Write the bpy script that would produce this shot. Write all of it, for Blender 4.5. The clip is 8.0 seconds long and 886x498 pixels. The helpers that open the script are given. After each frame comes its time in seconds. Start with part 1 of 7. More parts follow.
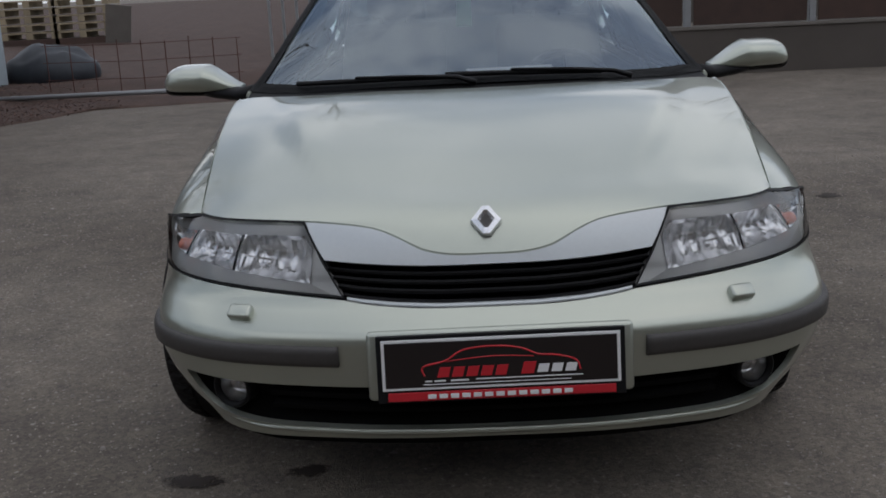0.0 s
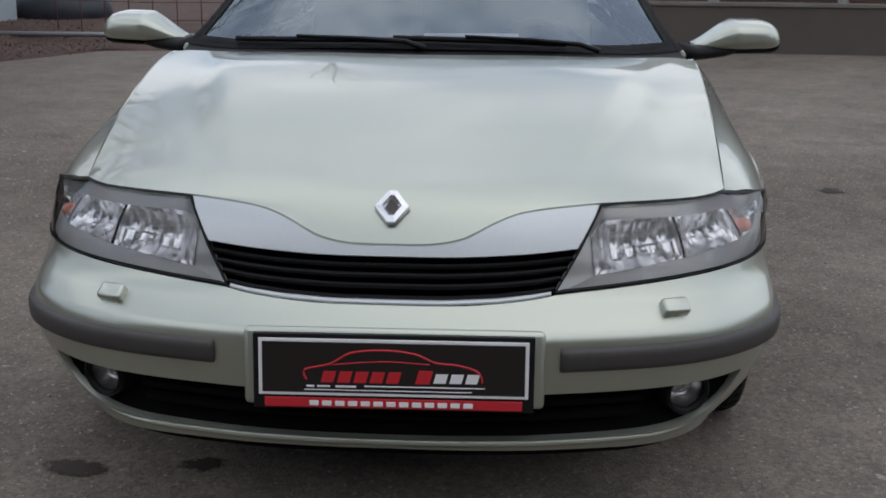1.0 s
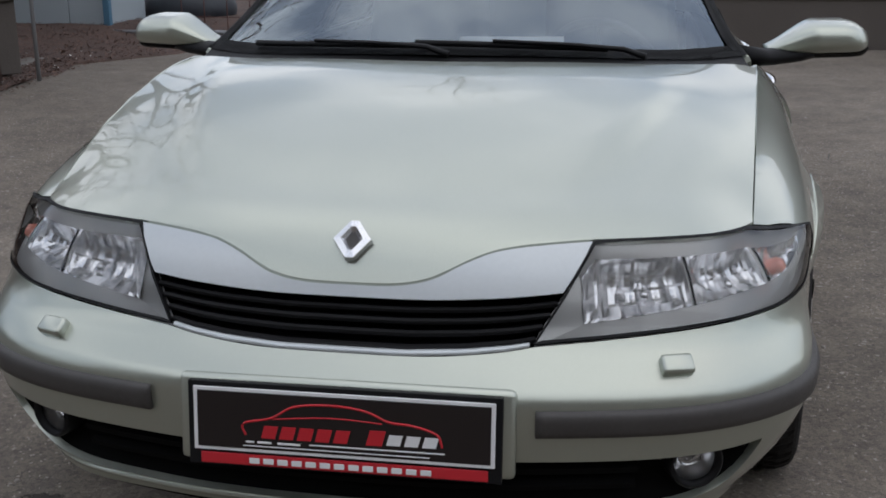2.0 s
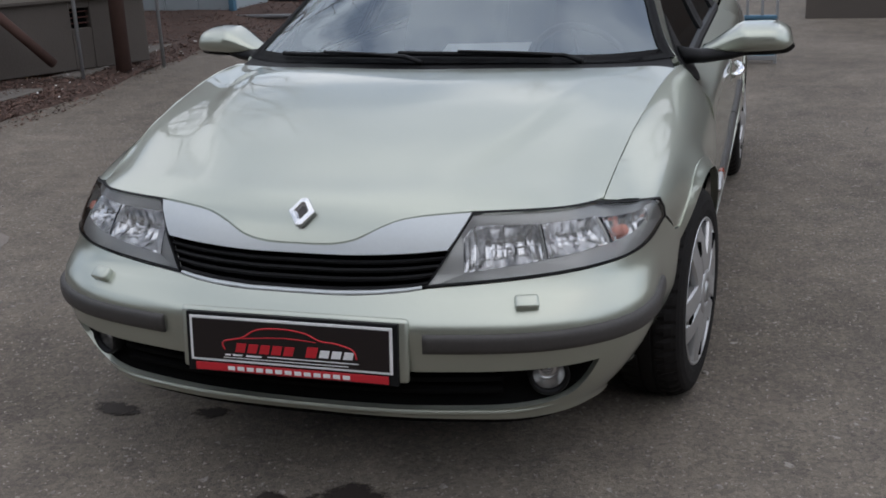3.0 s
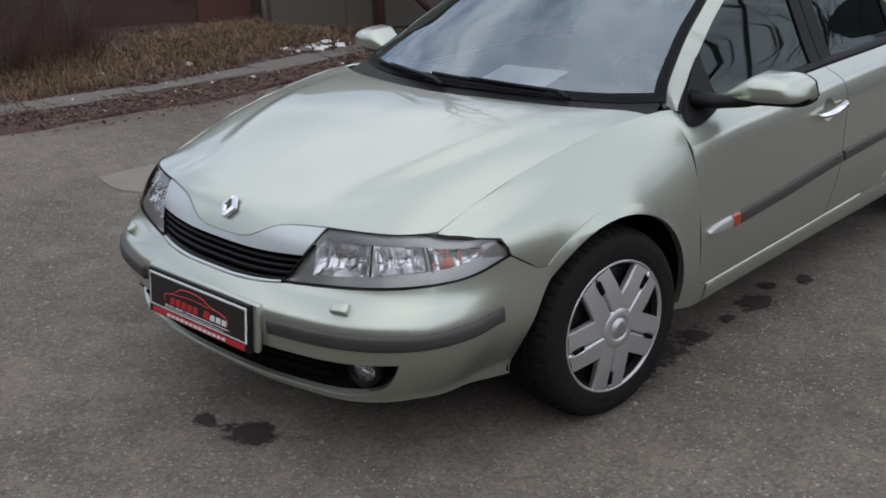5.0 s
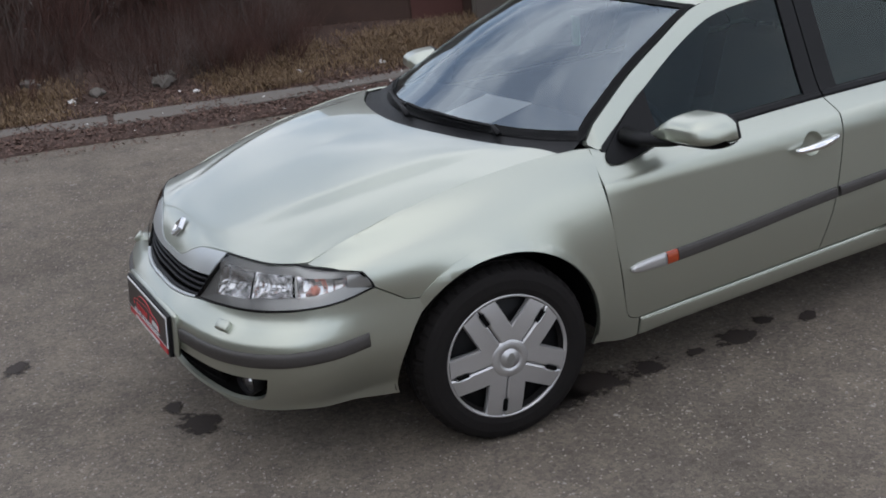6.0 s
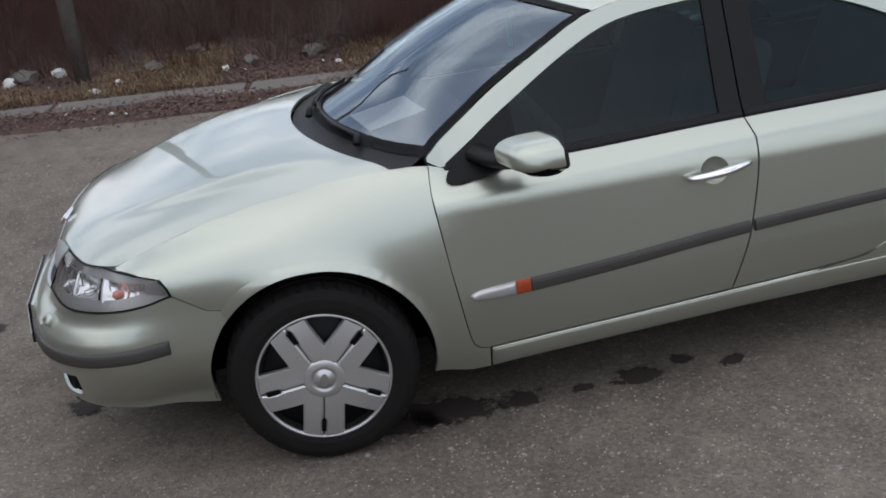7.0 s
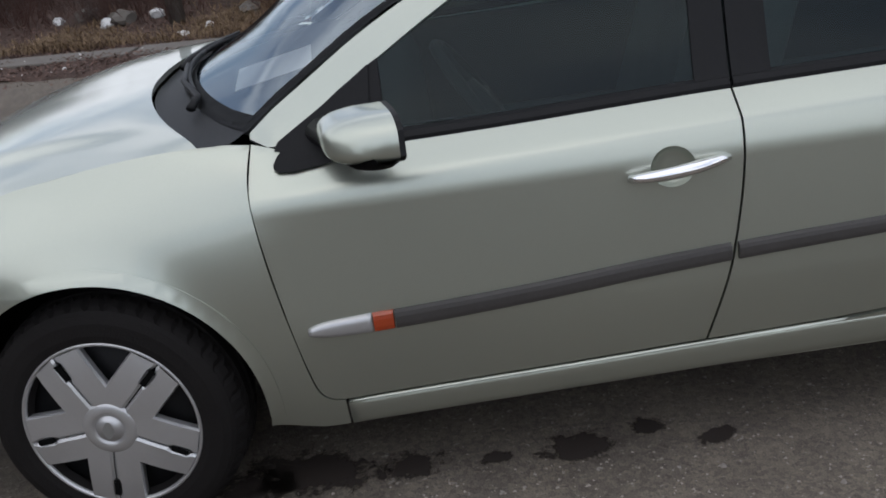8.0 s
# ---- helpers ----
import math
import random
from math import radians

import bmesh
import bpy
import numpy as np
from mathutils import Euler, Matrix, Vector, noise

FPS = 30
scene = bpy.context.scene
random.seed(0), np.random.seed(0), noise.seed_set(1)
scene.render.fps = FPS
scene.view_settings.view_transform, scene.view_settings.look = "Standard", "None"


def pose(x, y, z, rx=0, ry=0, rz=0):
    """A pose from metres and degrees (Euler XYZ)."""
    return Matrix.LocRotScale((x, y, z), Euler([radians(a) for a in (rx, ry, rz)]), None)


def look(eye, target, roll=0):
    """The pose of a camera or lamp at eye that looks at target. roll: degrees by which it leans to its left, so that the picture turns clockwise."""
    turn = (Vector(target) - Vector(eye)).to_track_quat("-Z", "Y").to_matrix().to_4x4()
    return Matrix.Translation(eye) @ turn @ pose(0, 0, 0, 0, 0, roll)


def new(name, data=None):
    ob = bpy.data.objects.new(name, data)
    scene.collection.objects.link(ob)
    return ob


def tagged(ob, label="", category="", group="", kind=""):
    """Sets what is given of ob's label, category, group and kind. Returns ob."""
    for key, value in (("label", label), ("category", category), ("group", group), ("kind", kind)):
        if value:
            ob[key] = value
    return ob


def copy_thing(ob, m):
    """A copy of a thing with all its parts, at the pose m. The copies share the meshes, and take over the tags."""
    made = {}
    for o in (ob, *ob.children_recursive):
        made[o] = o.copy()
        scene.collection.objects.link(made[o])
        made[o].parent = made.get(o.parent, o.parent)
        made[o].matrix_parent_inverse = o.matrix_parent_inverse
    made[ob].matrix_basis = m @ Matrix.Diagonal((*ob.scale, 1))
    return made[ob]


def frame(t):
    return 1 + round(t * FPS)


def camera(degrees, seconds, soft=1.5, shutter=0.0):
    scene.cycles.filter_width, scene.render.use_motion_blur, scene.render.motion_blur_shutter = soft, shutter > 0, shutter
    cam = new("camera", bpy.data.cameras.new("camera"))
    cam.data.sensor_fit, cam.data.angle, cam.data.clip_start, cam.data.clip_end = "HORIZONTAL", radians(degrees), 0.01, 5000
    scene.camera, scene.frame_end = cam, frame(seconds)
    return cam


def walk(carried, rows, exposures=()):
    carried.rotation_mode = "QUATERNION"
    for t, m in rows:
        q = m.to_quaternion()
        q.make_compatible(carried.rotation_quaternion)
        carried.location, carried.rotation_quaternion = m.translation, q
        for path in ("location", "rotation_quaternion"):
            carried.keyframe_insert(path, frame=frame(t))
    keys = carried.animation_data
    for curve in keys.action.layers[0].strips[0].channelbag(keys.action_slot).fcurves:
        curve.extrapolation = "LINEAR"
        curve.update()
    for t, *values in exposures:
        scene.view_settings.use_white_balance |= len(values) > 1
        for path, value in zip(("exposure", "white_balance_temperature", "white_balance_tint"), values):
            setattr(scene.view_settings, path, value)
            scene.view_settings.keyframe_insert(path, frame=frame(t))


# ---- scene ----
# ---- camera ----
def walk_row(t, x, y, z, yaw, pitch, roll):
    a, b = radians(yaw), radians(pitch)
    ahead = Vector((-math.sin(a) * math.cos(b), math.cos(a) * math.cos(b), math.sin(b)))
    return t, look(Vector((x, y, z)), Vector((x, y, z)) + ahead, roll)


cam = camera(44.0, 8.0, soft=1.75)
PATH = [
    (0.0, -0.033, -3.200, 1.255, 1.58, -13.70, -2.82),
    (0.5, 0.130, -3.108, 1.218, 0.24, -15.42, 0.62),
    (1.0, 0.206, -2.903, 1.240, 2.84, -15.70, 0.62),
    (1.5, 0.319, -2.773, 1.199, 6.57, -14.17, -3.51),
    (2.0, 0.487, -2.579, 1.241, 10.43, -15.98, -0.26),
    (2.2, 0.612, -2.715, 1.243, 11.61, -15.48, -1.26),
    (3.3, 1.454, -3.146, 1.465, 24.42, -18.08, -3.86),
    (3.5, 1.655, -2.957, 1.428, 28.63, -18.15, -5.05),
    (3.7, 1.608, -2.849, 1.564, 27.61, -20.25, -4.12),
    (3.8, 1.864, -2.904, 1.468, 34.15, -17.01, -4.89),
    (4.0, 2.149, -3.210, 1.616, 33.59, -17.32, -5.18),
    (4.2, 2.355, -3.478, 1.674, 33.07, -16.50, -5.78),
    (5.3, 2.884, -2.142, 1.739, 52.14, -20.46, -3.47),
    (5.5, 3.019, -1.921, 1.714, 55.65, -19.77, -5.72),
    (6.0, 3.751, -1.619, 1.905, 63.68, -20.02, -5.60),
    (6.5, 3.868, -0.832, 1.882, 71.48, -20.84, -6.47),
    (6.8, 3.939, -0.455, 1.854, 74.44, -19.78, -7.43),
    (7.0, 4.082, -0.110, 1.881, 80.30, -20.57, -7.19),
    (7.5, 3.607, 0.519, 1.713, 88.25, -19.41, -7.79),
    (7.6, 3.381, 0.595, 1.649, 89.13, -20.18, -8.29),
    (8.0, 3.160, 0.927, 1.547, 92.17, -21.72, -8.50),
]
walk(cam, [walk_row(*r) for r in PATH], exposures=[(0.0, -0.55), (0.6, -0.26), (1.4, -0.08), (2.2, -0.14), (3.4, 0.04), (4.0, 0.28), (5.5, 0.0), (6.0, 0.08), (6.5, 0.05), (7.2, 0.06), (8.0, -0.06)])

# ---- light ----
SUN_AZ, SUN_EL = 110.0, 72.0
world = bpy.data.worlds.new("sky")
scene.world = world
world.use_nodes = True
wn, wl = world.node_tree.nodes, world.node_tree.links
wn.clear()
sky = wn.new("ShaderNodeTexSky")
sky.sky_type, sky.sun_disc = "NISHITA", False
sky.sun_elevation, sky.sun_rotation = radians(SUN_EL), radians(SUN_AZ)
sky.air_density, sky.dust_density = 1.0, 1.5
wtc = wn.new("ShaderNodeTexCoord")
# a flat layer of broken cloud: directions meet a plane overhead
wsep = wn.new("ShaderNodeSeparateXYZ")
wlow = wn.new("ShaderNodeMath")
wlow.operation = "MAXIMUM"
wlow.inputs[1].default_value = 0.0
wup = wn.new("ShaderNodeMath")
wup.inputs[1].default_value = 0.42
wdiv = wn.new("ShaderNodeVectorMath")
wdiv.operation = "DIVIDE"
wcomb = wn.new("ShaderNodeCombineXYZ")
wmap = wn.new("ShaderNodeMapping")
wmap.inputs["Scale"].default_value = (1.0, 0.62, 0.0)
wmap.inputs["Rotation"].default_value = (0, 0, radians(35))
wmap.inputs["Location"].default_value = (3.7, 1.2, 0.4)
cloud = wn.new("ShaderNodeTexNoise")
cloud.inputs["Scale"].default_value, cloud.inputs["Detail"].default_value, cloud.inputs["Roughness"].default_value = 3.4, 5.0, 0.55
ramp = wn.new("ShaderNodeValToRGB")
ramp.color_ramp.elements[0].position, ramp.color_ramp.elements[1].position = 0.40, 0.60
ramp.color_ramp.elements[0].color = (0.20, 0.20, 0.20, 1)
tint = wn.new("ShaderNodeMix")
tint.data_type = "RGBA"
tint.inputs[7].default_value = (8.1, 8.35, 9.1, 1)
wbg = wn.new("ShaderNodeBackground")
wbg.inputs[1].default_value = 0.15
wout = wn.new("ShaderNodeOutputWorld")
wl.new(wtc.outputs["Generated"], wsep.inputs[0])
wl.new(wsep.outputs[2], wlow.inputs[0])
wl.new(wlow.outputs[0], wup.inputs[0])
for k in range(3):
    wl.new(wup.outputs[0], wcomb.inputs[k])
wl.new(wtc.outputs["Generated"], wdiv.inputs[0])
wl.new(wcomb.outputs[0], wdiv.inputs[1])
wl.new(wdiv.outputs[0], wmap.inputs[0])
wl.new(wmap.outputs[0], cloud.inputs["Vector"])
wl.new(cloud.outputs[0], ramp.inputs[0])
wl.new(ramp.outputs[0], tint.inputs[0])
wl.new(sky.outputs[0], tint.inputs[6])
wl.new(tint.outputs[2], wbg.inputs[0])
wl.new(wbg.outputs[0], wout.inputs[0])

sun = new("sun", bpy.data.lights.new("sun", "SUN"))
sun.data.energy, sun.data.angle, sun.data.color = 0.6, radians(140), (1.0, 0.985, 0.965)
_az, _el = radians(SUN_AZ), radians(SUN_EL)
sun.matrix_world = look(Vector((math.sin(_az) * math.cos(_el), math.cos(_az) * math.cos(_el), math.sin(_el))) * 40, (0, 0, 0))


# ---- materials ----
def material(name, color, rough=0.5, metal=0.0, var=0.0, scale=8.0, fine=0.0, fine_scale=120.0, bump=0.0, bump_scale=60.0, coat=0.0, spec=0.5, second=None, rand=0.0):
    m = bpy.data.materials.new(name)
    m.use_nodes = True
    n, l = m.node_tree.nodes, m.node_tree.links
    p = n["Principled BSDF"]
    p.inputs["Roughness"].default_value, p.inputs["Metallic"].default_value = rough, metal
    p.inputs["Coat Weight"].default_value = coat
    p.inputs["Coat Roughness"].default_value = 0.03
    p.inputs["Specular IOR Level"].default_value = spec
    p.inputs["Base Color"].default_value = (*color, 1)
    tc = n.new("ShaderNodeTexCoord")
    out = None
    if var or fine or rand:
        other = second or tuple(c * (1 - 0.75) for c in color)
        mix = n.new("ShaderNodeMix")
        mix.data_type = "RGBA"
        mix.inputs[6].default_value, mix.inputs[7].default_value = (*color, 1), (*other, 1)
        big = n.new("ShaderNodeTexNoise")
        big.inputs["Scale"].default_value, big.inputs["Detail"].default_value = scale, 6
        small = n.new("ShaderNodeTexNoise")
        small.inputs["Scale"].default_value, small.inputs["Detail"].default_value = fine_scale, 3
        l.new(tc.outputs["Object"], big.inputs["Vector"])
        l.new(tc.outputs["Object"], small.inputs["Vector"])
        a = n.new("ShaderNodeMath")
        a.operation = "MULTIPLY_ADD"
        a.inputs[1].default_value, a.inputs[2].default_value = var * 2, -var * 0.55
        b = n.new("ShaderNodeMath")
        b.operation = "MULTIPLY_ADD"
        b.inputs[1].default_value = fine * 2
        c = n.new("ShaderNodeMath")
        c.operation, c.use_clamp = "SUBTRACT", True
        c.inputs[1].default_value = fine * 0.55
        l.new(big.outputs[0], a.inputs[0])
        l.new(small.outputs[0], b.inputs[0])
        l.new(a.outputs[0], b.inputs[2])
        l.new(b.outputs[0], c.inputs[0])
        last = c.outputs[0]
        if rand:
            oi = n.new("ShaderNodeObjectInfo")
            d = n.new("ShaderNodeMath")
            d.operation, d.use_clamp = "MULTIPLY_ADD", True
            d.inputs[1].default_value = rand
            l.new(oi.outputs["Random"], d.inputs[0])
            l.new(last, d.inputs[2])
            last = d.outputs[0]
        l.new(last, mix.inputs[0])
        l.new(mix.outputs[2], p.inputs["Base Color"])
    if bump:
        bn = n.new("ShaderNodeTexNoise")
        bn.inputs["Scale"].default_value, bn.inputs["Detail"].default_value = bump_scale, 5
        l.new(tc.outputs["Object"], bn.inputs["Vector"])
        bp = n.new("ShaderNodeBump")
        bp.inputs["Strength"].default_value, bp.inputs["Distance"].default_value = bump, 0.01
        l.new(bn.outputs[0], bp.inputs["Height"])
        l.new(bp.outputs[0], p.inputs["Normal"])
    return m


def glass_material(name, tint_color, gloss=1.0, film=(1.0, 1.0, 1.0)):
    """Thin pane: tinted clear film with Fresnel gloss on top."""
    m = bpy.data.materials.new(name)
    m.use_nodes = True
    n, l = m.node_tree.nodes, m.node_tree.links
    n.clear()
    o = n.new("ShaderNodeOutputMaterial")
    t = n.new("ShaderNodeBsdfTransparent")
    t.inputs[0].default_value = (*tint_color, 1)
    g = n.new("ShaderNodeBsdfGlossy")
    # film colours the reflection itself, not the pane
    g.inputs["Color"].default_value = (*film, 1)
    g.inputs["Roughness"].default_value = 0.015
    f = n.new("ShaderNodeFresnel")
    f.inputs[0].default_value = 1.0 + 0.55 * gloss
    x = n.new("ShaderNodeMixShader")
    l.new(f.outputs[0], x.inputs[0])
    l.new(t.outputs[0], x.inputs[1])
    l.new(g.outputs[0], x.inputs[2])
    l.new(x.outputs[0], o.inputs[0])
    return m


def paint_material():
    """Pale green metallic lacquer: flake layer under a clear coat, with a film of road dust."""
    m = material("pale_green_lacquer", (0.40, 0.435, 0.345), rough=0.36, metal=0.86, coat=1.0)
    n, l = m.node_tree.nodes, m.node_tree.links
    p = n["Principled BSDF"]
    tc = n.new("ShaderNodeTexCoord")
    fl = n.new("ShaderNodeTexNoise")
    fl.inputs["Scale"].default_value, fl.inputs["Detail"].default_value = 900.0, 1
    dust = n.new("ShaderNodeTexNoise")
    dust.inputs["Scale"].default_value, dust.inputs["Detail"].default_value = 5.0, 7
    mx = n.new("ShaderNodeMix")
    mx.data_type = "RGBA"
    mx.inputs[6].default_value, mx.inputs[7].default_value = (0.405, 0.43, 0.37, 1), (0.50, 0.53, 0.46, 1)
    l.new(tc.outputs["Object"], fl.inputs["Vector"])
    l.new(tc.outputs["Object"], dust.inputs["Vector"])
    l.new(fl.outputs[0], mx.inputs[0])
    l.new(mx.outputs[2], p.inputs["Base Color"])
    mr = n.new("ShaderNodeMapRange")
    mr.inputs["To Min"].default_value, mr.inputs["To Max"].default_value = 0.008, 0.05
    l.new(dust.outputs[0], mr.inputs[0])
    l.new(mr.outputs[0], p.inputs["Coat Roughness"])
    return m


PAINT = paint_material()
TRIM_SILVER = material("satin_silver_trim", (0.52, 0.55, 0.56), rough=0.38, metal=0.5, coat=0.35, fine=0.05)
BLACK_PLASTIC = material("black_plastic", (0.009, 0.009, 0.010), rough=0.5, spec=0.2, var=0.2, fine=0.3, bump=0.1, bump_scale=400)
DARK_PLASTIC = material("charcoal_plastic", (0.055, 0.050, 0.047), rough=0.5, var=0.2, fine=0.25, bump=0.12, bump_scale=500)
# near-black for hidden sheets: the shade inside openings is put into the colour
SHADE_BLACK = material("cavity_shade_black", (0.005, 0.005, 0.005), rough=0.95, spec=0.05)
RUBBER = material("tyre_rubber", (0.0085, 0.0075, 0.0075), rough=0.75, spec=0.18, var=0.3, scale=10, fine=0.25, second=(0.018, 0.016, 0.015), bump=0.2, bump_scale=200)
HUBCAP = material("silver_hubcap_plastic", (0.54, 0.54, 0.545), rough=0.38, metal=0.75, var=0.14, scale=14, second=(0.38, 0.375, 0.37), fine=0.08)
LAMP_GREY = material("satin_grey_lamp_insert", (0.42, 0.42, 0.41), rough=0.33, metal=0.6, var=0.1)
CHROME = material("chrome", (0.85, 0.85, 0.86), rough=0.07, metal=1.0)
SATIN_CHROME = material("satin_chrome", (0.74, 0.75, 0.77), rough=0.24, metal=0.95, var=0.05)
REFLECTOR = material("lamp_reflector", (0.74, 0.74, 0.75), rough=0.2, metal=0.95)
ORANGE = material("amber_lens", (0.34, 0.045, 0.01), rough=0.2, coat=0.6)
PINK = material("pale_amber_bulb", (0.80, 0.30, 0.22), rough=0.25, coat=0.5)
LENS = glass_material("clear_lamp_lens", (0.90, 0.905, 0.905), 0.8)
# bluish gloss colour stands in for blue sky mirrored in the glass
SCREEN_GLASS = glass_material("windscreen_glass", (0.85, 0.90, 0.92), 3.0, (0.80, 0.91, 1.0))
SIDE_GLASS = glass_material("tinted_side_glass", (0.22, 0.34, 0.345), 0.68, (0.86, 0.98, 1.0))
CLOTH = material("grey_seat_cloth", (0.13, 0.14, 0.142), rough=0.9, var=0.2, fine=0.3)
DASH = material("dark_grey_dashboard", (0.035, 0.038, 0.042), rough=0.65, fine=0.2)
PAPER = material("white_paper", (0.88, 0.88, 0.86), rough=0.7)
RED = material("red_sticker", (0.50, 0.02, 0.03), rough=0.35)
WHITE = material("white_sticker", (0.75, 0.75, 0.75), rough=0.4)
BLACK_PLATE = material("black_plate_sheet", (0.012, 0.008, 0.008), rough=0.35, coat=0.1)


# ---- mesh helpers ----
def obj(name, bm, mat, parent=None, label="", smooth=True):
    me = bpy.data.meshes.new(name)
    bm.to_mesh(me)
    bm.free()
    for p in me.polygons:
        p.use_smooth = smooth
    for mm in (mat if isinstance(mat, (list, tuple)) else [mat]):
        me.materials.append(mm)
    ob = new(name, me)
    ob.parent = parent
    if label:
        ob["label"] = label
    return ob


def part(name, bm, mat, parent, label="", smooth=True):
    return obj(name, bm, mat, parent, label, smooth)


def empty(name, loc=(0, 0, 0)):
    e = new(name)
    e.location = loc
    return e


def spline(knots, linear=False):
    """A smooth monotone-friendly curve through knots (a, value or tuple of values)."""
    k = np.array([a for a, *_ in knots], float)
    v = np.array([b for _, *b in knots], float)
    d = np.diff(v, axis=0) / np.diff(k)[:, None]
    m = np.zeros_like(v)
    m[0], m[-1] = d[0], d[-1]
    for i in range(1, len(k) - 1):
        same = d[i - 1] * d[i] > 0
        w0, w1 = 2 * (k[i + 1] - k[i]) + (k[i] - k[i - 1]), (k[i + 1] - k[i]) + 2 * (k[i] - k[i - 1])
        with np.errstate(divide="ignore", invalid="ignore"):
            h = (w0 + w1) / (w0 / d[i - 1] + w1 / d[i])
        m[i] = np.where(same, h, 0)

    def at(x):
        x = min(max(x, k[0]), k[-1])
        i = min(int(np.searchsorted(k, x, "right")) - 1, len(k) - 2)
        w = k[i + 1] - k[i]
        t = (x - k[i]) / w
        if linear:
            r = v[i] + (v[i + 1] - v[i]) * t
        else:
            r = v[i] * (1 + 2 * t) * (1 - t) ** 2 + v[i + 1] * t * t * (3 - 2 * t) + w * (m[i] * t * (1 - t) ** 2 - m[i + 1] * t * t * (1 - t))
        return float(r[0]) if len(r) == 1 else r
    return at


def box(bm, cx, cy, cz, sx, sy, sz, bevel=0.0, m=None):
    r = bmesh.ops.create_cube(bm, size=1.0)
    vs = r["verts"]
    for v in vs:
        v.co = Vector((cx + v.co.x * sx, cy + v.co.y * sy, cz + v.co.z * sz))
        if m:
            v.co = m @ v.co
    if bevel:
        es = list({e for v in vs for e in v.link_edges})
        bmesh.ops.bevel(bm, geom=es, offset=bevel, segments=2, affect="EDGES", profile=0.5)
    return vs


def lathe(bm, prof, seg=48, axis="x", m=None, close=False):
    """Spins (radius, along) points round an axis."""
    rings = []
    for r, a in prof:
        ring = []
        for i in range(seg):
            t = 2 * math.pi * i / seg
            co = Vector((a, r * math.cos(t), r * math.sin(t)))
            ring.append(bm.verts.new(m @ co if m else co))
        rings.append(ring)
    for a, b in zip(rings, rings[1:]):
        for i in range(seg):
            j = (i + 1) % seg
            bm.faces.new((a[i], a[j], b[j], b[i]))
    if close:
        bm.faces.new(rings[-1])
    return rings


def tube(bm, pts, r, seg=8, flat=1.0):
    """A round bar along points; r one radius or one per point."""
    rs = r if isinstance(r, (list, tuple)) else [r] * len(pts)
    pts = [Vector(p) for p in pts]
    prev = None
    for i, p in enumerate(pts):
        d = (pts[min(i + 1, len(pts) - 1)] - pts[max(i - 1, 0)]).normalized()
        a = d.cross(Vector((0, 0, 1)) if abs(d.z) < 0.9 else Vector((1, 0, 0))).normalized()
        b = d.cross(a)
        ring = [bm.verts.new(p + (a * math.cos(2 * math.pi * k / seg) + b * math.sin(2 * math.pi * k / seg) * flat) * rs[i]) for k in range(seg)]
        if prev:
            for k in range(seg):
                bm.faces.new((prev[k], prev[(k + 1) % seg], ring[(k + 1) % seg], ring[k]))
        else:
            bm.faces.new(ring[::-1])
        prev = ring
    bm.faces.new(prev)


def grid(bm, nu, nv, f, flip=False):
    vs = [[bm.verts.new(f(i / nu, j / nv)) for j in range(nv + 1)] for i in range(nu + 1)]
    for i in range(nu):
        for j in range(nv):
            q = (vs[i][j], vs[i + 1][j], vs[i + 1][j + 1], vs[i][j + 1])
            bm.faces.new(q[::-1] if flip else q)
    return vs


# ---- the car's skin ----
import functools

PLAN = [(0, -0.945), (0.17, -0.942), (0.334, -0.925), (0.56, -0.872), (0.70, -0.795), (0.80, -0.68), (0.858, -0.53), (0.884, -0.36), (0.889, -0.18), (0.89, 0.0),
        (0.89, 0.7), (0.885, 1.4), (0.878, 1.9), (0.872, 2.4), (0.85, 2.9), (0.80, 3.2), (0.66, 3.36), (0.35, 3.42), (0, 3.43)]
_chord = [0.0]
for _a, _b in zip(PLAN, PLAN[1:]):
    _chord.append(_chord[-1] + math.dist(_a, _b))
_n = len(PLAN)


def plan(s):
    """The outline at bumper height, by the distance round the car from the middle of the nose (Catmull-Rom)."""
    i = min(max(int(np.searchsorted(_chord, s, "right")) - 1, 0), _n - 2)
    p1, p2 = np.array(PLAN[i]), np.array(PLAN[i + 1])
    p0 = np.array(PLAN[i - 1]) if i else np.array((-PLAN[1][0], PLAN[1][1]))
    p3 = np.array(PLAN[i + 2]) if i + 2 < _n else np.array((-PLAN[-2][0], PLAN[-2][1]))
    w = _chord[i + 1] - _chord[i]
    t = (s - _chord[i]) / w
    m1 = (p2 - p0) / (w + (_chord[i] - _chord[i - 1] if i else _chord[1])) * w
    m2 = (p3 - p1) / (w + (_chord[i + 2] - _chord[i + 1] if i + 2 < _n else w)) * w
    return (2 * t**3 - 3 * t * t + 1) * p1 + (t**3 - 2 * t * t + t) * m1 + (3 * t * t - 2 * t**3) * p2 + (t**3 - t * t) * m2


S_END = _chord[-1]


_S_TAB = np.linspace(0.3, S_END - 0.45, 2600)
_Y_TAB = np.array([plan(s)[1] for s in _S_TAB])
_X_TAB = np.array([plan(s)[0] for s in np.linspace(0, 1, 900)])


def sy(y):
    """The distance round the car of a place on its flank."""
    return float(np.interp(y, _Y_TAB, _S_TAB))


def sx(x):
    """The distance round the car of a place on its nose."""
    return float(np.interp(x, _X_TAB, np.linspace(0, 1, 900)))


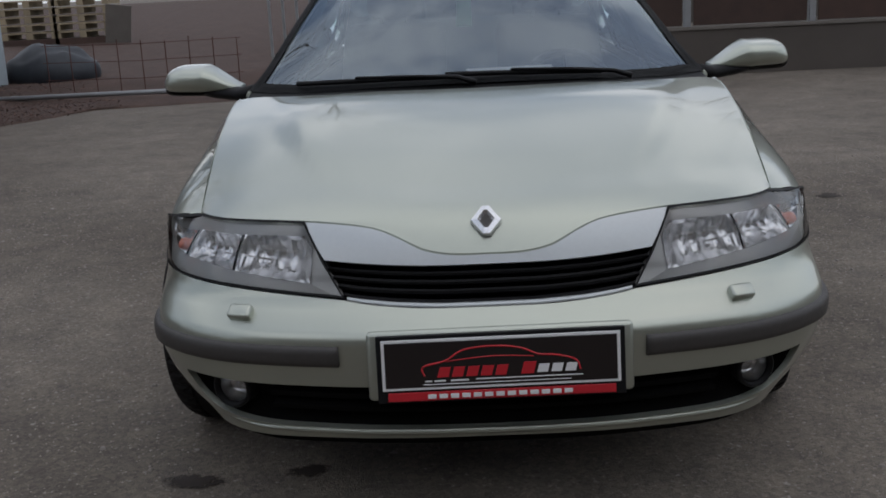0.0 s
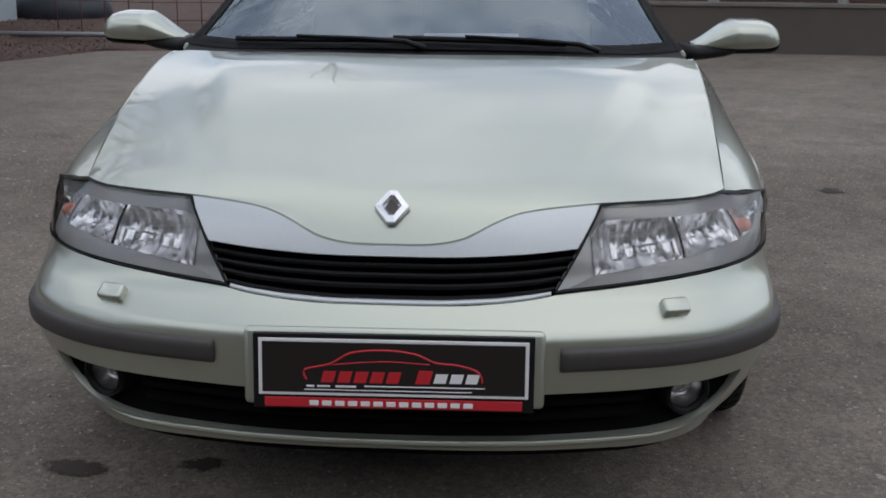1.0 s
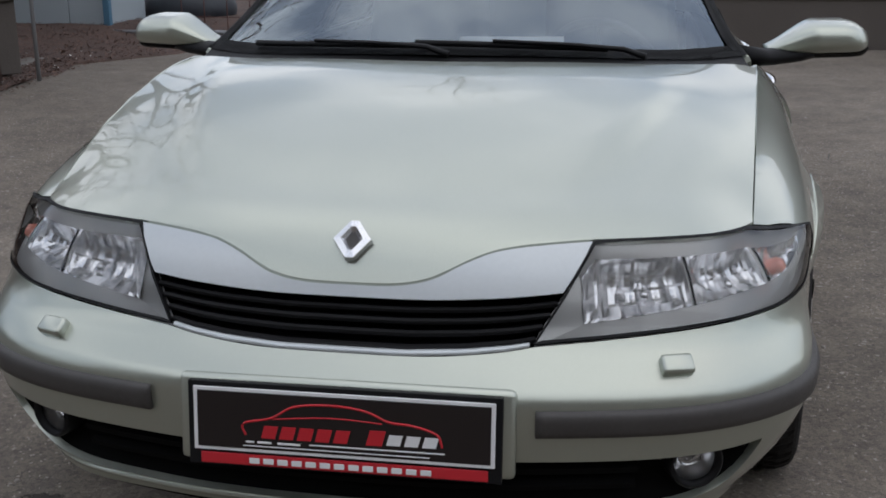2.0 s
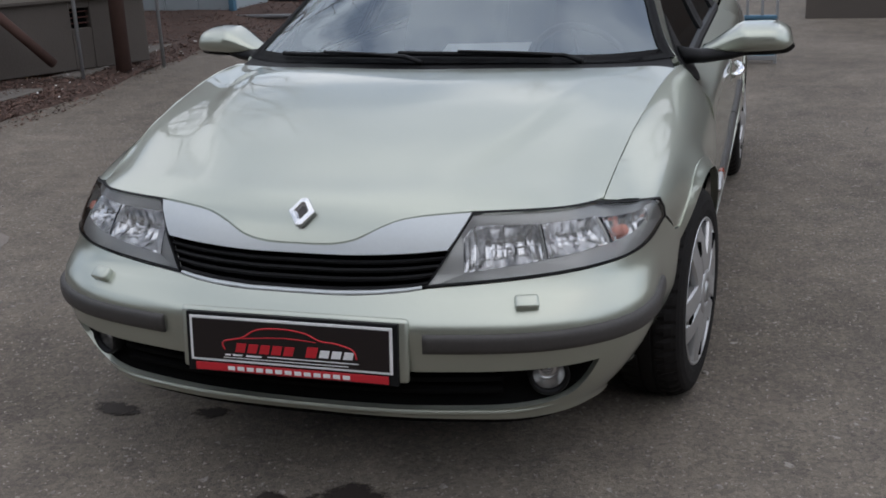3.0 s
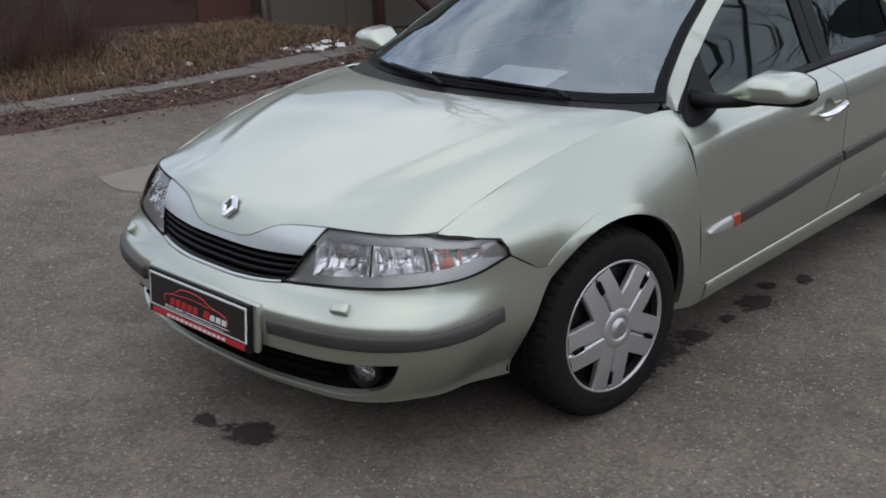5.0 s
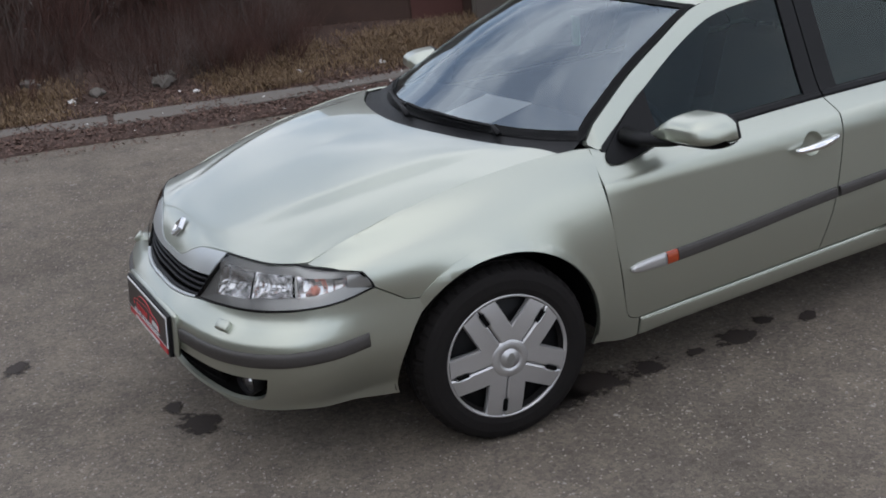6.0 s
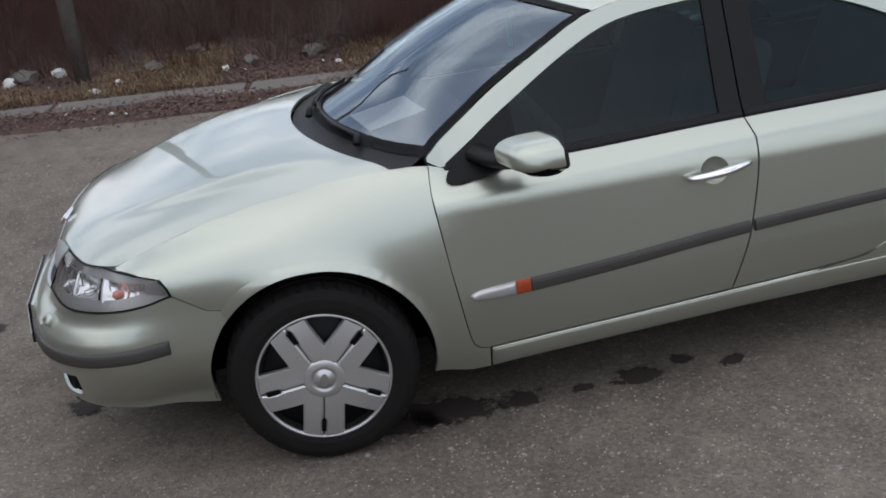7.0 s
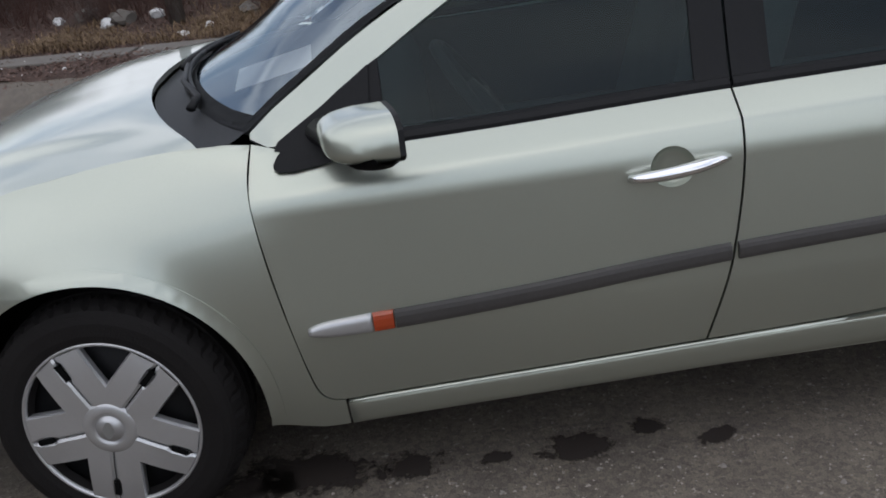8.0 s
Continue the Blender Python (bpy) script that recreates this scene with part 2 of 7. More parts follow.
NOSE = spline([(0.14, 0.10), (0.20, 0.075), (0.26, 0.056), (0.33, 0.026), (0.41, 0.008), (0.498, 0.0), (0.508, 0.002), (0.53, 0.020), (0.555, 0.048), (0.58, 0.080), (0.64, 0.106), (0.68, 0.124), (0.71, 0.142), (0.738, 0.168)])
NOSE_SHARE = spline([(0, 1.0), (0.48, 1.0), (0.75, 0.72), (0.955, 0.35), (1.10, 0.10), (1.24, 0.0), (3, 0), (S_END, 0)])
TOP_Z = spline([(0, 0.735), (0.5, 0.737), (0.935, 0.738), (0.99, 0.751), (1.05, 0.765), (1.12, 0.780), (sy(-0.34), 0.803), (sy(-0.2), 0.835), (sy(-0.05), 0.865), (sy(0.1), 0.891), (sy(0.2), 0.907), (sy(0.3), 0.919), (sy(0.42), 0.909), (sy(0.48), 0.862), (sy(0.58), 0.850), (sy(0.85), 0.852),
                (sy(1.42), 0.866), (sy(1.9), 0.872), (sy(2.4), 0.89), (sy(2.9), 0.92), (S_END, 0.95)])
EDGE_IN = spline([(0, 0.17), (0.48, 0.165), (0.80, 0.085), (0.935, 0.087), (0.99, 0.112), (1.05, 0.129), (1.12, 0.136), (sy(-0.34), 0.135), (sy(-0.2), 0.119), (sy(-0.05), 0.099), (sy(0.1), 0.081), (sy(0.2), 0.071), (sy(0.3), 0.064), (sy(0.5), 0.085), (sy(1.4), 0.09), (sy(2.4), 0.09), (S_END, 0.14)])
LOW_H = spline([(0, 0.5), (0.75, 0.54), (0.955, 0.62), (1.10, 0.672), (sy(-0.3), 0.65), (sy(0.2), 0.60), (sy(0.5), 0.50), (S_END, 0.5)])
TUCK = spline([(0, 0.0), (0.5, 0.0), (0.85, 0.055), (1.08, 0.075), (1.25, 0.055), (1.36, 0.040), (1.60, 0.0), (S_END, 0.0)])
FLARE = spline([(0, 0.0), (0.30, 0.9), (0.37, 1.0), (0.43, 0.5), (0.52, 0.0), (9, 0.0)])
CREASE = spline([(sy(-0.3), 0.70), (sy(0.1), 0.755), (sy(0.45), 0.784), (sy(1.4), 0.818), (sy(2.0), 0.832), (sy(3.0), 0.845), (S_END, 0.85)])
CREASED = spline([(0, 0), (sy(-0.25), 0.0), (sy(0.1), 0.35), (sy(0.5), 1.0), (S_END, 1.0)])


SHOULDER = spline([(0, 2.3), (1.10, 2.3), (sy(-0.30), 1.8), (sy(-0.18), 1.35), (sy(0.25), 1.25), (sy(0.5), 1.6), (S_END, 2.0)])


def skin(s, h):
    """A point of the painted skin: distance round the car and height."""
    return Vector(_skin(s, h))


@functools.lru_cache(maxsize=None)
def _skin(s, h):
    s = min(max(s, 0.0), S_END)
    p, q, r = plan(s), plan(max(s - 0.004, 0)), plan(min(s + 0.004, S_END))
    if s < 0.004:
        t = np.array((1.0, 0.0))
    else:
        t = (r - q) / np.linalg.norm(r - q)
    nrm = np.array((-t[1], t[0]))
    zt, h0 = TOP_Z(s), LOW_H(s)
    u = max(0.0, (h - h0) / (zt - h0))
    k = CREASED(s)
    over = h - CREASE(s)
    soft_over = 0.5 * (over + math.sqrt(over * over + 0.00003)) if k else 0.0
    side = (1 - k) * EDGE_IN(s) * u**SHOULDER(s) + k * (0.016 * u + max(0.0, EDGE_IN(s) - 0.016) * soft_over / max(zt - CREASE(s), 0.03))
    low = max(0.0, (0.46 - h) / 0.26)
    side += 0.052 * low**1.5
    side += TUCK(s) * min(1.0, max(0.0, (0.43 - h) / 0.18)) ** 1.4
    w = NOSE_SHARE(s)
    inset = w * NOSE(h) + (1 - w) * side + (w * TUCK(s) * min(1.0, max(0.0, (0.43 - h) / 0.18)) ** 1.4)
    # rolled lip round the wheel openings
    for cy in (-0.005, REAR_Y):
        d = math.hypot(p[1] - cy, h - 0.287)
        inset -= 0.007 * FLARE(d) * (1 if h > 0.16 else 0)
    o = p + nrm * inset
    return float(o[0]), float(o[1]), h


REAR_Y = 2.50


def skin_normal(s, h):
    e = 0.003
    du = skin(min(s + e, S_END), h) - skin(max(s - e, 0), h)
    dv = skin(s, h + e) - skin(s, h - e)
    n = du.cross(dv)
    if s < e:
        n.x = 0
    return n.normalized()


def offset_poly(poly, d):
    """Draws a polygon (anticlockwise) in by d."""
    n = len(poly)
    area = sum(poly[i][0] * poly[(i + 1) % n][1] - poly[(i + 1) % n][0] * poly[i][1] for i in range(n))
    if area < 0:
        poly = poly[::-1]
    out = []
    for i in range(n):
        a, b, c = Vector(poly[i - 1]), Vector(poly[i]), Vector(poly[(i + 1) % n])
        u, v = (b - a), (c - b)
        if u.length < 1e-9 or v.length < 1e-9:
            continue
        n1, n2 = Vector((-u.y, u.x)).normalized(), Vector((-v.y, v.x)).normalized()
        k = n1 + n2
        k = k / max(k.length_squared / 2, 0.5)
        out.append(tuple(b + k * d))
    return out


def cut(poly, step_a, step_b):
    """A flat polygon cut into grid cells: vertices (a, b) and faces."""
    b2 = bmesh.new()
    b2.faces.new([b2.verts.new((a, b, 0)) for a, b in poly])
    amin, amax = min(p[0] for p in poly), max(p[0] for p in poly)
    bmin, bmax = min(p[1] for p in poly), max(p[1] for p in poly)
    for k in range(1, int((amax - amin) / step_a) + 1):
        bmesh.ops.bisect_plane(b2, geom=b2.verts[:] + b2.edges[:] + b2.faces[:], dist=1e-5, plane_co=(amin + k * step_a, 0, 0), plane_no=(1, 0, 0))
    for k in range(1, int((bmax - bmin) / step_b) + 1):
        bmesh.ops.bisect_plane(b2, geom=b2.verts[:] + b2.edges[:] + b2.faces[:], dist=1e-5, plane_co=(0, bmin + k * step_b, 0), plane_no=(0, 1, 0))
    bmesh.ops.triangulate(b2, faces=b2.faces[:])
    bmesh.ops.recalc_face_normals(b2, faces=b2.faces[:])
    if b2.faces and sum(f.normal.z for f in b2.faces) < 0:
        bmesh.ops.reverse_faces(b2, faces=b2.faces[:])
    b2.verts.index_update()
    verts = [(v.co.x, v.co.y) for v in b2.verts]
    faces = [tuple(v.index for v in f.verts) for f in b2.faces]
    rim = []
    for e in b2.edges:
        if len(e.link_faces) == 1:
            f = e.link_faces[0]
            vs = list(f.verts)
            i = vs.index(e.verts[0])
            a, b = (e.verts[0], e.verts[1]) if vs[(i + 1) % len(vs)] == e.verts[1] else (e.verts[1], e.verts[0])
            rim.append((a.index, b.index))
    b2.free()
    return verts, faces, rim


PANEL_NORMALS = {}


def panel(name, polys, mat, parent, label="", f=None, fn=None, sides=(1,), gap=0.0025, flange=0.014, step=(0.05, 0.035), lift=0.0, holes=()):
    """A sheet-metal panel: polygons on the skin, mapped to space, with a folded rim. sides: 1 the left half, -1 its mirror image."""
    f, fn = f or skin, fn or skin_normal
    V, N, F = [], [], []
    for poly in polys:
        drawn = offset_poly(poly, gap) if gap else poly
        if sides == (1, -1):
            drawn = [(0.0 if a < 2 * gap else a, b) for a, b in drawn]
        for hs, hh, hr in holes:
            # a round opening, joined to the outline by a closed slit
            ring = [(hs + hr * math.cos(2 * math.pi * k / 28), hh - hr * math.sin(2 * math.pi * k / 28)) for k in range(28)]
            i, j = min(((i, j) for i in range(len(drawn)) for j in range(28)), key=lambda q: math.dist(drawn[q[0]], ring[q[1]]))
            drawn = drawn[:i + 1] + ring[j:] + ring[:j + 1] + drawn[i:]
        verts, faces, rim = cut(drawn, *step)
        P = [f(a, b) for a, b in verts]
        M = [fn(a, b) for a, b in verts]
        for sg in sides:
            o = len(V)
            flip = Vector((sg, 1, 1))
            for p, m in zip(P, M):
                V.append((p + m * lift) * flip)
                N.append(m * flip)
            F += [tuple(o + i for i in (t if sg > 0 else t[::-1])) for t in faces]
            if flange:
                for a, b in rim:
                    if sides == (1, -1) and abs(V[o + a][0]) < 0.004 and abs(V[o + b][0]) < 0.004:
                        continue
                    k = len(V)
                    for i in (a, b):
                        V.append(V[o + i].copy())
                        V.append(V[o + i] - N[o + i] * flange)
                    N += [Vector()] * 4
                    q = (k, k + 1, k + 3, k + 2)
                    F.append(q if sg > 0 else q[::-1])
    me = bpy.data.meshes.new(name)
    me.from_pydata([tuple(v) for v in V], [], F)
    for p in me.polygons:
        p.use_smooth = True
    me.materials.append(mat)
    PANEL_NORMALS[me.name] = N
    ob = new(name, me)
    ob.parent = parent
    if label:
        ob["label"] = label
    return ob


def arc(cy, cz, r, a0, a1, n=22):
    return [(sy(cy + r * math.cos(radians(a0 + (a1 - a0) * i / n))), cz + r * math.sin(radians(a0 + (a1 - a0) * i / n))) for i in range(n + 1)]


def follow(points, n=8):
    """Rounds a run of (a, b) points into a smooth line."""
    out = []
    pts = [np.array(p, float) for p in points]
    for i in range(len(pts) - 1):
        p0, p1, p2, p3 = pts[max(i - 1, 0)], pts[i], pts[i + 1], pts[min(i + 2, len(pts) - 1)]
        for k in range(n):
            t = k / n
            out.append(tuple(0.5 * (2 * p1 + (p2 - p0) * t + (2 * p0 - 5 * p1 + 4 * p2 - p3) * t * t + (3 * p1 - p0 - 3 * p2 + p3) * t**3)))
    out.append(tuple(pts[-1]))
    return out


car = empty("hatchback_car", (0, 0, 0.02))
tagged(car, "pale green metallic family hatchback parked on asphalt", "car")

S_IN, S_BOT = sx(0.452), sx(0.335)
S_BON = 0.935
# the lines that the panels share
BONNET_LIP = follow([(0.0, 0.664), (0.08, 0.665), (0.15, 0.677), (0.21, 0.703), (0.27, 0.721), (0.36, 0.730), (S_IN, 0.735)], 6)
GRILLE_TOP = follow([(0.0, 0.640), (0.15, 0.641), (0.30, 0.648), (0.392, 0.655)], 4)
GRILLE_LOW = follow([(0.0, 0.562), (0.15, 0.563), (0.27, 0.570), (S_BOT, 0.577)], 4)
LAMP_IN = [(S_BOT, 0.577), (0.392, 0.655), (S_IN, 0.735)]
LAMP_LOW = follow([(S_BOT, 0.577), (0.50, 0.588), (0.70, 0.602), (0.90, 0.613), (1.05, 0.622), (sy(-0.43), 0.640)], 6)
LAMP_OUT = [(sy(-0.43), 0.640), (sy(-0.438), 0.668), (sy(-0.458), 0.699)]
LAMP_TOP = [(sy(-0.458), 0.699)] + follow([(1.03, 0.715), (S_BON, 0.730)], 3)
TOP_NOSE = [(S_IN + (S_BON - S_IN) * i / 8, TOP_Z(S_IN + (S_BON - S_IN) * i / 8)) for i in range(9)]
ARCH_C, ARCH_R = (-0.005, 0.287), 0.362
JOIN = (sy(-0.235), 0.567)
DOOR_FRONT = follow([(0.424, 0.899), (0.412, 0.82), (0.415, 0.745), (0.432, 0.60), (0.455, 0.45), (0.470, 0.37), (0.485, 0.318), (0.51, 0.294), (0.545, 0.287)], 5)
DOOR_FRONT = [(sy(a), b) for a, b in DOOR_FRONT]
B_SEAM = [(sy(a), b) for a, b in follow([(1.335, 0.318), (1.372, 0.42), (1.398, 0.525), (1.425, 0.70), (1.432, 0.866)], 5)]
REAR_SEAM = [(sy(a), b) for a, b in follow([(1.62, 0.328), (1.78, 0.345), (1.89, 0.40), (2.02, 0.54), (2.13, 0.66), (2.20, 0.78), (2.22, 0.884)], 5)]


def top_edge(y0, y1, n):
    return [(sy(y0 + (y1 - y0) * i / n), TOP_Z(sy(y0 + (y1 - y0) * i / n))) for i in range(n + 1)]


# front bumper, cut out for the lower intake
INTAKE_TOP = follow([(0.0, 0.392), (0.28, 0.392), (0.52, 0.394), (0.66, 0.396), (0.755, 0.398)], 5)
INTAKE_LOW = follow([(0.755, 0.398), (0.752, 0.388), (0.73, 0.342), (0.685, 0.305), (0.58, 0.290), (0.35, 0.283), (0.0, 0.280)], 5)
arch_front = arc(*ARCH_C, ARCH_R, 193, 129, 16)
arch_front = [p for p in arch_front if p[1] < JOIN[1]]
BUMPER = GRILLE_LOW[::-1] + INTAKE_TOP + INTAKE_LOW[1:] + [(0.0, 0.252), (0.4, 0.250), (0.8, 0.244), (sy(-0.55), 0.228), (sy(-0.45), 0.212)] + arch_front + [JOIN] + [(sy(-0.29), 0.566), (sy(-0.335), 0.575), (sy(-0.38), 0.606)] + LAMP_LOW[::-1][:-1]
panel("front_bumper", [BUMPER], PAINT, car, "painted front bumper", sides=(1, -1))
TRIM = BONNET_LIP + LAMP_IN[::-1][1:2] + GRILLE_TOP[::-1][1:]
panel("grille_trim", [TRIM], TRIM_SILVER, car, "satin silver bonnet-lip trim", sides=(1, -1), lift=0.003)
FENDER_POLY = [(S_BON, TOP_Z(S_BON))] + LAMP_TOP[::-1][1:] + LAMP_OUT[::-1][1:] + [(sy(-0.38), 0.606), (sy(-0.335), 0.575), (sy(-0.29), 0.566), JOIN] + \
    [p for p in arc(*ARCH_C, ARCH_R, 129, -13, 30) if p[1] > 0.205 and p[0] > JOIN[0]] + [(sy(0.365), 0.205), (sy(0.545), 0.214), (sy(0.545), 0.287)] + DOOR_FRONT[::-1][1:] + \
    top_edge(0.424, -0.45, 14)[1:] + [(S_BON + 0.06, TOP_Z(S_BON + 0.06))]
DOOR_POLY = DOOR_FRONT + [(sy(0.545), 0.287), (sy(0.9), 0.302)] + B_SEAM + top_edge(1.432, 0.424, 12)[1:-1]
DOOR_POLY = [p for i, p in enumerate(DOOR_POLY) if i == 0 or math.dist(p, DOOR_POLY[i - 1]) > 1e-4]
REAR_DOOR_POLY = B_SEAM[::-1] + [(sy(1.5), 0.323)] + REAR_SEAM + top_edge(2.22, 1.432, 8)[1:-1]
SILL_POLY = [(sy(0.548), 0.214), (sy(0.548), 0.284), (sy(0.9), 0.299), (sy(1.335), 0.315), (sy(1.5), 0.320), (sy(1.62), 0.325), (sy(1.78), 0.342), (sy(1.89), 0.397), (sy(2.0), 0.52)] + \
    [p for p in arc(REAR_Y, 0.287, ARCH_R, 150, 192, 10)] + [(sy(REAR_Y - 0.36), 0.255), (sy(1.3), 0.245)]
QUARTER_POLY = REAR_SEAM[::-1][:-12] + [p for p in arc(REAR_Y, 0.287, ARCH_R, 150, -13, 26)] + [(sy(2.9), 0.205), (S_END - 0.55, 0.25), (S_END, 0.25), (S_END, 0.945)] + \
    [(sy(3.05), TOP_Z(sy(3.05)))] + top_edge(2.9, 2.22, 8)[:-1]

for _sg in (1, -1):
    panel("front_wing", [FENDER_POLY], PAINT, car, sides=(_sg,), step=(0.022, 0.022), gap=0.0009)
    door = panel("front_door", [DOOR_POLY], PAINT, car, sides=(_sg,), step=(0.06, 0.010), holes=[(sy(1.286), 0.735, 0.046)])
    panel("rear_door", [REAR_DOOR_POLY], PAINT, car, sides=(_sg,), step=(0.06, 0.011), holes=[(sy(2.017), 0.765, 0.046)])
    panel("sill", [SILL_POLY], PAINT, car, sides=(_sg,), step=(0.1, 0.03), lift=0.004, flange=0.02)
    panel("rear_quarter", [QUARTER_POLY], PAINT, car, sides=(_sg,), step=(0.08, 0.06))
    if _sg == 1:
        left_door = door
    else:
        right_door = door


for _sg in (1, -1):
    for cy in (-0.005, REAR_Y):
        lip = arc(cy, 0.287, 0.363, 172 if cy < 1 else 186, -6, 40) + arc(cy, 0.287, 0.398, -6, 172 if cy < 1 else 186, 40)
        lip = [p for p in lip if p[1] > 0.225]
        panel("arch_lip", [lip], PAINT, car, sides=(_sg,), gap=0, flange=0.006, lift=0.0035, step=(0.03, 0.03))


# ---- bonnet ----
lip_at = spline([(a, b) for a, b in BONNET_LIP[:-1:3]] + [(S_IN, 0.735)], linear=True)
NOSE_Y, BACK_Y = skin(0, TOP_Z(0)).y, 0.068
SPINE_Z = spline([(NOSE_Y, 0.735), (NOSE_Y + 0.06, 0.770), (-0.60, 0.803), (-0.42, 0.845), (-0.2, 0.888), (0.03, 0.926)])
S_BACK = sy(0.30)
_nose = [i / 30 * (S_IN / S_BON) for i in range(31)]
A_SAMPLES = _nose + [S_IN / S_BON + (1 - S_IN / S_BON) * i / 14 for i in range(1, 15)]


def bonnet_point(a, v):
    """The bonnet's top: a from the middle (0) to the edge (1), v from the nose (0) to the windscreen (1)."""
    def rim_front(q):
        return skin(q * S_BON, TOP_Z(q * S_BON))

    def rim_side(q):
        s = S_BON + (S_BACK - S_BON) * q
        return skin(s, TOP_Z(s))

    def back(q):
        e = rim_side(1.0)
        return Vector((e.x * q, BACK_Y + (e.y - BACK_Y) * q * q, 0.926 - (0.926 - e.z) * q * q))

    def mid(q):
        y = NOSE_Y + (BACK_Y - NOSE_Y) * q
        return Vector((0, y, SPINE_Z(y)))
    p = rim_front(a) * (1 - v) + back(a) * v + mid(v) * (1 - a) + rim_side(v) * a
    p -= (rim_front(0) * (1 - a) + rim_front(1) * a) * (1 - v) + (back(0) * (1 - a) + back(1) * a) * v
    # full crown towards the edges, with two creases that fan out to the windscreen
    e = 1 - (1 - v) ** 3
    p.z += 0.024 * (a - a * a) * e + 0.032 * math.sin(math.pi * v) * a * (1 - a)
    return p


def crease(a, v):
    """Lift of the two raised creases that fan out to the windscreen."""
    r = min(max((0.66 - a) / 0.10, 0), 1)
    return (0.008 * r * r * (3 - 2 * r) - 0.002 * math.exp(-((a - 0.70) / 0.06) ** 2)) * (1 - (1 - v) ** 4) * min(1, v / 0.35) ** 2 * (3 - 2 * min(1, v / 0.35)) * (1 - 0.6 * max(0, (v - 0.8) / 0.2) ** 2)


def make_bonnet():
    bm = bmesh.new()
    lifts = []
    vv = [(i / 34) ** 1.35 for i in range(35)]
    for sg in (1, -1):
        cols = []
        for a in A_SAMPLES:
            s = a * S_BON
            col = [None] * 6
            if s <= S_IN + 1e-6:
                lo, hi = min(lip_at(s) + 0.002, TOP_Z(s) - 0.0005), TOP_Z(s)
                col = [skin(s, lo + (hi - lo) * k / 6) for k in range(6)]
            row = [bonnet_point(a, v) for v in vv]
            if a > 0.999:
                row = [p - Vector((0.002, 0, 0)) for p in row]
            vs = [p and bm.verts.new((p.x * sg, p.y, p.z)) for p in col + row]
            lifts += [(v, crease(a, w)) for v, w in zip(vs[6:], vv)]
            cols.append(vs)
        for a, b in zip(cols, cols[1:]):
            for j in range(len(a) - 1):
                q = (a[j], b[j], b[j + 1], a[j + 1])
                if None in q:
                    continue
                bm.faces.new(q if sg > 0 else q[::-1])
    bmesh.ops.remove_doubles(bm, verts=bm.verts[:], dist=0.0004)
    inner = [v for v in bm.verts if not v.is_boundary]
    for _ in range(14):
        bmesh.ops.smooth_vert(bm, verts=inner, factor=0.5, use_axis_x=False, use_axis_y=True, use_axis_z=True)
    for v, d in lifts:
        if v.is_valid:
            v.co.z += d
    bmesh.ops.recalc_face_normals(bm, faces=bm.faces[:])
    if sum(f.normal.z for f in bm.faces) < 0:
        bmesh.ops.reverse_faces(bm, faces=bm.faces[:])
    rim = [e for e in bm.edges if e.is_boundary]
    r = bmesh.ops.extrude_edge_only(bm, edges=rim)
    for v in r["geom"]:
        if isinstance(v, bmesh.types.BMVert):
            v.co.z -= 0.012
    for e in rim:
        e.smooth = False
    return part("bonnet", bm, PAINT, car, "smooth bonnet with two raised creases")


bonnet = make_bonnet()

# ---- upper body ----
PILLAR = spline([(0.424, 0.918), (0.62, 1.030), (0.82, 1.148), (1.02, 1.256), (1.15, 1.278), (1.46, 1.292), (1.8, 1.268), (2.1, 1.192), (2.5, 1.035), (2.76, 0.93)])


def upper(y, z):
    """The side of the cabin, leaning in from the waist."""
    s = sy(y)
    b = skin(s, TOP_Z(s))
    d = z - TOP_Z(s)
    return Vector((b.x - 0.34 * d - 0.25 * d * max(d, 0), y, z))


def upper_normal(y, z):
    e = 0.004
    return (upper(y + e, z) - upper(y - e, z)).cross(upper(y, z + e) - upper(y, z - e)).normalized()


OPENING = follow([(0.480, 0.874), (0.60, 0.940), (0.72, 1.012), (0.93, 1.150), (1.10, 1.218), (1.39, 1.246), (1.54, 1.238), (1.75, 1.196), (1.95, 1.110), (2.10, 0.995), (2.19, 0.905)], 4)
outer = [(y, PILLAR(y)) for y in [0.424 + i * (2.70 - 0.424) / 40 for i in range(41)]]
SIDE_FRAME = [(0.424, 0.905)] + outer + [(2.62, 0.908), (2.3, 0.892), (2.2, 0.889)] + OPENING[::-1] + [(0.462, 0.876)]
for _sg in (1, -1):
    panel("side_frame", [SIDE_FRAME], PAINT, car, f=upper, fn=upper_normal, sides=(_sg,), gap=0.001, flange=0.02, step=(0.06, 0.05))


def screen_point(u, v, lift=0.0):
    y = 0.424 + 0.598 * v
    e = upper(y, PILLAR(y))
    bow, crown = 0.275 - 0.15 * v, 0.022 + 0.022 * v
    k = 1 - u * u
    p = Vector((e.x * u, e.y - bow * k, e.z + crown * k))
    p += Vector((0, -0.5, 0.85)) * (0.018 * math.sin(math.pi * v) * (1 - u**4) + lift)
    return p


def strip_on(fn, u0, u1, v0, v1, nu, nv, lift):
    bm = bmesh.new()
    grid(bm, nu, nv, lambda a, b: fn(u0 + (u1 - u0) * a, v0 + (v1 - v0) * b, lift))
    bmesh.ops.solidify(bm, geom=bm.faces[:], thickness=0.003)
    bmesh.ops.recalc_face_normals(bm, faces=bm.faces[:])
    return bm


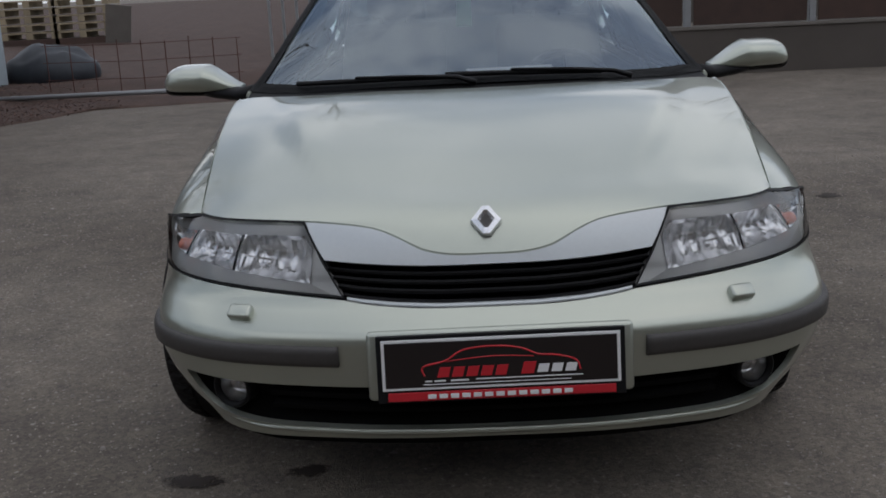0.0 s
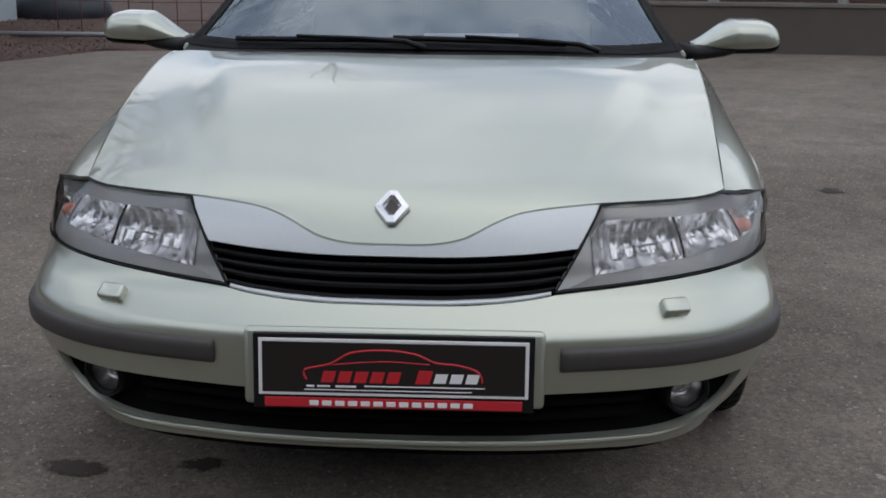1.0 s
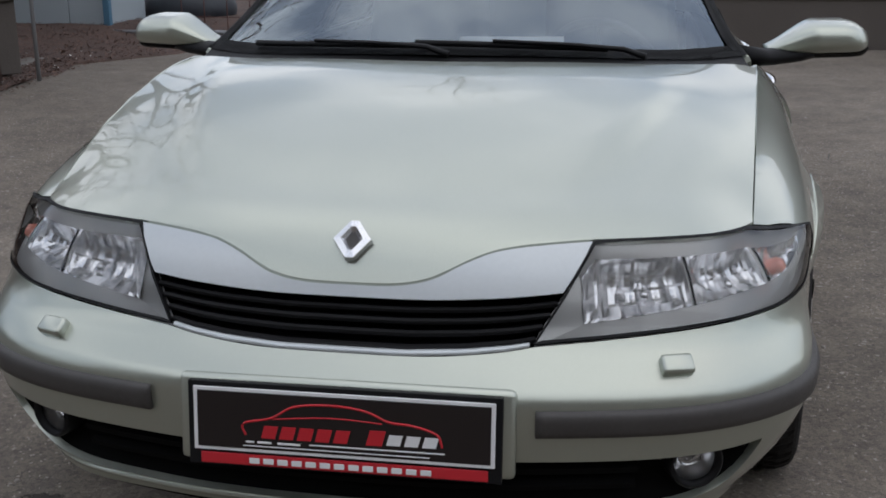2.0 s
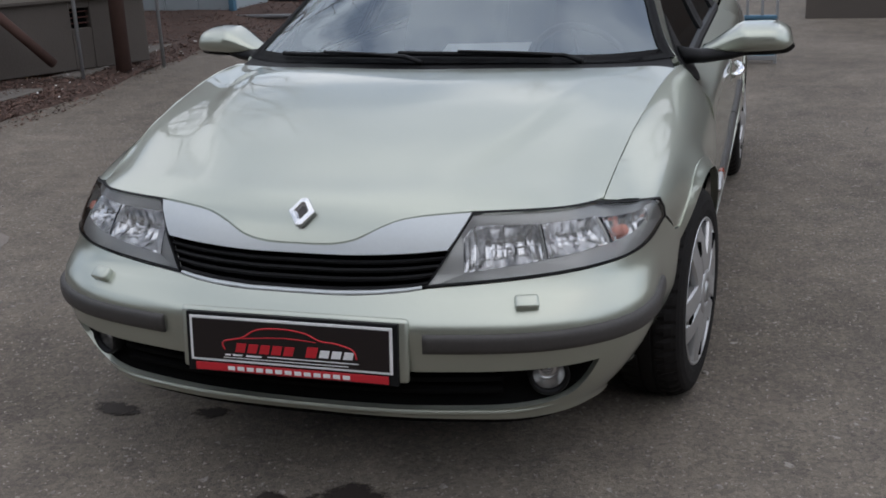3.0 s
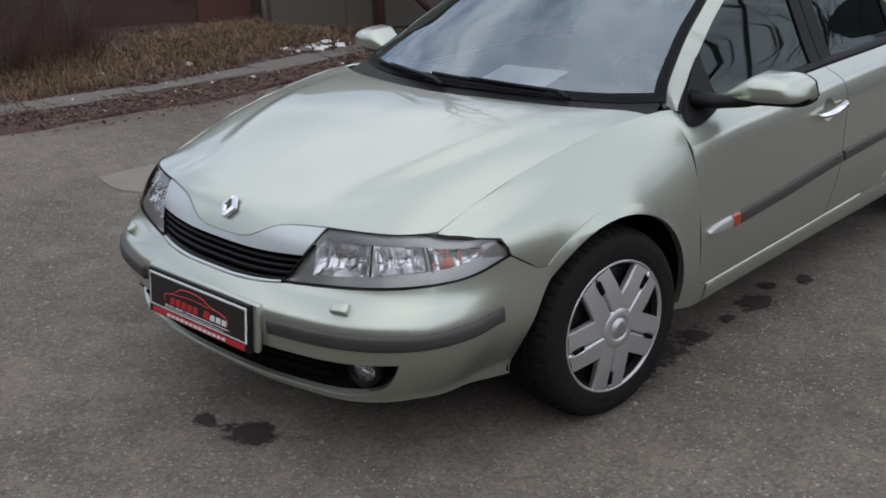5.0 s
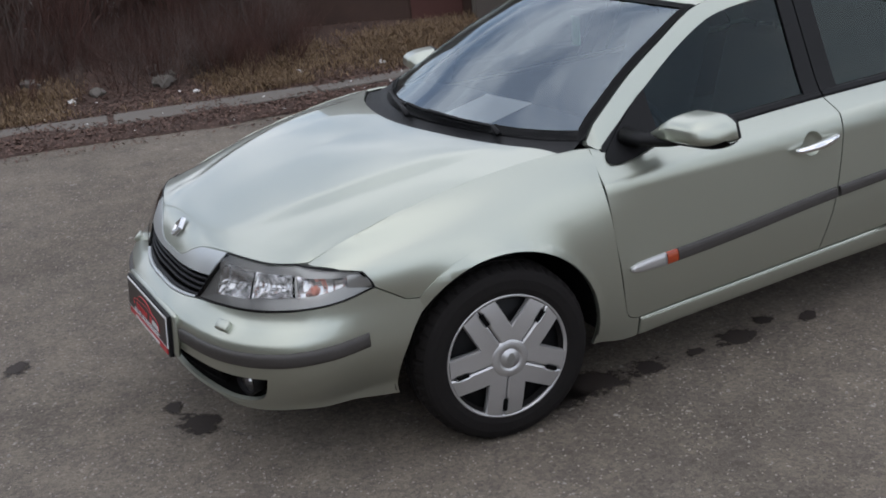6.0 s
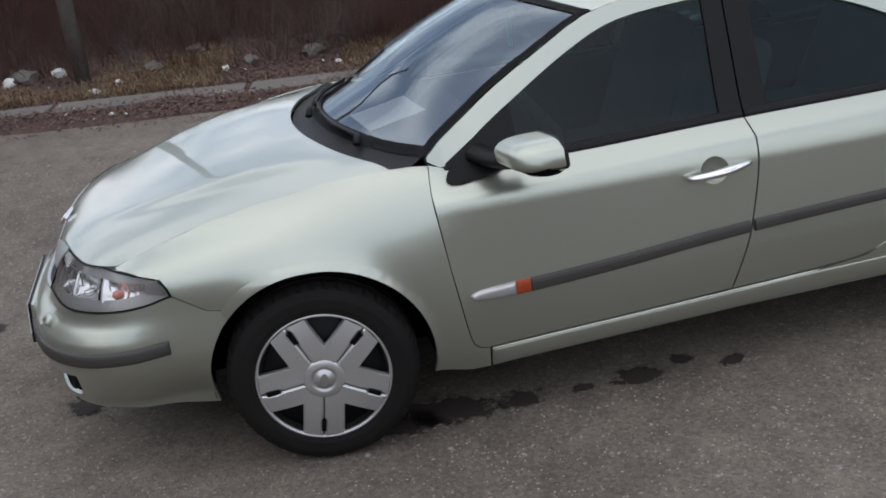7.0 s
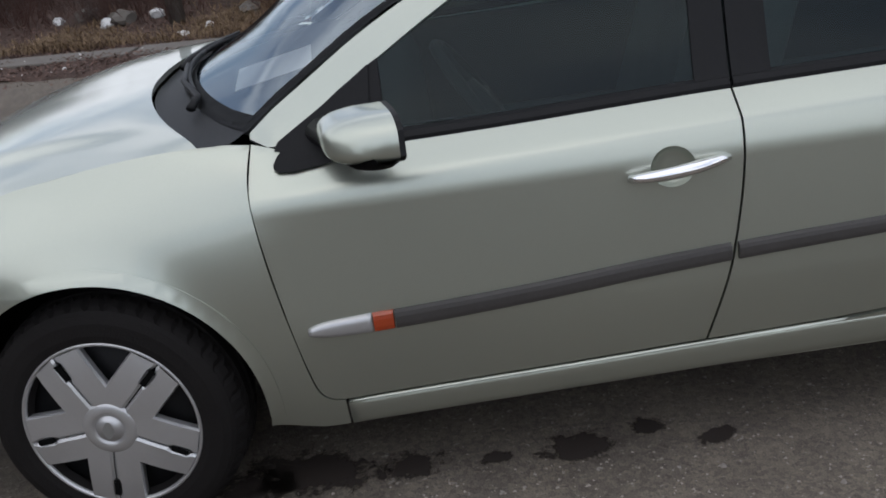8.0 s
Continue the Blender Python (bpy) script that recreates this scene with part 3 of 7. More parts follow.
bm = bmesh.new()
grid(bm, 28, 16, lambda a, b: screen_point(-0.985 + 1.97 * a, 0.0 + 0.985 * b))
windscreen = part("windscreen", bm, SCREEN_GLASS, car, "large raked windscreen reflecting the cloudy sky")
windscreen.visible_shadow = False
for _u in (-1, 1):
    part("windscreen_seal", strip_on(screen_point, 0.955 * _u, 0.998 * _u, 0.0, 1.0, 2, 16, 0.004), BLACK_PLASTIC, windscreen)
part("windscreen_band", strip_on(screen_point, -0.96, 0.96, 0.945, 0.995, 24, 2, 0.004), BLACK_PLASTIC, windscreen)
part("windscreen_band", strip_on(screen_point, -0.96, 0.96, 0.0, 0.055, 24, 2, 0.004), BLACK_PLASTIC, windscreen)


def roof_point(u, t):
    ye = 1.022 + 1.10 * t
    e = upper(ye, PILLAR(ye))
    k = 1 - u * u
    return Vector((e.x * u, e.y - 0.15 * k * (1 - t) ** 2, e.z + (0.044 + 0.012 * t) * k))


def hatch_point(u, t):
    ye = 2.122 + 0.63 * t
    e = upper(ye, PILLAR(ye))
    k = 1 - u * u
    return Vector((e.x * u, e.y + 0.10 * k * t, e.z + (0.056 - 0.02 * t) * k))


def boot_point(u, t):
    s = sy(2.75) + (S_END - sy(2.75)) * t
    e = skin(s, TOP_Z(s))
    yl = 2.85 + (3.28 - 2.85) * t
    return Vector((e.x * u, e.y + (yl - e.y) * (1 - u * u) * 0.6 if t < 0.95 else e.y, e.z + 0.02 * (1 - u * u) * (1 - t)))


bm = bmesh.new()
grid(bm, 24, 18, lambda a, b: roof_point(-1 + 2 * a, b))
part("roof", bm, PAINT, car)
bm = bmesh.new()
grid(bm, 16, 10, lambda a, b: hatch_point(-0.97 + 1.94 * a, b))
part("rear_window", bm, SIDE_GLASS, car)
bm = bmesh.new()
grid(bm, 16, 10, lambda a, b: boot_point(-1 + 2 * a, b))
part("tailgate", bm, PAINT, car)

# side glazing
SAIL = [(0.476, 0.866), (0.485, 0.882), (0.60, 0.942), (0.735, 1.024), (0.735, 0.852), (0.60, 0.850), (0.50, 0.858)]
FRONT_PANE = [(0.73, 0.853), (1.375, 0.868), (1.40, 1.250), (1.10, 1.224), (0.93, 1.156), (0.73, 1.02)]
REAR_PANE = [(1.50, 0.869), (2.03, 0.875), (2.04, 1.06), (1.95, 1.115), (1.75, 1.20), (1.52, 1.244)]
PILLAR_F = [(1.36, 0.867), (1.431, 0.868), (1.452, 1.248), (1.388, 1.251)]
PILLAR_R = [(1.437, 0.868), (1.515, 0.869), (1.535, 1.243), (1.458, 1.248)]
QUARTER_BLACK = [(2.02, 0.875), (2.21, 0.885), (2.19, 0.91), (2.10, 1.0), (2.03, 1.065)]
for _sg in (1, -1):
    dr = left_door if _sg > 0 else right_door
    pane = panel("door_window", [FRONT_PANE], SIDE_GLASS, dr, "closed grey-green tinted window", f=upper, fn=upper_normal, sides=(_sg,), gap=0, flange=0, lift=-0.012, step=(0.08, 0.06))
    pane.visible_shadow = False
    panel("window_sail", [SAIL], BLACK_PLASTIC, dr, f=upper, fn=upper_normal, sides=(_sg,), gap=0, flange=0.012, lift=0.001, step=(0.08, 0.06))
    pane = panel("rear_door_window", [REAR_PANE], SIDE_GLASS, car, f=upper, fn=upper_normal, sides=(_sg,), gap=0, flange=0, lift=-0.012, step=(0.08, 0.06))
    pane.visible_shadow = False
    for poly in (PILLAR_F, PILLAR_R, QUARTER_BLACK):
        panel("door_pillar", [poly], BLACK_PLASTIC, car, "black window pillar", f=upper, fn=upper_normal, sides=(_sg,), gap=0, flange=0.015, lift=-0.004, step=(0.08, 0.06))
    for y0, y1 in ((0.62, 1.43), (1.438, 2.2)):
        bm = bmesh.new()

        def seal(a, b, y0=y0, y1=y1):
            y = y0 + (y1 - y0) * a
            z = TOP_Z(sy(y))
            prof = [(-0.006, -0.003), (0.006, 0.004), (0.018, 0.002), (0.022, -0.014)]
            dz, out = prof[round(b * 3)]
            p = upper(y, z + dz) + Vector((out, 0, 0))
            return Vector((p.x * _sg, p.y, p.z))
        grid(bm, 16, 3, seal, flip=_sg < 0)
        part("window_seal", bm, BLACK_PLASTIC, car, smooth=False)


# ---- trims on the skin ----
def ribbon(bm, s0, s1, mid, half, out, n=30, sides=(1,), lip=0.006, ends=True):
    """A moulding along the skin: mid(s) its height, half its half height, out how far it stands proud."""
    for sg in sides:
        prof = [(-1.0, -0.004), (-0.97, out * 0.55), (-0.82, out * 0.9), (-0.4, out), (0.3, out * 0.96), (0.72, out * 0.78), (0.95, out * 0.4), (1.0, -0.004)]
        rows = []
        steps = [0.0, 0.0015 / (s1 - s0)] + [i / n for i in range(1, n)] + [1 - 0.0015 / (s1 - s0), 1.0]
        for i, f in enumerate(steps):
            s = s0 + (s1 - s0) * f
            k = 1.0
            if ends and i in (0, len(steps) - 1):
                k = 0.0
            row = []
            for a, o in prof:
                h = mid(s) + a * half(s) * (0.92 if not k else 1)
                p = skin(s, h) + skin_normal(s, h) * (o if k else -0.004)
                row.append(bm.verts.new((p.x * sg, p.y, p.z)))
            rows.append(row)
        for a, b in zip(rows, rows[1:]):
            for j in range(len(prof) - 1):
                q = (a[j], b[j], b[j + 1], a[j + 1])
                bm.faces.new(q if sg > 0 else q[::-1])


strip_mid = spline([(0.335, 0.468), (0.7, 0.470), (1.0, 0.474), (1.3, 0.480)])
for _sg in (1, -1):
    bm = bmesh.new()
    ribbon(bm, 0.336, sy(-0.465), strip_mid, lambda s: 0.0235, 0.013, 44, (_sg,))
    part("bumper_strip", bm, DARK_PLASTIC, car, "grey rubber rubbing strip")

mould_mid = spline([(sy(0.45), 0.463), (sy(0.65), 0.468), (sy(1.4), 0.523), (sy(2.1), 0.555)])
mould_half = spline([(sy(0.45), 0.024), (sy(1.4), 0.021), (sy(2.1), 0.018)])
tip_half = spline([(sy(0.49), 0.005), (sy(0.505), 0.012), (sy(0.54), 0.019), (sy(0.65), 0.0235)])
for _sg in (1, -1):
    dr = left_door if _sg > 0 else right_door
    bm = bmesh.new()
    ribbon(bm, sy(0.700), sy(1.392), mould_mid, mould_half, 0.014, 26, (_sg,))
    part("door_moulding", bm, DARK_PLASTIC, dr, "grey plastic side moulding", smooth=False)
    bm = bmesh.new()
    ribbon(bm, sy(0.652), sy(0.700), mould_mid, mould_half, 0.0135, 4, (_sg,))
    part("side_marker", bm, ORANGE, dr, "amber side marker lens", smooth=False)
    bm = bmesh.new()
    ribbon(bm, sy(0.492), sy(0.652), mould_mid, tip_half, 0.0135, 12, (_sg,))
    part("moulding_tip", bm, HUBCAP, dr, "satin silver moulding tip", smooth=True)
    bm = bmesh.new()
    ribbon(bm, sy(1.404), sy(2.0), mould_mid, mould_half, 0.014, 22, (_sg,))
    part("rear_door_moulding", bm, DARK_PLASTIC, car, "grey plastic side moulding", smooth=False)

# rounded sill below the doors
sill_mid = spline([(sy(0.55), 0.249), (sy(0.9), 0.264), (sy(1.335), 0.280), (sy(1.62), 0.290), (sy(2.1), 0.298)])
for _sg in (1, -1):
    bm = bmesh.new()
    ribbon(bm, sy(0.552), sy(2.08), sill_mid, lambda s: 0.034, 0.008, 30, (_sg,))
    part("sill_moulding", bm, PAINT, car)

# inner shell that closes the gaps between the panels
for _sg in (1, -1):
    SHELL = [(0, 0.27), (0.5, 0.27), (sy(-0.45), 0.27)] + [(sy(-0.42), 0.5)] + [(sy(-0.3), 0.66)] + [(sy(0), 0.70), (sy(0.34), 0.62), (sy(0.43), 0.3), (sy(0.45), 0.24), (sy(1.3), 0.24), (sy(2.06), 0.24), (sy(2.1), 0.55), (sy(2.3), 0.70), (sy(2.75), 0.68),
                                                                      (sy(2.95), 0.3), (S_END, 0.3), (S_END, 0.85), (sy(2.2), 0.84), (sy(0.6), 0.84), (sy(0.3), 0.86), (sy(0), 0.80), (sy(-0.45), 0.70), (0.8, 0.70), (0.45, 0.70), (0.0, 0.64)]
    panel("inner_shell", [SHELL], SHADE_BLACK, car, sides=(_sg,), gap=0, flange=0, lift=-0.062, step=(0.08, 0.06))

# floor pan, wheel housings and engine bay cover
bm = bmesh.new()
box(bm, 0, 1.45, 0.225, 1.16, 3.3, 0.06, 0.02)
part("floor_pan", bm, SHADE_BLACK, car)
bm = bmesh.new()
box(bm, 0, -0.33, 0.66, 1.2, 0.7, 0.02)
part("engine_cover", bm, SHADE_BLACK, car)
for _sg in (1, -1):
    for cy in (0.0, REAR_Y):
        bm = bmesh.new()
        rows = []
        for i in range(25):
            a = radians(-3 + (193 if cy < 1 else 187) * i / 24)
            wide = 0.862 - (0.07 * min(max((math.degrees(a) - 150) / 22, 0.0), 1.0) if cy < 1 else 0.0)
            rows.append([bm.verts.new((_sg * x, cy - 0.005 + 0.366 * math.cos(a), 0.287 + 0.366 * math.sin(a))) for x in (wide, 0.56)])
        for a, b in zip(rows, rows[1:]):
            bm.faces.new((a[0], a[1], b[1], b[0]))
        bm.faces.new([r[1] for r in rows])
        part("wheel_housing", bm, SHADE_BLACK, car, smooth=False)


# ---- nose details ----
def skin_in(s, h, d):
    return skin(s, h) - skin_normal(s, h) * d


grille = empty("grille")
grille.parent = car
top_g, low_g = spline([(a, b) for a, b in GRILLE_TOP[::3]] + [(0.40, 0.656)], linear=True), spline([(a, b) for a, b in GRILLE_LOW[::3]] + [(S_BOT + 0.002, 0.577)], linear=True)
GS = [-1 + 2 * i / 48 for i in range(49)]
bm = bmesh.new()


def grille_back(a, b):
    s = (-1 + 2 * a)
    h = low_g(abs(s) * S_BOT) - 0.01 + (top_g(abs(s) * 0.39) + 0.015 - low_g(abs(s) * S_BOT)) * b
    p = skin_in(abs(s) * (S_BOT + (0.392 - S_BOT) * b) * 1.02, h, 0.05)
    return Vector((math.copysign(p.x, s), p.y, p.z))


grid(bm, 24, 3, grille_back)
# depth behind the bars is painted near-black
part("grille_back", bm, SHADE_BLACK, grille)
for k in range(4):
    bm = bmesh.new()
    f = 0.12 + 0.235 * k
    rows = []
    for g in GS:
        s = abs(g)
        wide = S_BOT + (0.392 - S_BOT) * f
        h = low_g(s * S_BOT) + (top_g(s * 0.39) - low_g(s * S_BOT)) * f
        row = []
        for dh, d in ((-0.0045, 0.04), (-0.0045, 0.006), (0.0, 0.002), (0.0045, 0.006), (0.0075, 0.04)):
            p = skin_in(s * wide * 1.0, h + dh, d)
            row.append(bm.verts.new((math.copysign(p.x, g), p.y, p.z)))
        rows.append(row)
    for a, b in zip(rows, rows[1:]):
        for j in range(4):
            bm.faces.new((a[j], b[j], b[j + 1], a[j + 1]))
    part("grille_bar", bm, BLACK_PLASTIC, grille, smooth=False)
bm = bmesh.new()
rows = []
for g in GS:
    s = abs(g) * S_BOT * 0.985
    row = []
    for dh, d in ((-0.002, 0.0), (-0.001, -0.004), (0.004, -0.004), (0.006, 0.004)):
        p = skin_in(s, low_g(s) + dh, d)
        row.append(bm.verts.new((math.copysign(p.x, g), p.y, p.z)))
    rows.append(row)
for a, b in zip(rows, rows[1:]):
    for j in range(3):
        bm.faces.new((a[j], b[j], b[j + 1], a[j + 1]))
part("grille_lip", bm, TRIM_SILVER, grille, "thin silver strip under the grille")

# lower intake, its back and two slats near-black as painted shade, and the fog lamps
intake = empty("lower_intake")
intake.parent = car
it, il = spline([(a, b) for a, b in INTAKE_TOP[::4]], linear=True), spline([(0.0, 0.280), (0.35, 0.283), (0.58, 0.290), (0.685, 0.305), (0.73, 0.342), (0.755, 0.392)], linear=True)
bm = bmesh.new()


def intake_back(a, b):
    g = -1 + 2 * a
    s = abs(g) * 0.755
    h = il(s) - 0.012 + (it(s) - il(s) + 0.024) * b
    p = skin_in(s, h, 0.012 + (0.076 - 0.03 * abs(g) ** 3 - 0.035 * abs(g) ** 24) * min(1.0, b * 4))
    return Vector((math.copysign(p.x, g), p.y, p.z))


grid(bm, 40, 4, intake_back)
part("intake_back", bm, SHADE_BLACK, intake)
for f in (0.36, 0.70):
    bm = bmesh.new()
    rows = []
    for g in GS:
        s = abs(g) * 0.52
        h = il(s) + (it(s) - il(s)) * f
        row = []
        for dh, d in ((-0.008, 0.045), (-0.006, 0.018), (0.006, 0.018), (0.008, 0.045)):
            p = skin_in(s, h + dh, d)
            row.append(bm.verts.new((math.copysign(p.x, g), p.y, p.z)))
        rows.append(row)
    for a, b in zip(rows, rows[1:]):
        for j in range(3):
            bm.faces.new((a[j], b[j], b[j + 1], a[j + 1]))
    part("intake_slat", bm, SHADE_BLACK, intake, smooth=False)
bm = bmesh.new()
rows = []
for g in GS:
    s = abs(g) * 0.70
    row = []
    for dh, d in ((-0.004, 0.002), (-0.003, -0.006), (0.006, -0.006), (0.009, 0.012)):
        p = skin_in(s, 0.5 * (il(s) + 0.262) - 0.002 + dh * (1 - 0.7 * g**4), d + 0.008 * g**6)
        row.append(bm.verts.new((math.copysign(p.x, g), p.y, p.z)))
    rows.append(row)
for a, b in zip(rows, rows[1:]):
    for j in range(3):
        bm.faces.new((a[j], b[j], b[j + 1], a[j + 1]))
part("bumper_lip", bm, PAINT, intake)
bm = bmesh.new()
rows = []
for i in range(61):
    g = -1 + i / 30
    s = abs(g) * sy(-0.62)
    row = []
    for h, d in ((0.255, 0.012), (0.215, 0.03), (0.19, 0.10)):
        p = skin_in(s, h, d)
        row.append(bm.verts.new((math.copysign(p.x, g), p.y, p.z)))
    rows.append(row)
for a, b in zip(rows, rows[1:]):
    for j in range(2):
        bm.faces.new((a[j], b[j], b[j + 1], a[j + 1]))
# shade under the bumper is painted in near-black too
part("undertray", bm, SHADE_BLACK, car)


def facing(s, h, d=0.0):
    """A pose on the skin whose +x points out of it and +z up along it."""
    n = skin_normal(s, h)
    z = (Vector((0, 0, 1)) - n * n.z).normalized()
    y = z.cross(n)
    m = Matrix((n, y, z)).transposed().to_4x4()
    m.translation = skin(s, h) + n * d
    return m


MIRROR_X = Matrix.Diagonal((-1, 1, 1, 1))


def sided(bm, sg):
    if sg < 0:
        bmesh.ops.transform(bm, matrix=MIRROR_X, verts=bm.verts[:])
        bmesh.ops.reverse_faces(bm, faces=bm.faces[:])
    return bm


for _sg in (1, -1):
    fog = empty("fog_lamp")
    fog.parent = car
    m = facing(0.645, 0.347, -0.044)
    # points straight ahead, a little outwards
    m = Matrix.Translation(m.translation) @ Matrix(((0.34, 0.94, 0, 0), (-0.94, 0.34, 0, 0), (0, 0, 1, 0), (0, 0, 0, 1)))
    bm = bmesh.new()
    lathe(bm, [(0.049, -0.02), (0.049, 0.022), (0.042, 0.028), (0.037, 0.012)], 32, m=m)
    part("fog_lamp_ring", sided(bm, _sg), BLACK_PLASTIC, fog)
    bm = bmesh.new()
    lathe(bm, [(0.037, 0.012), (0.026, -0.012), (0.012, -0.022), (0.010, -0.008), (0.001, -0.006)], 32, m=m)
    part("fog_lamp_reflector", sided(bm, _sg), REFLECTOR, fog)
    bm = bmesh.new()
    lathe(bm, [(0.038, 0.014), (0.026, 0.020), (0.001, 0.023)], 32, m=m)
    ob = part("fog_lamp_lens", sided(bm, _sg), LENS, fog)
    ob.visible_shadow = False
    # headlamp washer covers
    m = facing(0.582, 0.545, 0.0)
    bm = bmesh.new()
    box(bm, 0.000, 0, 0.006, 0.034, 0.056, 0.036, 0.007, m=m)
    part("washer_cover", sided(bm, _sg), PAINT, car)

# ---- headlamps ----
LAMP = LAMP_LOW + LAMP_OUT[1:] + LAMP_TOP[1:] + TOP_NOSE[::-1][1:-1] + LAMP_IN[::-1][:-1]
S_TIP = sy(-0.43)
lamp_low = spline([(a, b) for a, b in LAMP_LOW[::3]], linear=True)
lamp_up = spline([(S_BOT, 0.577), (0.392, 0.655), (S_IN, 0.735), (0.7, 0.737), (S_BON, 0.733), (1.03, 0.727), (sy(-0.475), 0.700), (S_TIP, 0.641)], linear=True)


def lamp_f(d):
    return lambda s, h: skin(s, h) - skin_normal(s, h) * d


def lamp_grid(s0, s1, lo, hi, depth, n, m_):
    """A sheet inside the lamp between the height lines lo(s) and hi(s), depth(a, b) behind the lens."""
    b_ = bmesh.new()

    def at(a, b):
        s = s0 + (s1 - s0) * a
        h = lo(s) + (hi(s) - lo(s)) * b
        return lamp_f(depth(a, b))(s, h)
    grid(b_, n, m_, at)
    return b_


def open_low(s):
    return lamp_low(s) + 0.026 + 0.012 * min(1.0, max(0.0, (s - 0.45) / 0.3))


def open_up(s):
    return min(0.714 - 0.10 * max(0, s - 0.85), lamp_up(s) - 0.018)


def bowl(deep, flutes, rows, seed):
    rnd_ = random.Random(seed)
    jit = [rnd_.uniform(-1, 1) for _ in range(64)]

    def depth(a, b):
        x, y = 2 * a - 1, 2 * b - 1
        d = 0.016 + deep * (1 - abs(x) ** 2.6) * (1 - abs(y) ** 2.6)
        k = int(a * flutes)
        d += 0.004 * math.sin(a * flutes * math.pi) ** 2 + 0.0045 * jit[(k * 7 + int(b * rows) * 3) % 64] * (1 if 0.05 < a < 0.95 and 0.05 < b < 0.95 else 0)
        return d
    return depth


for _sg in (1, -1):
    lamp = panel("headlamp", [LAMP], LENS, car, "clear lens headlamp with twin reflectors", sides=(_sg,), gap=0.003, flange=0.0, lift=0.002)
    lamp.visible_shadow = False
    # black seal round the lens
    ring_o = offset_poly(LAMP, 0.001)
    n = len(ring_o)
    bm = bmesh.new()
    vo = []
    for a, b in ring_o:
        p, q = skin(a, b), skin_normal(a, b)
        vo.append([bm.verts.new(p + q * 0.0035), bm.verts.new(p - q * 0.05)])
    vi = [bm.verts.new(skin(a, b) + skin_normal(a, b) * 0.0035) for a, b in offset_poly(LAMP, 0.0055)]
    if len(vi) == n:
        for i in range(n):
            j = (i + 1) % n
            bm.faces.new((vo[i][0], vo[j][0], vo[j][1], vo[i][1]))
            bm.faces.new((vi[i], vi[j], vo[j][0], vo[i][0]))
    part("lamp_seal", sided(bm, _sg), BLACK_PLASTIC, lamp, smooth=False)
    # satin grey surround inside the lens
    for nm, b_ in (("lamp_border", lamp_grid(0.36, S_TIP - 0.005, lamp_low, open_low, lambda a, b: 0.008 + 0.012 * b, 40, 3)),
                   ("lamp_border", lamp_grid(0.425, S_TIP - 0.012, open_up, lamp_up, lambda a, b: 0.020 - 0.012 * b, 40, 3)),
                   ("lamp_border", lamp_grid(S_BOT + 0.004, 0.430, lamp_low, lambda s: lamp_up(s), lambda a, b: 0.008 + 0.012 * a, 8, 6)),
                   ("lamp_border", lamp_grid(1.055, S_TIP - 0.006, lamp_low, lamp_up, lambda a, b: 0.018 - 0.010 * a, 8, 6)),
                   ("lamp_divider", lamp_grid(0.648, 0.662, open_low, open_up, lambda a, b: 0.020 + 0.02 * abs(2 * a - 1), 4, 6)),
                   ("lamp_divider", lamp_grid(0.858, 0.884, open_low, open_up, lambda a, b: 0.016 + 0.02 * abs(2 * a - 1), 4, 6))):
        part(nm, sided(b_, _sg), LAMP_GREY, lamp, "satin grey lamp surround")
    part("lamp_reflector", sided(lamp_grid(0.428, 0.650, open_low, open_up, bowl(0.036, 6, 2, 1), 36, 18), _sg), REFLECTOR, lamp, "faceted chrome reflector", smooth=False)
    part("lamp_reflector", sided(lamp_grid(0.660, 0.860, open_low, open_up, bowl(0.036, 6, 2, 2), 36, 18), _sg), REFLECTOR, lamp, "faceted chrome reflector", smooth=False)
    part("signal_reflector", sided(lamp_grid(0.882, 1.058, lambda s: lamp_low(s) + 0.016, open_up, bowl(0.018, 5, 2, 3), 20, 12), _sg), REFLECTOR, lamp, smooth=False)
    for s, h in ((0.55, 0.655), (0.762, 0.662)):
        fwd, up = Vector((0.10, -1, 0)).normalized(), Vector((0, 0, 1))
        m2 = Matrix((fwd, up.cross(fwd), up)).transposed().to_4x4()
        m2.translation = lamp_f(0.030)(s, h)
        bm = bmesh.new()
        lathe(bm, [(0.010, -0.02), (0.010, 0.004), (0.007, 0.010), (0.001, 0.011)], 16, m=m2)
        part("lamp_bulb_cap", sided(bm, _sg), REFLECTOR, lamp)
    bm = bmesh.new()
    m = facing(0.945, 0.670, -0.030)
    lathe(bm, [(0.015, -0.014), (0.015, 0.008), (0.010, 0.017), (0.001, 0.019)], 18, m=m)
    part("signal_bulb", sided(bm, _sg), PINK, lamp, "pale orange signal bulb")

# ---- diamond emblem ----
m = facing(0.0, 0.722, 0.001)
m = Matrix((m.col[0].xyz, Vector((1, 0, 0)), m.col[2].xyz)).transposed().to_4x4()
m.translation = skin(0, 0.726) + skin_normal(0, 0.726) * 0.007
bm = bmesh.new()


def rhomb(w, h, d):
    return [bm.verts.new(m @ Vector((d, x * w, z * h))) for x, z in ((0.22, 1), (-0.22, 1), (-1, 0.0), (-0.22, -1), (0.22, -1), (1, 0.0))]


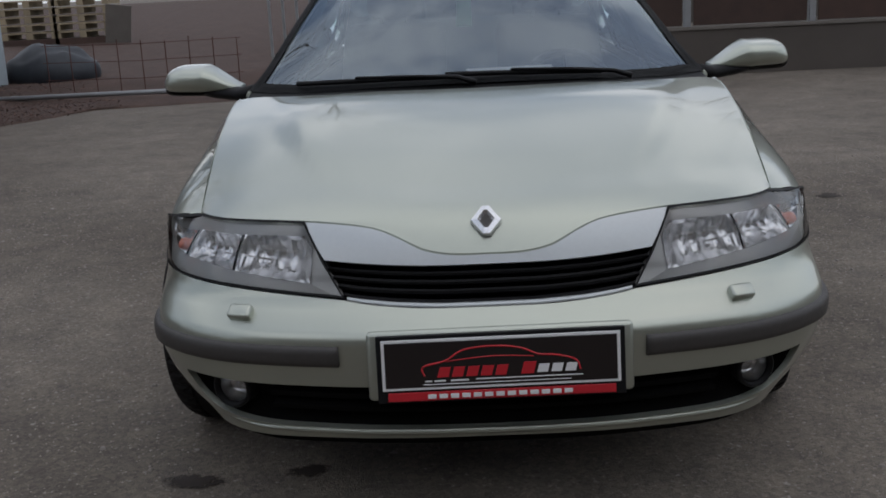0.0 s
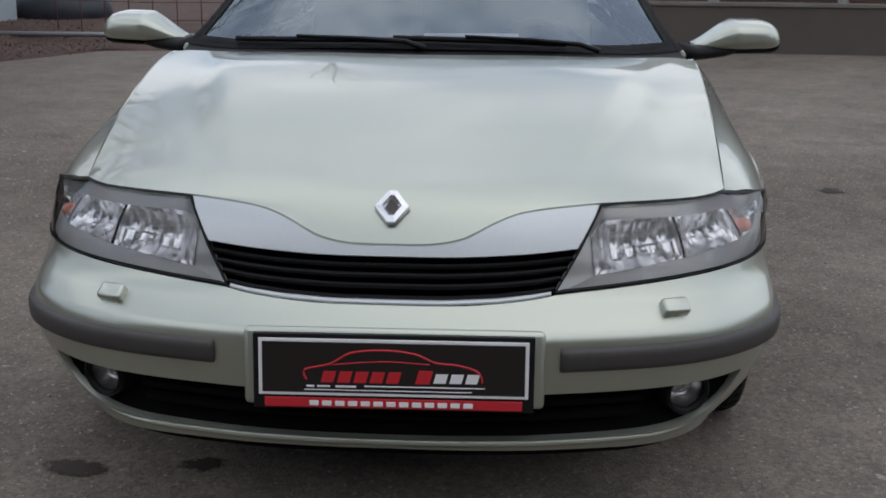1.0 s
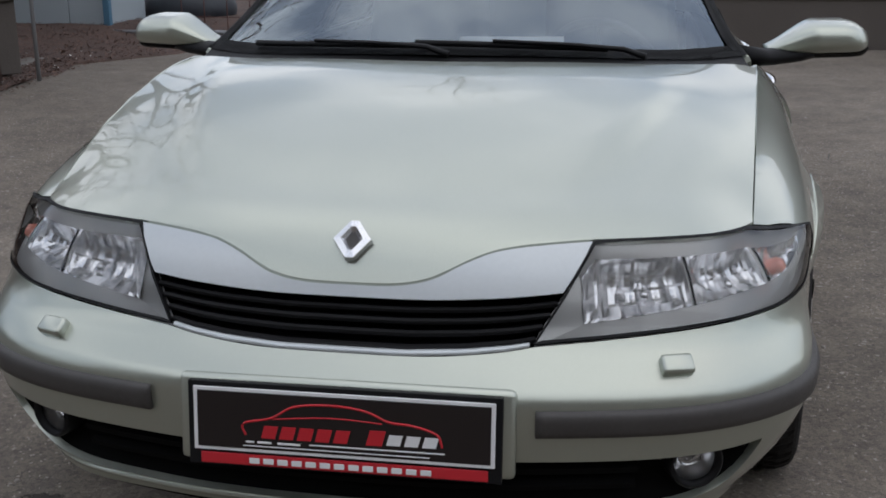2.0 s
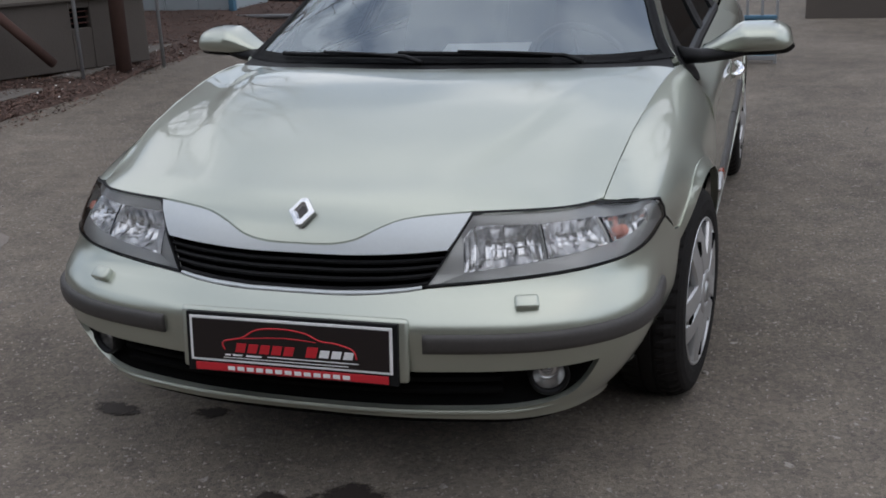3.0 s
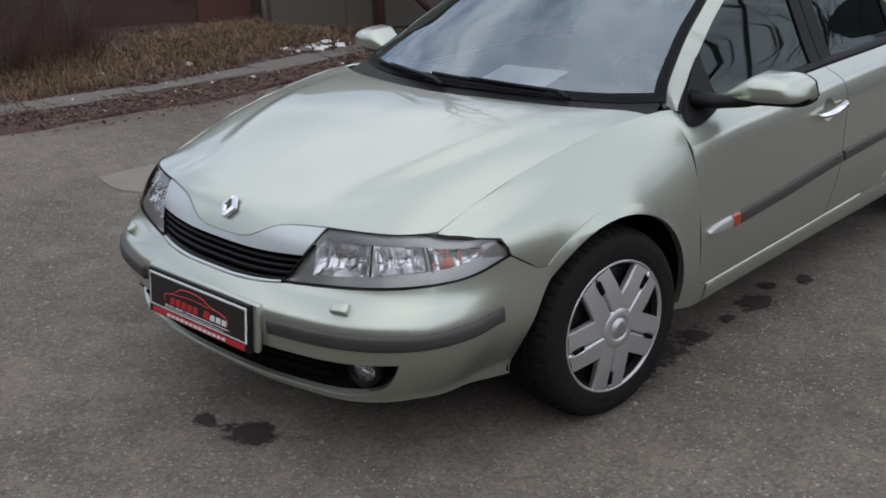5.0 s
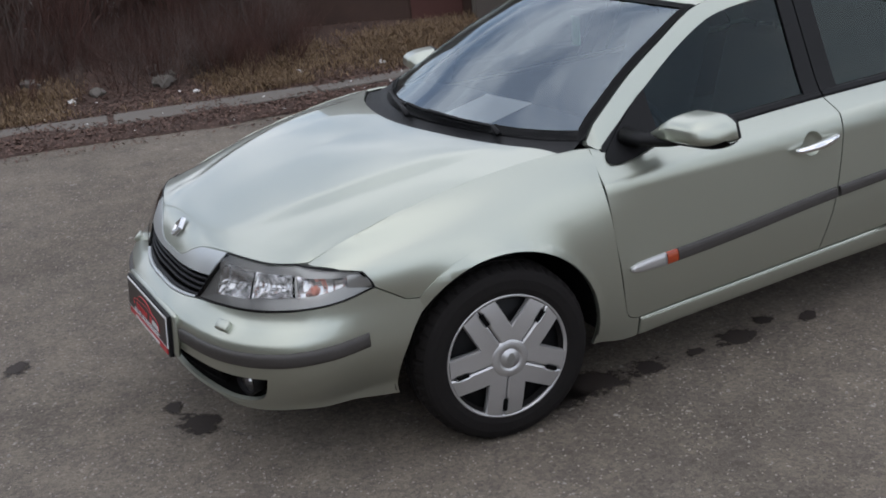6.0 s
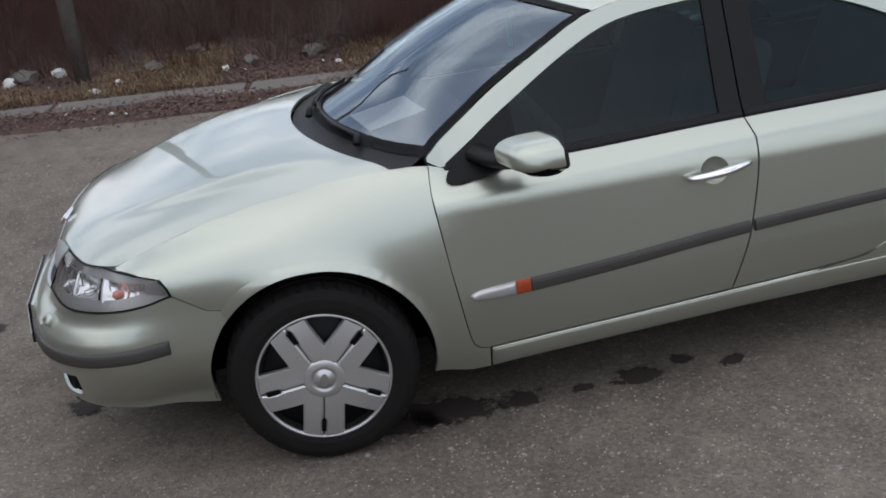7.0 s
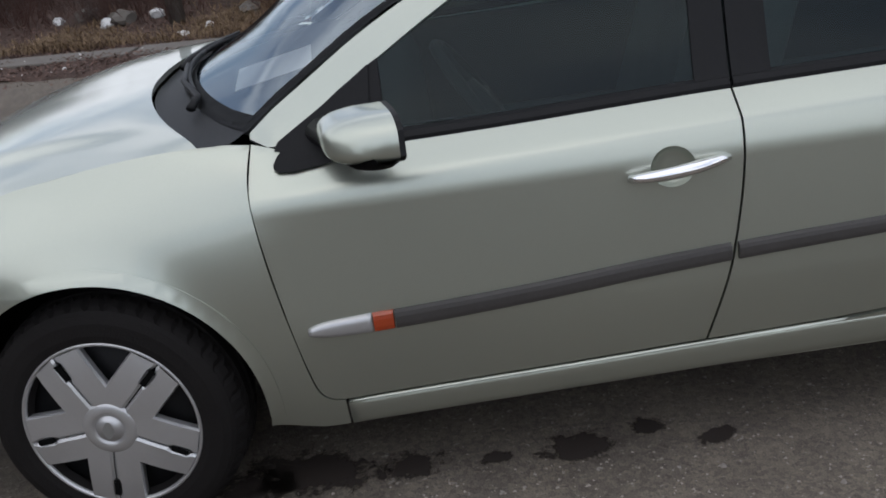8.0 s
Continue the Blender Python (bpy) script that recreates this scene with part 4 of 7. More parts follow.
ra, rb, rc, rd = rhomb(0.036, 0.038, -0.004), rhomb(0.034, 0.036, 0.006), rhomb(0.020, 0.023, 0.009), rhomb(0.013, 0.015, 0.002)
for p_, q_ in ((ra, rb), (rb, rc), (rc, rd)):
    for i in range(6):
        bm.faces.new((p_[i], p_[(i + 1) % 6], q_[(i + 1) % 6], q_[i]))
bmesh.ops.recalc_face_normals(bm, faces=bm.faces[:])
emblem = part("bonnet_emblem", bm, SATIN_CHROME, car, "chrome diamond-shaped emblem", smooth=False)
bm = bmesh.new()
bm.faces.new(rhomb(0.0135, 0.0155, 0.0022))
part("emblem_hollow", bm, DARK_PLASTIC, emblem, "dark open middle", smooth=False)

# ---- number plate board ----
plate = empty("plate_board")
plate.parent = car
PM = Matrix.Translation((0.018, -0.962, 0.457)) @ pose(0, 0, 0, -6, 0, 1.2)


def slab(x0, x1, z0, z1, y, mat, name, label="", t=0.004, parent=plate):
    b = bmesh.new()
    box(b, (x0 + x1) / 2, y, (z0 + z1) / 2, x1 - x0, t, z1 - z0, 0.0012, m=PM)
    return part(name, b, mat, parent, label, smooth=False)


b = bmesh.new()
box(b, 0, 0.024, -0.004, 0.578, 0.022, 0.154, 0.010, m=PM)
part("plate_plinth", b, PAINT, car, "raised painted plinth behind the plate")
slab(-0.268, 0.268, -0.083, 0.064, 0.008, BLACK_PLASTIC, "plate_holder", "black plastic plate holder", 0.014)
slab(-0.257, 0.257, -0.055, 0.056, -0.002, WHITE, "plate_border", "white border line")
slab(-0.250, 0.250, -0.049, 0.050, -0.0035, BLACK_PLATE, "plate_sheet", "black advertising plate sheet")
slab(-0.246, 0.246, -0.079, -0.060, -0.001, RED, "plate_strip", "red strip below the plate")
rnd = random.Random(4)
bars = [(-0.135 + 0.031 * i, -0.135 + 0.031 * i + 0.024, -0.028, -0.006, RED) for i in range(5)] + [(0.045, 0.072, -0.028, -0.002, RED)] + [(0.079 + 0.030 * i, 0.079 + 0.030 * i + 0.023, -0.026, -0.008, WHITE) for i in range(3)]
for x0, x1, z0, z1, mm in bars:
    b = bmesh.new()
    box(b, (x0 + x1) / 2, -0.0062, (z0 + z1) / 2, x1 - x0, 0.002, z1 - z0, 0, m=PM @ Matrix(((1, 0, 0.28, 0.28 * 0.017), (0, 1, 0, 0), (0, 0, 1, 0), (0, 0, 0, 1))))
    part("plate_bar", b, mm, plate, smooth=False)
for x0, x1, z0, z1 in ((-0.055, 0.175, -0.036, -0.0335), (-0.17, 0.15, -0.044, -0.042), (-0.165, -0.15, -0.038, -0.034), (-0.145, -0.12, -0.038, -0.034), (-0.11, -0.07, -0.038, -0.034)):
    slab(x0, x1, z0, z1, -0.0062, WHITE, "plate_line", t=0.002)
for i in range(13):
    x0 = -0.160 + 0.0245 * i
    slab(x0, x0 + 0.018, -0.075, -0.065, -0.0045, WHITE, "plate_bar", t=0.002)
bm = bmesh.new()
outline = follow([(-0.165, -0.024), (-0.168, -0.004), (-0.12, 0.008), (-0.08, 0.030), (-0.02, 0.036), (0.04, 0.030), (0.08, 0.014), (0.12, 0.010), (0.16, -0.002), (0.17, -0.024)], 6)
tube(bm, [PM @ Vector((x, -0.0058, z)) for x, z in outline], 0.0022, 6, 1.0)
tube(bm, [PM @ Vector((x, -0.0058, z)) for x, z in follow([(-0.12, 0.006), (-0.02, 0.014), (0.07, 0.010)], 6)], 0.0014, 6)
part("plate_drawing", bm, RED, plate, "red outline drawing of a car")


# ---- wheels ----
def make_wheel():
    w = empty("wheel")
    bm = bmesh.new()
    seg = 176
    prof = [(0.193, -0.034), (0.203, -0.014), (0.213, -0.008), (0.232, -0.003), (0.262, -0.004), (0.280, -0.011), (0.2885, -0.018), (0.296, -0.030), (0.3035, -0.048), (0.3055, -0.070), (0.3055, -0.075), (0.299, -0.077), (0.299, -0.085), (0.3055, -0.087),
            (0.306, -0.115), (0.299, -0.117), (0.299, -0.125), (0.306, -0.127), (0.3045, -0.155), (0.298, -0.178), (0.270, -0.2), (0.2, -0.2)]
    rings = lathe(bm, prof, seg)
    # sipes: every third row of the outer ribs is cut down
    for k in (7, 8, 9, 10, 18, 19):
        for i, v in enumerate(rings[k]):
            if (i + k // 9) % 4 == 0:
                f = 1 - 0.0062 / prof[k][0]
                v.co.y *= f
                v.co.z *= f
    part("tyre", bm, RUBBER, w, "black rubber tyre with worn tread", smooth=False)
    bm = bmesh.new()
    lathe(bm, [(0.204, -0.05), (0.20, -0.045), (0.05, -0.05), (0.001, -0.05)], 40)
    part("steel_rim", bm, BLACK_PLASTIC, w, "dark steel rim behind the cover")
    bm = bmesh.new()
    lathe(bm, [(0.2085, -0.020), (0.2085, -0.008), (0.2065, -0.005), (0.2025, -0.0055), (0.1985, -0.011), (0.1975, -0.022)], 60)
    part("cover_rim", bm, HUBCAP, w, "silver wheel cover rim")
    bm = bmesh.new()
    lathe(bm, [(0.066, -0.02), (0.064, 0.004), (0.058, 0.0085), (0.044, 0.0105), (0.037, 0.0095), (0.035, 0.006), (0.031, 0.006), (0.029, 0.0125), (0.001, 0.0135)], 40)
    part("cover_hub", bm, HUBCAP, w)
    bm = bmesh.new()
    vs = [bm.verts.new((0.0165, 0.015 * math.copysign(1, y) * abs(y), 0.021 * z)) for y, z in ((0.3, 1), (-0.3, 1), (-1, 0), (-0.3, -1), (0.3, -1), (1, 0))]
    bmesh.ops.solidify(bm, geom=[bm.faces.new(vs)], thickness=0.002)
    part("hub_badge", bm, LAMP_GREY, w, "grey diamond hub badge", smooth=False)

    def dome(r):
        return 0.006 - 0.9 * max(0, r - 0.09) ** 2 - 0.25 * max(0.0, 0.09 - r) * 0

    for k in range(5):
        ang = 2 * math.pi * k / 5
        bm = bmesh.new()
        for sd in (1, -1):
            rows = []
            for i in range(17):
                f = i / 16
                row = []
                for k_, (t0, drop) in enumerate(((0.0, 0.022), (0.0, 0.0045), (0.006, 0.0), (0.0610, 0.0015), (0.0640, 0.009), (0.0640, 0.024))):
                    q = 0.050 + f * 0.15
                    gap_ = 0.0018 if q < 0.138 else (0.0062 if q < 0.184 else 0.0016)
                    t = t0 + gap_ if k_ < 3 else t0
                    q = 0.050 + (math.sqrt(0.2005**2 - t * t) - 0.050) * f
                    rad = math.hypot(q, t)
                    row.append(bm.verts.new(Matrix.Rotation(ang, 4, "X") @ Vector((dome(rad) - drop, sd * t, -q))))
                rows.append(row)
            for a, b in zip(rows, rows[1:]):
                for j in range(5):
                    q = (a[j], b[j], b[j + 1], a[j + 1])
                    bm.faces.new(q)
        bmesh.ops.recalc_face_normals(bm, faces=bm.faces[:])
        part("cover_spoke", bm, HUBCAP, w, "silver double spoke", smooth=False)
        # no slot is cut: a near-black block paints its shade
        bm = bmesh.new()
        box(bm, 0, 0, 0, 0.006, 0.0135, 0.040, 0.002, m=Matrix.Rotation(ang, 4, "X") @ Matrix.Translation((dome(0.162) - 0.0015, 0, -0.162)))
        part("spoke_slot", bm, SHADE_BLACK, w, "near-black block painting the shade of a slot between the spokes", smooth=False)

    for o in w.children:
        k = 1.03 if o.name.startswith(("tyre", "steel_rim")) else 1.055
        o.data.transform(Matrix.Diagonal((1, k, k, 1)))
    return w


wheel = make_wheel()
wheel.parent = car
WHEEL_Z, AXLE_REAR = 0.286, 2.742
wheel.matrix_basis = pose(0.892, 0.0, WHEEL_Z, 0, 0, -6) @ Matrix.Rotation(radians(-9), 4, "X")
for m in (pose(-0.892, 0.0, WHEEL_Z, 0, 0, 180 - 6), pose(0.872, AXLE_REAR, WHEEL_Z, 31, 0, 0), pose(-0.872, AXLE_REAR, WHEEL_Z, 0, 0, 180)):
    c = copy_thing(wheel, m)

# ---- door mirrors, handles ----
def sail_point(y, z):
    s = sy(y)
    return upper(y, z) if z > TOP_Z(s) else Vector((max(skin(s, z).x, upper(y, TOP_Z(s)).x), y, z))


for _sg in (1, -1):
    dr = left_door if _sg > 0 else right_door
    mirror = empty("door_mirror")
    mirror.parent = car

    def mirror_point(a, b):
        """a runs outwards, b round the shell; the back is open."""
        x = 0.868 + 0.312 * a
        end = max(0.0, (a - 0.72) / 0.28)
        rise = min(1.0, a / 0.50)
        top = 0.880 + 0.022 + (0.074 * (rise * rise * (3 - 2 * rise) * 0.35 + rise * 0.65)) - 0.018 * end ** 2.8
        low = 0.876 + 0.006 * a + 0.012 * end ** 3
        hz, mid = (top - low) / 2, (top + low) / 2
        dp = 0.065 + 0.07 * rise ** 0.8 - 0.036 * end ** 3
        close = math.sqrt(1 - 0.55 * max(0.0, (a - 0.87) / 0.13) ** 2)
        hz, dp = hz * close ** 0.7, dp * close
        t = math.pi * b
        yy = -dp * abs(math.sin(t)) ** 0.72
        zz = hz * math.copysign(abs(math.cos(t)) ** 0.74, math.cos(t))
        return Vector((_sg * x, 0.715 + yy + 0.06 * a, mid + zz + 0.012))
    bm = bmesh.new()
    vs = grid(bm, 24, 24, mirror_point, flip=_sg > 0)
    for ring in (vs[0], vs[-1]):
        bm.faces.new(ring)
    bmesh.ops.recalc_face_normals(bm, faces=bm.faces[:])
    part("mirror_shell", bm, PAINT, mirror)
    bm = bmesh.new()
    rim = [mirror_point(i / 18, 0) for i in range(19)] + [mirror_point(1 - i / 18, 1) for i in range(19)]
    c0 = sum(rim, Vector()) / len(rim)
    a_ = [bm.verts.new(p) for p in rim]
    b_ = [bm.verts.new(p + Vector((0, 0.010, 0))) for p in rim]
    c_ = [bm.verts.new(c0 + (p - c0) * 0.86 + Vector((0, 0.008, 0))) for p in rim]
    for p_, q_ in ((a_, b_), (b_, c_)):
        for i in range(len(rim)):
            j = (i + 1) % len(rim)
            bm.faces.new((p_[i], p_[j], q_[j], q_[i]))
    part("mirror_rim", bm, BLACK_PLASTIC, mirror, smooth=False)
    bm = bmesh.new()
    bm.faces.new([bm.verts.new(c0 + (p - c0) * 0.87 + Vector((0, 0.006, 0))) for p in rim])
    part("mirror_glass", bm, CHROME, mirror)
    bm = bmesh.new()
    tube(bm, [(_sg * 0.79, 0.60, 0.895), (_sg * 0.86, 0.63, 0.888), (_sg * 0.95, 0.67, 0.893), (_sg * 1.0, 0.68, 0.90)], [0.05, 0.04, 0.036, 0.03], 12, 0.6)
    part("mirror_arm", bm, BLACK_PLASTIC, mirror)
    bm = bmesh.new()
    grid(bm, 20, 6, lambda a, b: (lambda p: Vector((p.x, p.y * 1.0, p.z - 0.002 - 0.012 * math.sin(math.pi * b) ** 0.5)))(mirror_point(a, 1.0).lerp(mirror_point(a, 0.80), b)))
    bmesh.ops.solidify(bm, geom=bm.faces[:], thickness=0.004)
    part("mirror_base", bm, BLACK_PLASTIC, mirror, "black lower mirror cap")
    panel("mirror_sail", [[(0.472, 0.842), (0.474, 0.834), (0.485, 0.827), (0.52, 0.824), (0.60, 0.830), (0.700, 0.846), (0.715, 1.012), (0.60, 0.936), (0.53, 0.888), (0.482, 0.855)]], BLACK_PLASTIC, mirror, "black triangular mirror base", f=sail_point, fn=upper_normal, sides=(_sg,), gap=0, flange=0.006, lift=0.008, step=(0.04, 0.04))
    # handle and its bowl
    for y0, y1, zh, door_ in ((1.195, 1.392, 0.735, dr), (1.93, 2.12, 0.765, None)):
        hd = empty("door_handle")
        hd.parent = car
        bm = bmesh.new()
        pts, rad = [], []
        for i in range(13):
            t = i / 12
            y = y0 + (y1 - y0) * t
            s = sy(y)
            h = zh - 0.010 + 0.020 * t
            p = skin(s, h) + skin_normal(s, h) * (0.012 + 0.026 * math.sin(math.pi * min(1, t * 1.05)) ** 0.6)
            pts.append((p.x * _sg, p.y, p.z))
            rad.append(0.009 + 0.0105 * math.sin(math.pi * min(max(t, 0.05), 0.97)) ** 0.5)
        tube(bm, pts, rad, 12, 0.75)
        part("handle_bar", bm, CHROME, hd, "chrome pull handle")
        bm = bmesh.new()
        cy = y0 + (y1 - y0) * 0.46
        m = facing(sy(cy), zh, 0.0)
        lathe(bm, [(0.0475, -0.004), (0.0465, 0.0008), (0.0445, -0.002), (0.040, -0.014), (0.028, -0.024), (0.012, -0.028), (0.0005, -0.0285)], 36, m=m)
        part("handle_bowl", sided(bm, _sg), PAINT, hd)

# ---- cowl, wipers ----
bm = bmesh.new()


def cowl_point(a, b):
    u = -1 + 2 * a
    f0 = bonnet_point(abs(u), 1.0)
    f0 = Vector((math.copysign(f0.x, u), f0.y + 0.004, f0.z - 0.016))
    g0 = screen_point(u * 0.985, 0.03, 0.0)
    p = f0.lerp(g0, b)
    p.z -= 0.010 * math.sin(math.pi * b)
    return p


grid(bm, 32, 6, cowl_point)
part("cowl", bm, BLACK_PLASTIC, car, "black plastic scuttle panel")
for x0, x1, v0, v1, dz in ((0.42, -0.10, 0.0, 0.045, 0.0), (-0.10, -0.62, 0.0, 0.042, 0.0)):
    wip = empty("wiper")
    wip.parent = car
    bm = bmesh.new()
    e = [screen_point(x1 / 0.79 + (x0 - x1) / 0.79 * t, v1 + (v0 + 0.03 - v1) * t, 0.016) for t in [i / 12 for i in range(13)]]
    tube(bm, e, 0.0065, 8, 1.2)
    part("wiper_blade", bm, BLACK_PLASTIC, wip)
    bm = bmesh.new()
    a0 = cowl_point(0.5 + 0.5 * (x0 + 0.10) / 0.79, 0.6) + Vector((0, 0, 0.02))
    tube(bm, [a0, a0 + Vector((-0.06, 0.01, 0.018)), (a0 + e[5]) / 2 + Vector((0, -0.015, 0.016)), e[5] + Vector((0, -0.006, 0.010))], [0.013, 0.010, 0.008, 0.006], 8, 0.7)
    part("wiper_arm", bm, BLACK_PLASTIC, wip)

# ---- cabin ----
cabin = empty("cabin")
cabin.parent = car
bm = bmesh.new()


def dash_point(a, b):
    u = -1 + 2 * a
    p = screen_point(u * 0.97, 0.02, -0.02)
    q = Vector((u * 0.72, 0.78, 0.86 - 0.02 * u * u))
    if b < 0.75:
        r = p.lerp(q, b / 0.75)
        r.z += 0.015 * math.sin(math.pi * b / 0.75) - 0.01
        return r
    return q + Vector((0, 0.06 * (b - 0.75), -0.01 - 1.4 * (b - 0.75)))


grid(bm, 24, 10, dash_point)
part("dashboard", bm, DASH, cabin, "dark grey dashboard")
bm = bmesh.new()
for x in (0.70, -0.70):
    box(bm, x, 1.62, 0.55, 0.03, 2.3, 0.62, 0.01)
box(bm, 0, 1.62, 0.26, 1.40, 2.3, 0.03, 0.01)
box(bm, 0, 2.72, 0.82, 1.36, 0.62, 0.03, 0.01)
box(bm, 0, 2.46, 0.55, 1.36, 0.03, 0.56, 0.01)
part("cabin_trim", bm, DASH, cabin, "dark grey door cards and parcel shelf")
bm = bmesh.new()
m = Matrix.Translation((0.36, 0.93, 0.80)) @ pose(0, 0, 0, -62, 0, 0)
ring = [m @ Vector((0.185 * math.cos(2 * math.pi * i / 36), 0.185 * math.sin(2 * math.pi * i / 36), 0)) for i in range(37)]
tube(bm, ring, 0.014, 8)
for a in (0, 180, 270):
    tube(bm, [m @ Vector((0.03 * math.cos(radians(a)), 0.03 * math.sin(radians(a)), -0.01)), m @ Vector((0.18 * math.cos(radians(a)), 0.18 * math.sin(radians(a)), 0))], 0.018, 8, 0.4)
lathe(bm, [(0.075, -0.02), (0.07, 0.015), (0.001, 0.025)], 20, m=m @ pose(0, 0, 0, 0, -90, 0))
part("steering_wheel", bm, DASH, cabin)
for x in (0.36, -0.36):
    seat = empty("front_seat")
    seat.parent = cabin
    bm = bmesh.new()
    box(bm, x, 1.18, 0.46, 0.50, 0.52, 0.18, 0.05)
    part("seat_cushion", bm, CLOTH, seat)
    bm = bmesh.new()
    box(bm, 0, 0, 0.30, 0.48, 0.14, 0.62, 0.05, m=Matrix.Translation((x, 1.42, 0.48)) @ pose(0, 0, 0, -16, 0, 0))
    part("seat_back", bm, CLOTH, seat)
    bm = bmesh.new()
    box(bm, 0, 0, 0.71, 0.27, 0.09, 0.17, 0.04, m=Matrix.Translation((x, 1.42, 0.48)) @ pose(0, 0, 0, -12, 0, 0))
    for dx in (-0.06, 0.06):
        tube(bm, [Matrix.Translation((x, 1.42, 0.48)) @ pose(0, 0, 0, -12, 0, 0) @ Vector((dx, 0, z)) for z in (0.58, 0.66)], 0.008, 8)
    part("headrest", bm, CLOTH, seat)
bm = bmesh.new()
box(bm, 0, 2.05, 0.46, 1.3, 0.5, 0.2, 0.05)
box(bm, 0, 0, 0.28, 1.3, 0.14, 0.58, 0.05, m=Matrix.Translation((0, 2.3, 0.5)) @ pose(0, 0, 0, -18, 0, 0))
for x in (0.38, -0.38):
    box(bm, x, 2.48, 1.06, 0.26, 0.08, 0.12, 0.03)
part("rear_bench", bm, CLOTH, cabin)
bm = bmesh.new()
box(bm, 0, 0.95, 1.245, 0.23, 0.03, 0.065, 0.012, m=None)
tube(bm, [(0, 0.95, 1.25), (0, 0.93, 1.29)], 0.012, 8)
part("rear_view_mirror", bm, DASH, cabin)
bm = bmesh.new()
box(bm, -0.03, 0.905, 1.13, 0.06, 0.004, 0.12, 0.001)
part("green_tag", bm, material("green_card", (0.12, 0.38, 0.22), rough=0.6), cabin, "green card hanging from the mirror")
bm = bmesh.new()
d0, d1 = dash_point(0.52, 0.24), dash_point(0.66, 0.34)
pm = Matrix.Translation(((d0 + d1) / 2) + Vector((0, -0.01, 0.030))) @ pose(0, 0, 0, 5, 0, 6)
box(bm, 0, 0, 0, 0.31, 0.22, 0.0016, 0, m=pm)
part("paper_sheet", bm, PAPER, cabin, "white paper sheet on the dashboard", smooth=False)

# ---- true proportions of the body ----
LENGTHWISE = spline([(-1.2, -1.2), (-0.75, -0.755), (-0.43, -0.418), (-0.005, 0.0), (0.30, 0.318), (0.548, 0.561), (0.676, 0.683), (1.022, 1.092), (1.195, 1.268), (1.40, 1.492), (2.50, 2.742), (3.6, 3.86)])
CORNER = spline([(-1.2, 1.0), (-0.75, 1.0), (-0.60, 0.975), (-0.45, 0.942), (-0.30, 0.945), (-0.15, 0.975), (0.0, 1.0), (4.0, 1.0)])
_SEAM = [(y, skin(sy(y), TOP_Z(sy(y))).x) for y in (-0.55, -0.4, -0.25, -0.1, 0.05, 0.2, 0.3)]
BONNET_IN = spline([(y, (0.692 + 0.080 * (y + 0.58)) / (x * CORNER(y))) for y, x in _SEAM])
CABIN_IN = spline([(0.0, 1.0), (0.74, 1.0), (0.84, 0.97), (0.905, 0.942), (1.0, 0.92), (1.26, 0.89), (1.6, 0.875)])
NOSE_DOWN = spline([(-1.2, -0.020), (-0.60, -0.020), (-0.43, -0.009), (-0.25, 0.0), (4.0, 0.0)])
COWL_DOWN = spline([(-1.2, 0.0), (-0.3, 0.0), (0.1, -0.010), (0.32, -0.020), (0.50, 0.0), (4.0, 0.0)])


def ease(x, a, b):
    t = min(max((x - a) / (b - a), 0.0), 1.0)
    return t * t * (3 - 2 * t)


def proportion(p):
    """Carries a point of the body as drawn to the car's measured proportions."""
    w = ease(p.y, 0.25, 0.55)
    top = TOP_Z(sy(min(max(p.y, -0.55), 0.3)))
    bonnet_in = 1 + (BONNET_IN(p.y) - 1) * min(max((p.z - top + 0.23) / 0.23, 0.0), 1.0) ** 1.2
    kx = CORNER(p.y) * (bonnet_in * (1 - w) + CABIN_IN(p.z) * w)
    dz = NOSE_DOWN(p.y) + COWL_DOWN(p.y) * ease(p.z, 0.74, 0.88) - 0.028 * (1 - ease(p.z, 0.26, 0.44)) * ease(p.y, 0.36, 0.5) * (1 - ease(p.y, 1.9, 2.1))
    return Vector((p.x * kx, LENGTHWISE(p.y), p.z + dz))


def proportion_normal(p, n):
    """The skin's normal after proportion()."""
    e = 1e-4
    a = n.cross(Vector((0, 0, 1)) if abs(n.z) < 0.9 else Vector((1, 0, 0))).normalized()
    b = n.cross(a)
    q = proportion(p)
    return ((proportion(p + a * e) - q).cross(proportion(p + b * e) - q)).normalized()


def wing_terms(th, y, z):
    """Terms of the fair wing surface: turn about a lengthwise axis, length, and the swell round the wheel opening."""
    a, b = (th - 0.3) / 0.7, y / 0.6
    swell = np.exp(-((np.hypot(y, z - 0.287) - 0.355) / 0.055) ** 2)
    return np.stack([a**i * b**j for i in range(6) for j in range(5)] + [swell, swell * b, swell * b * b], 1)


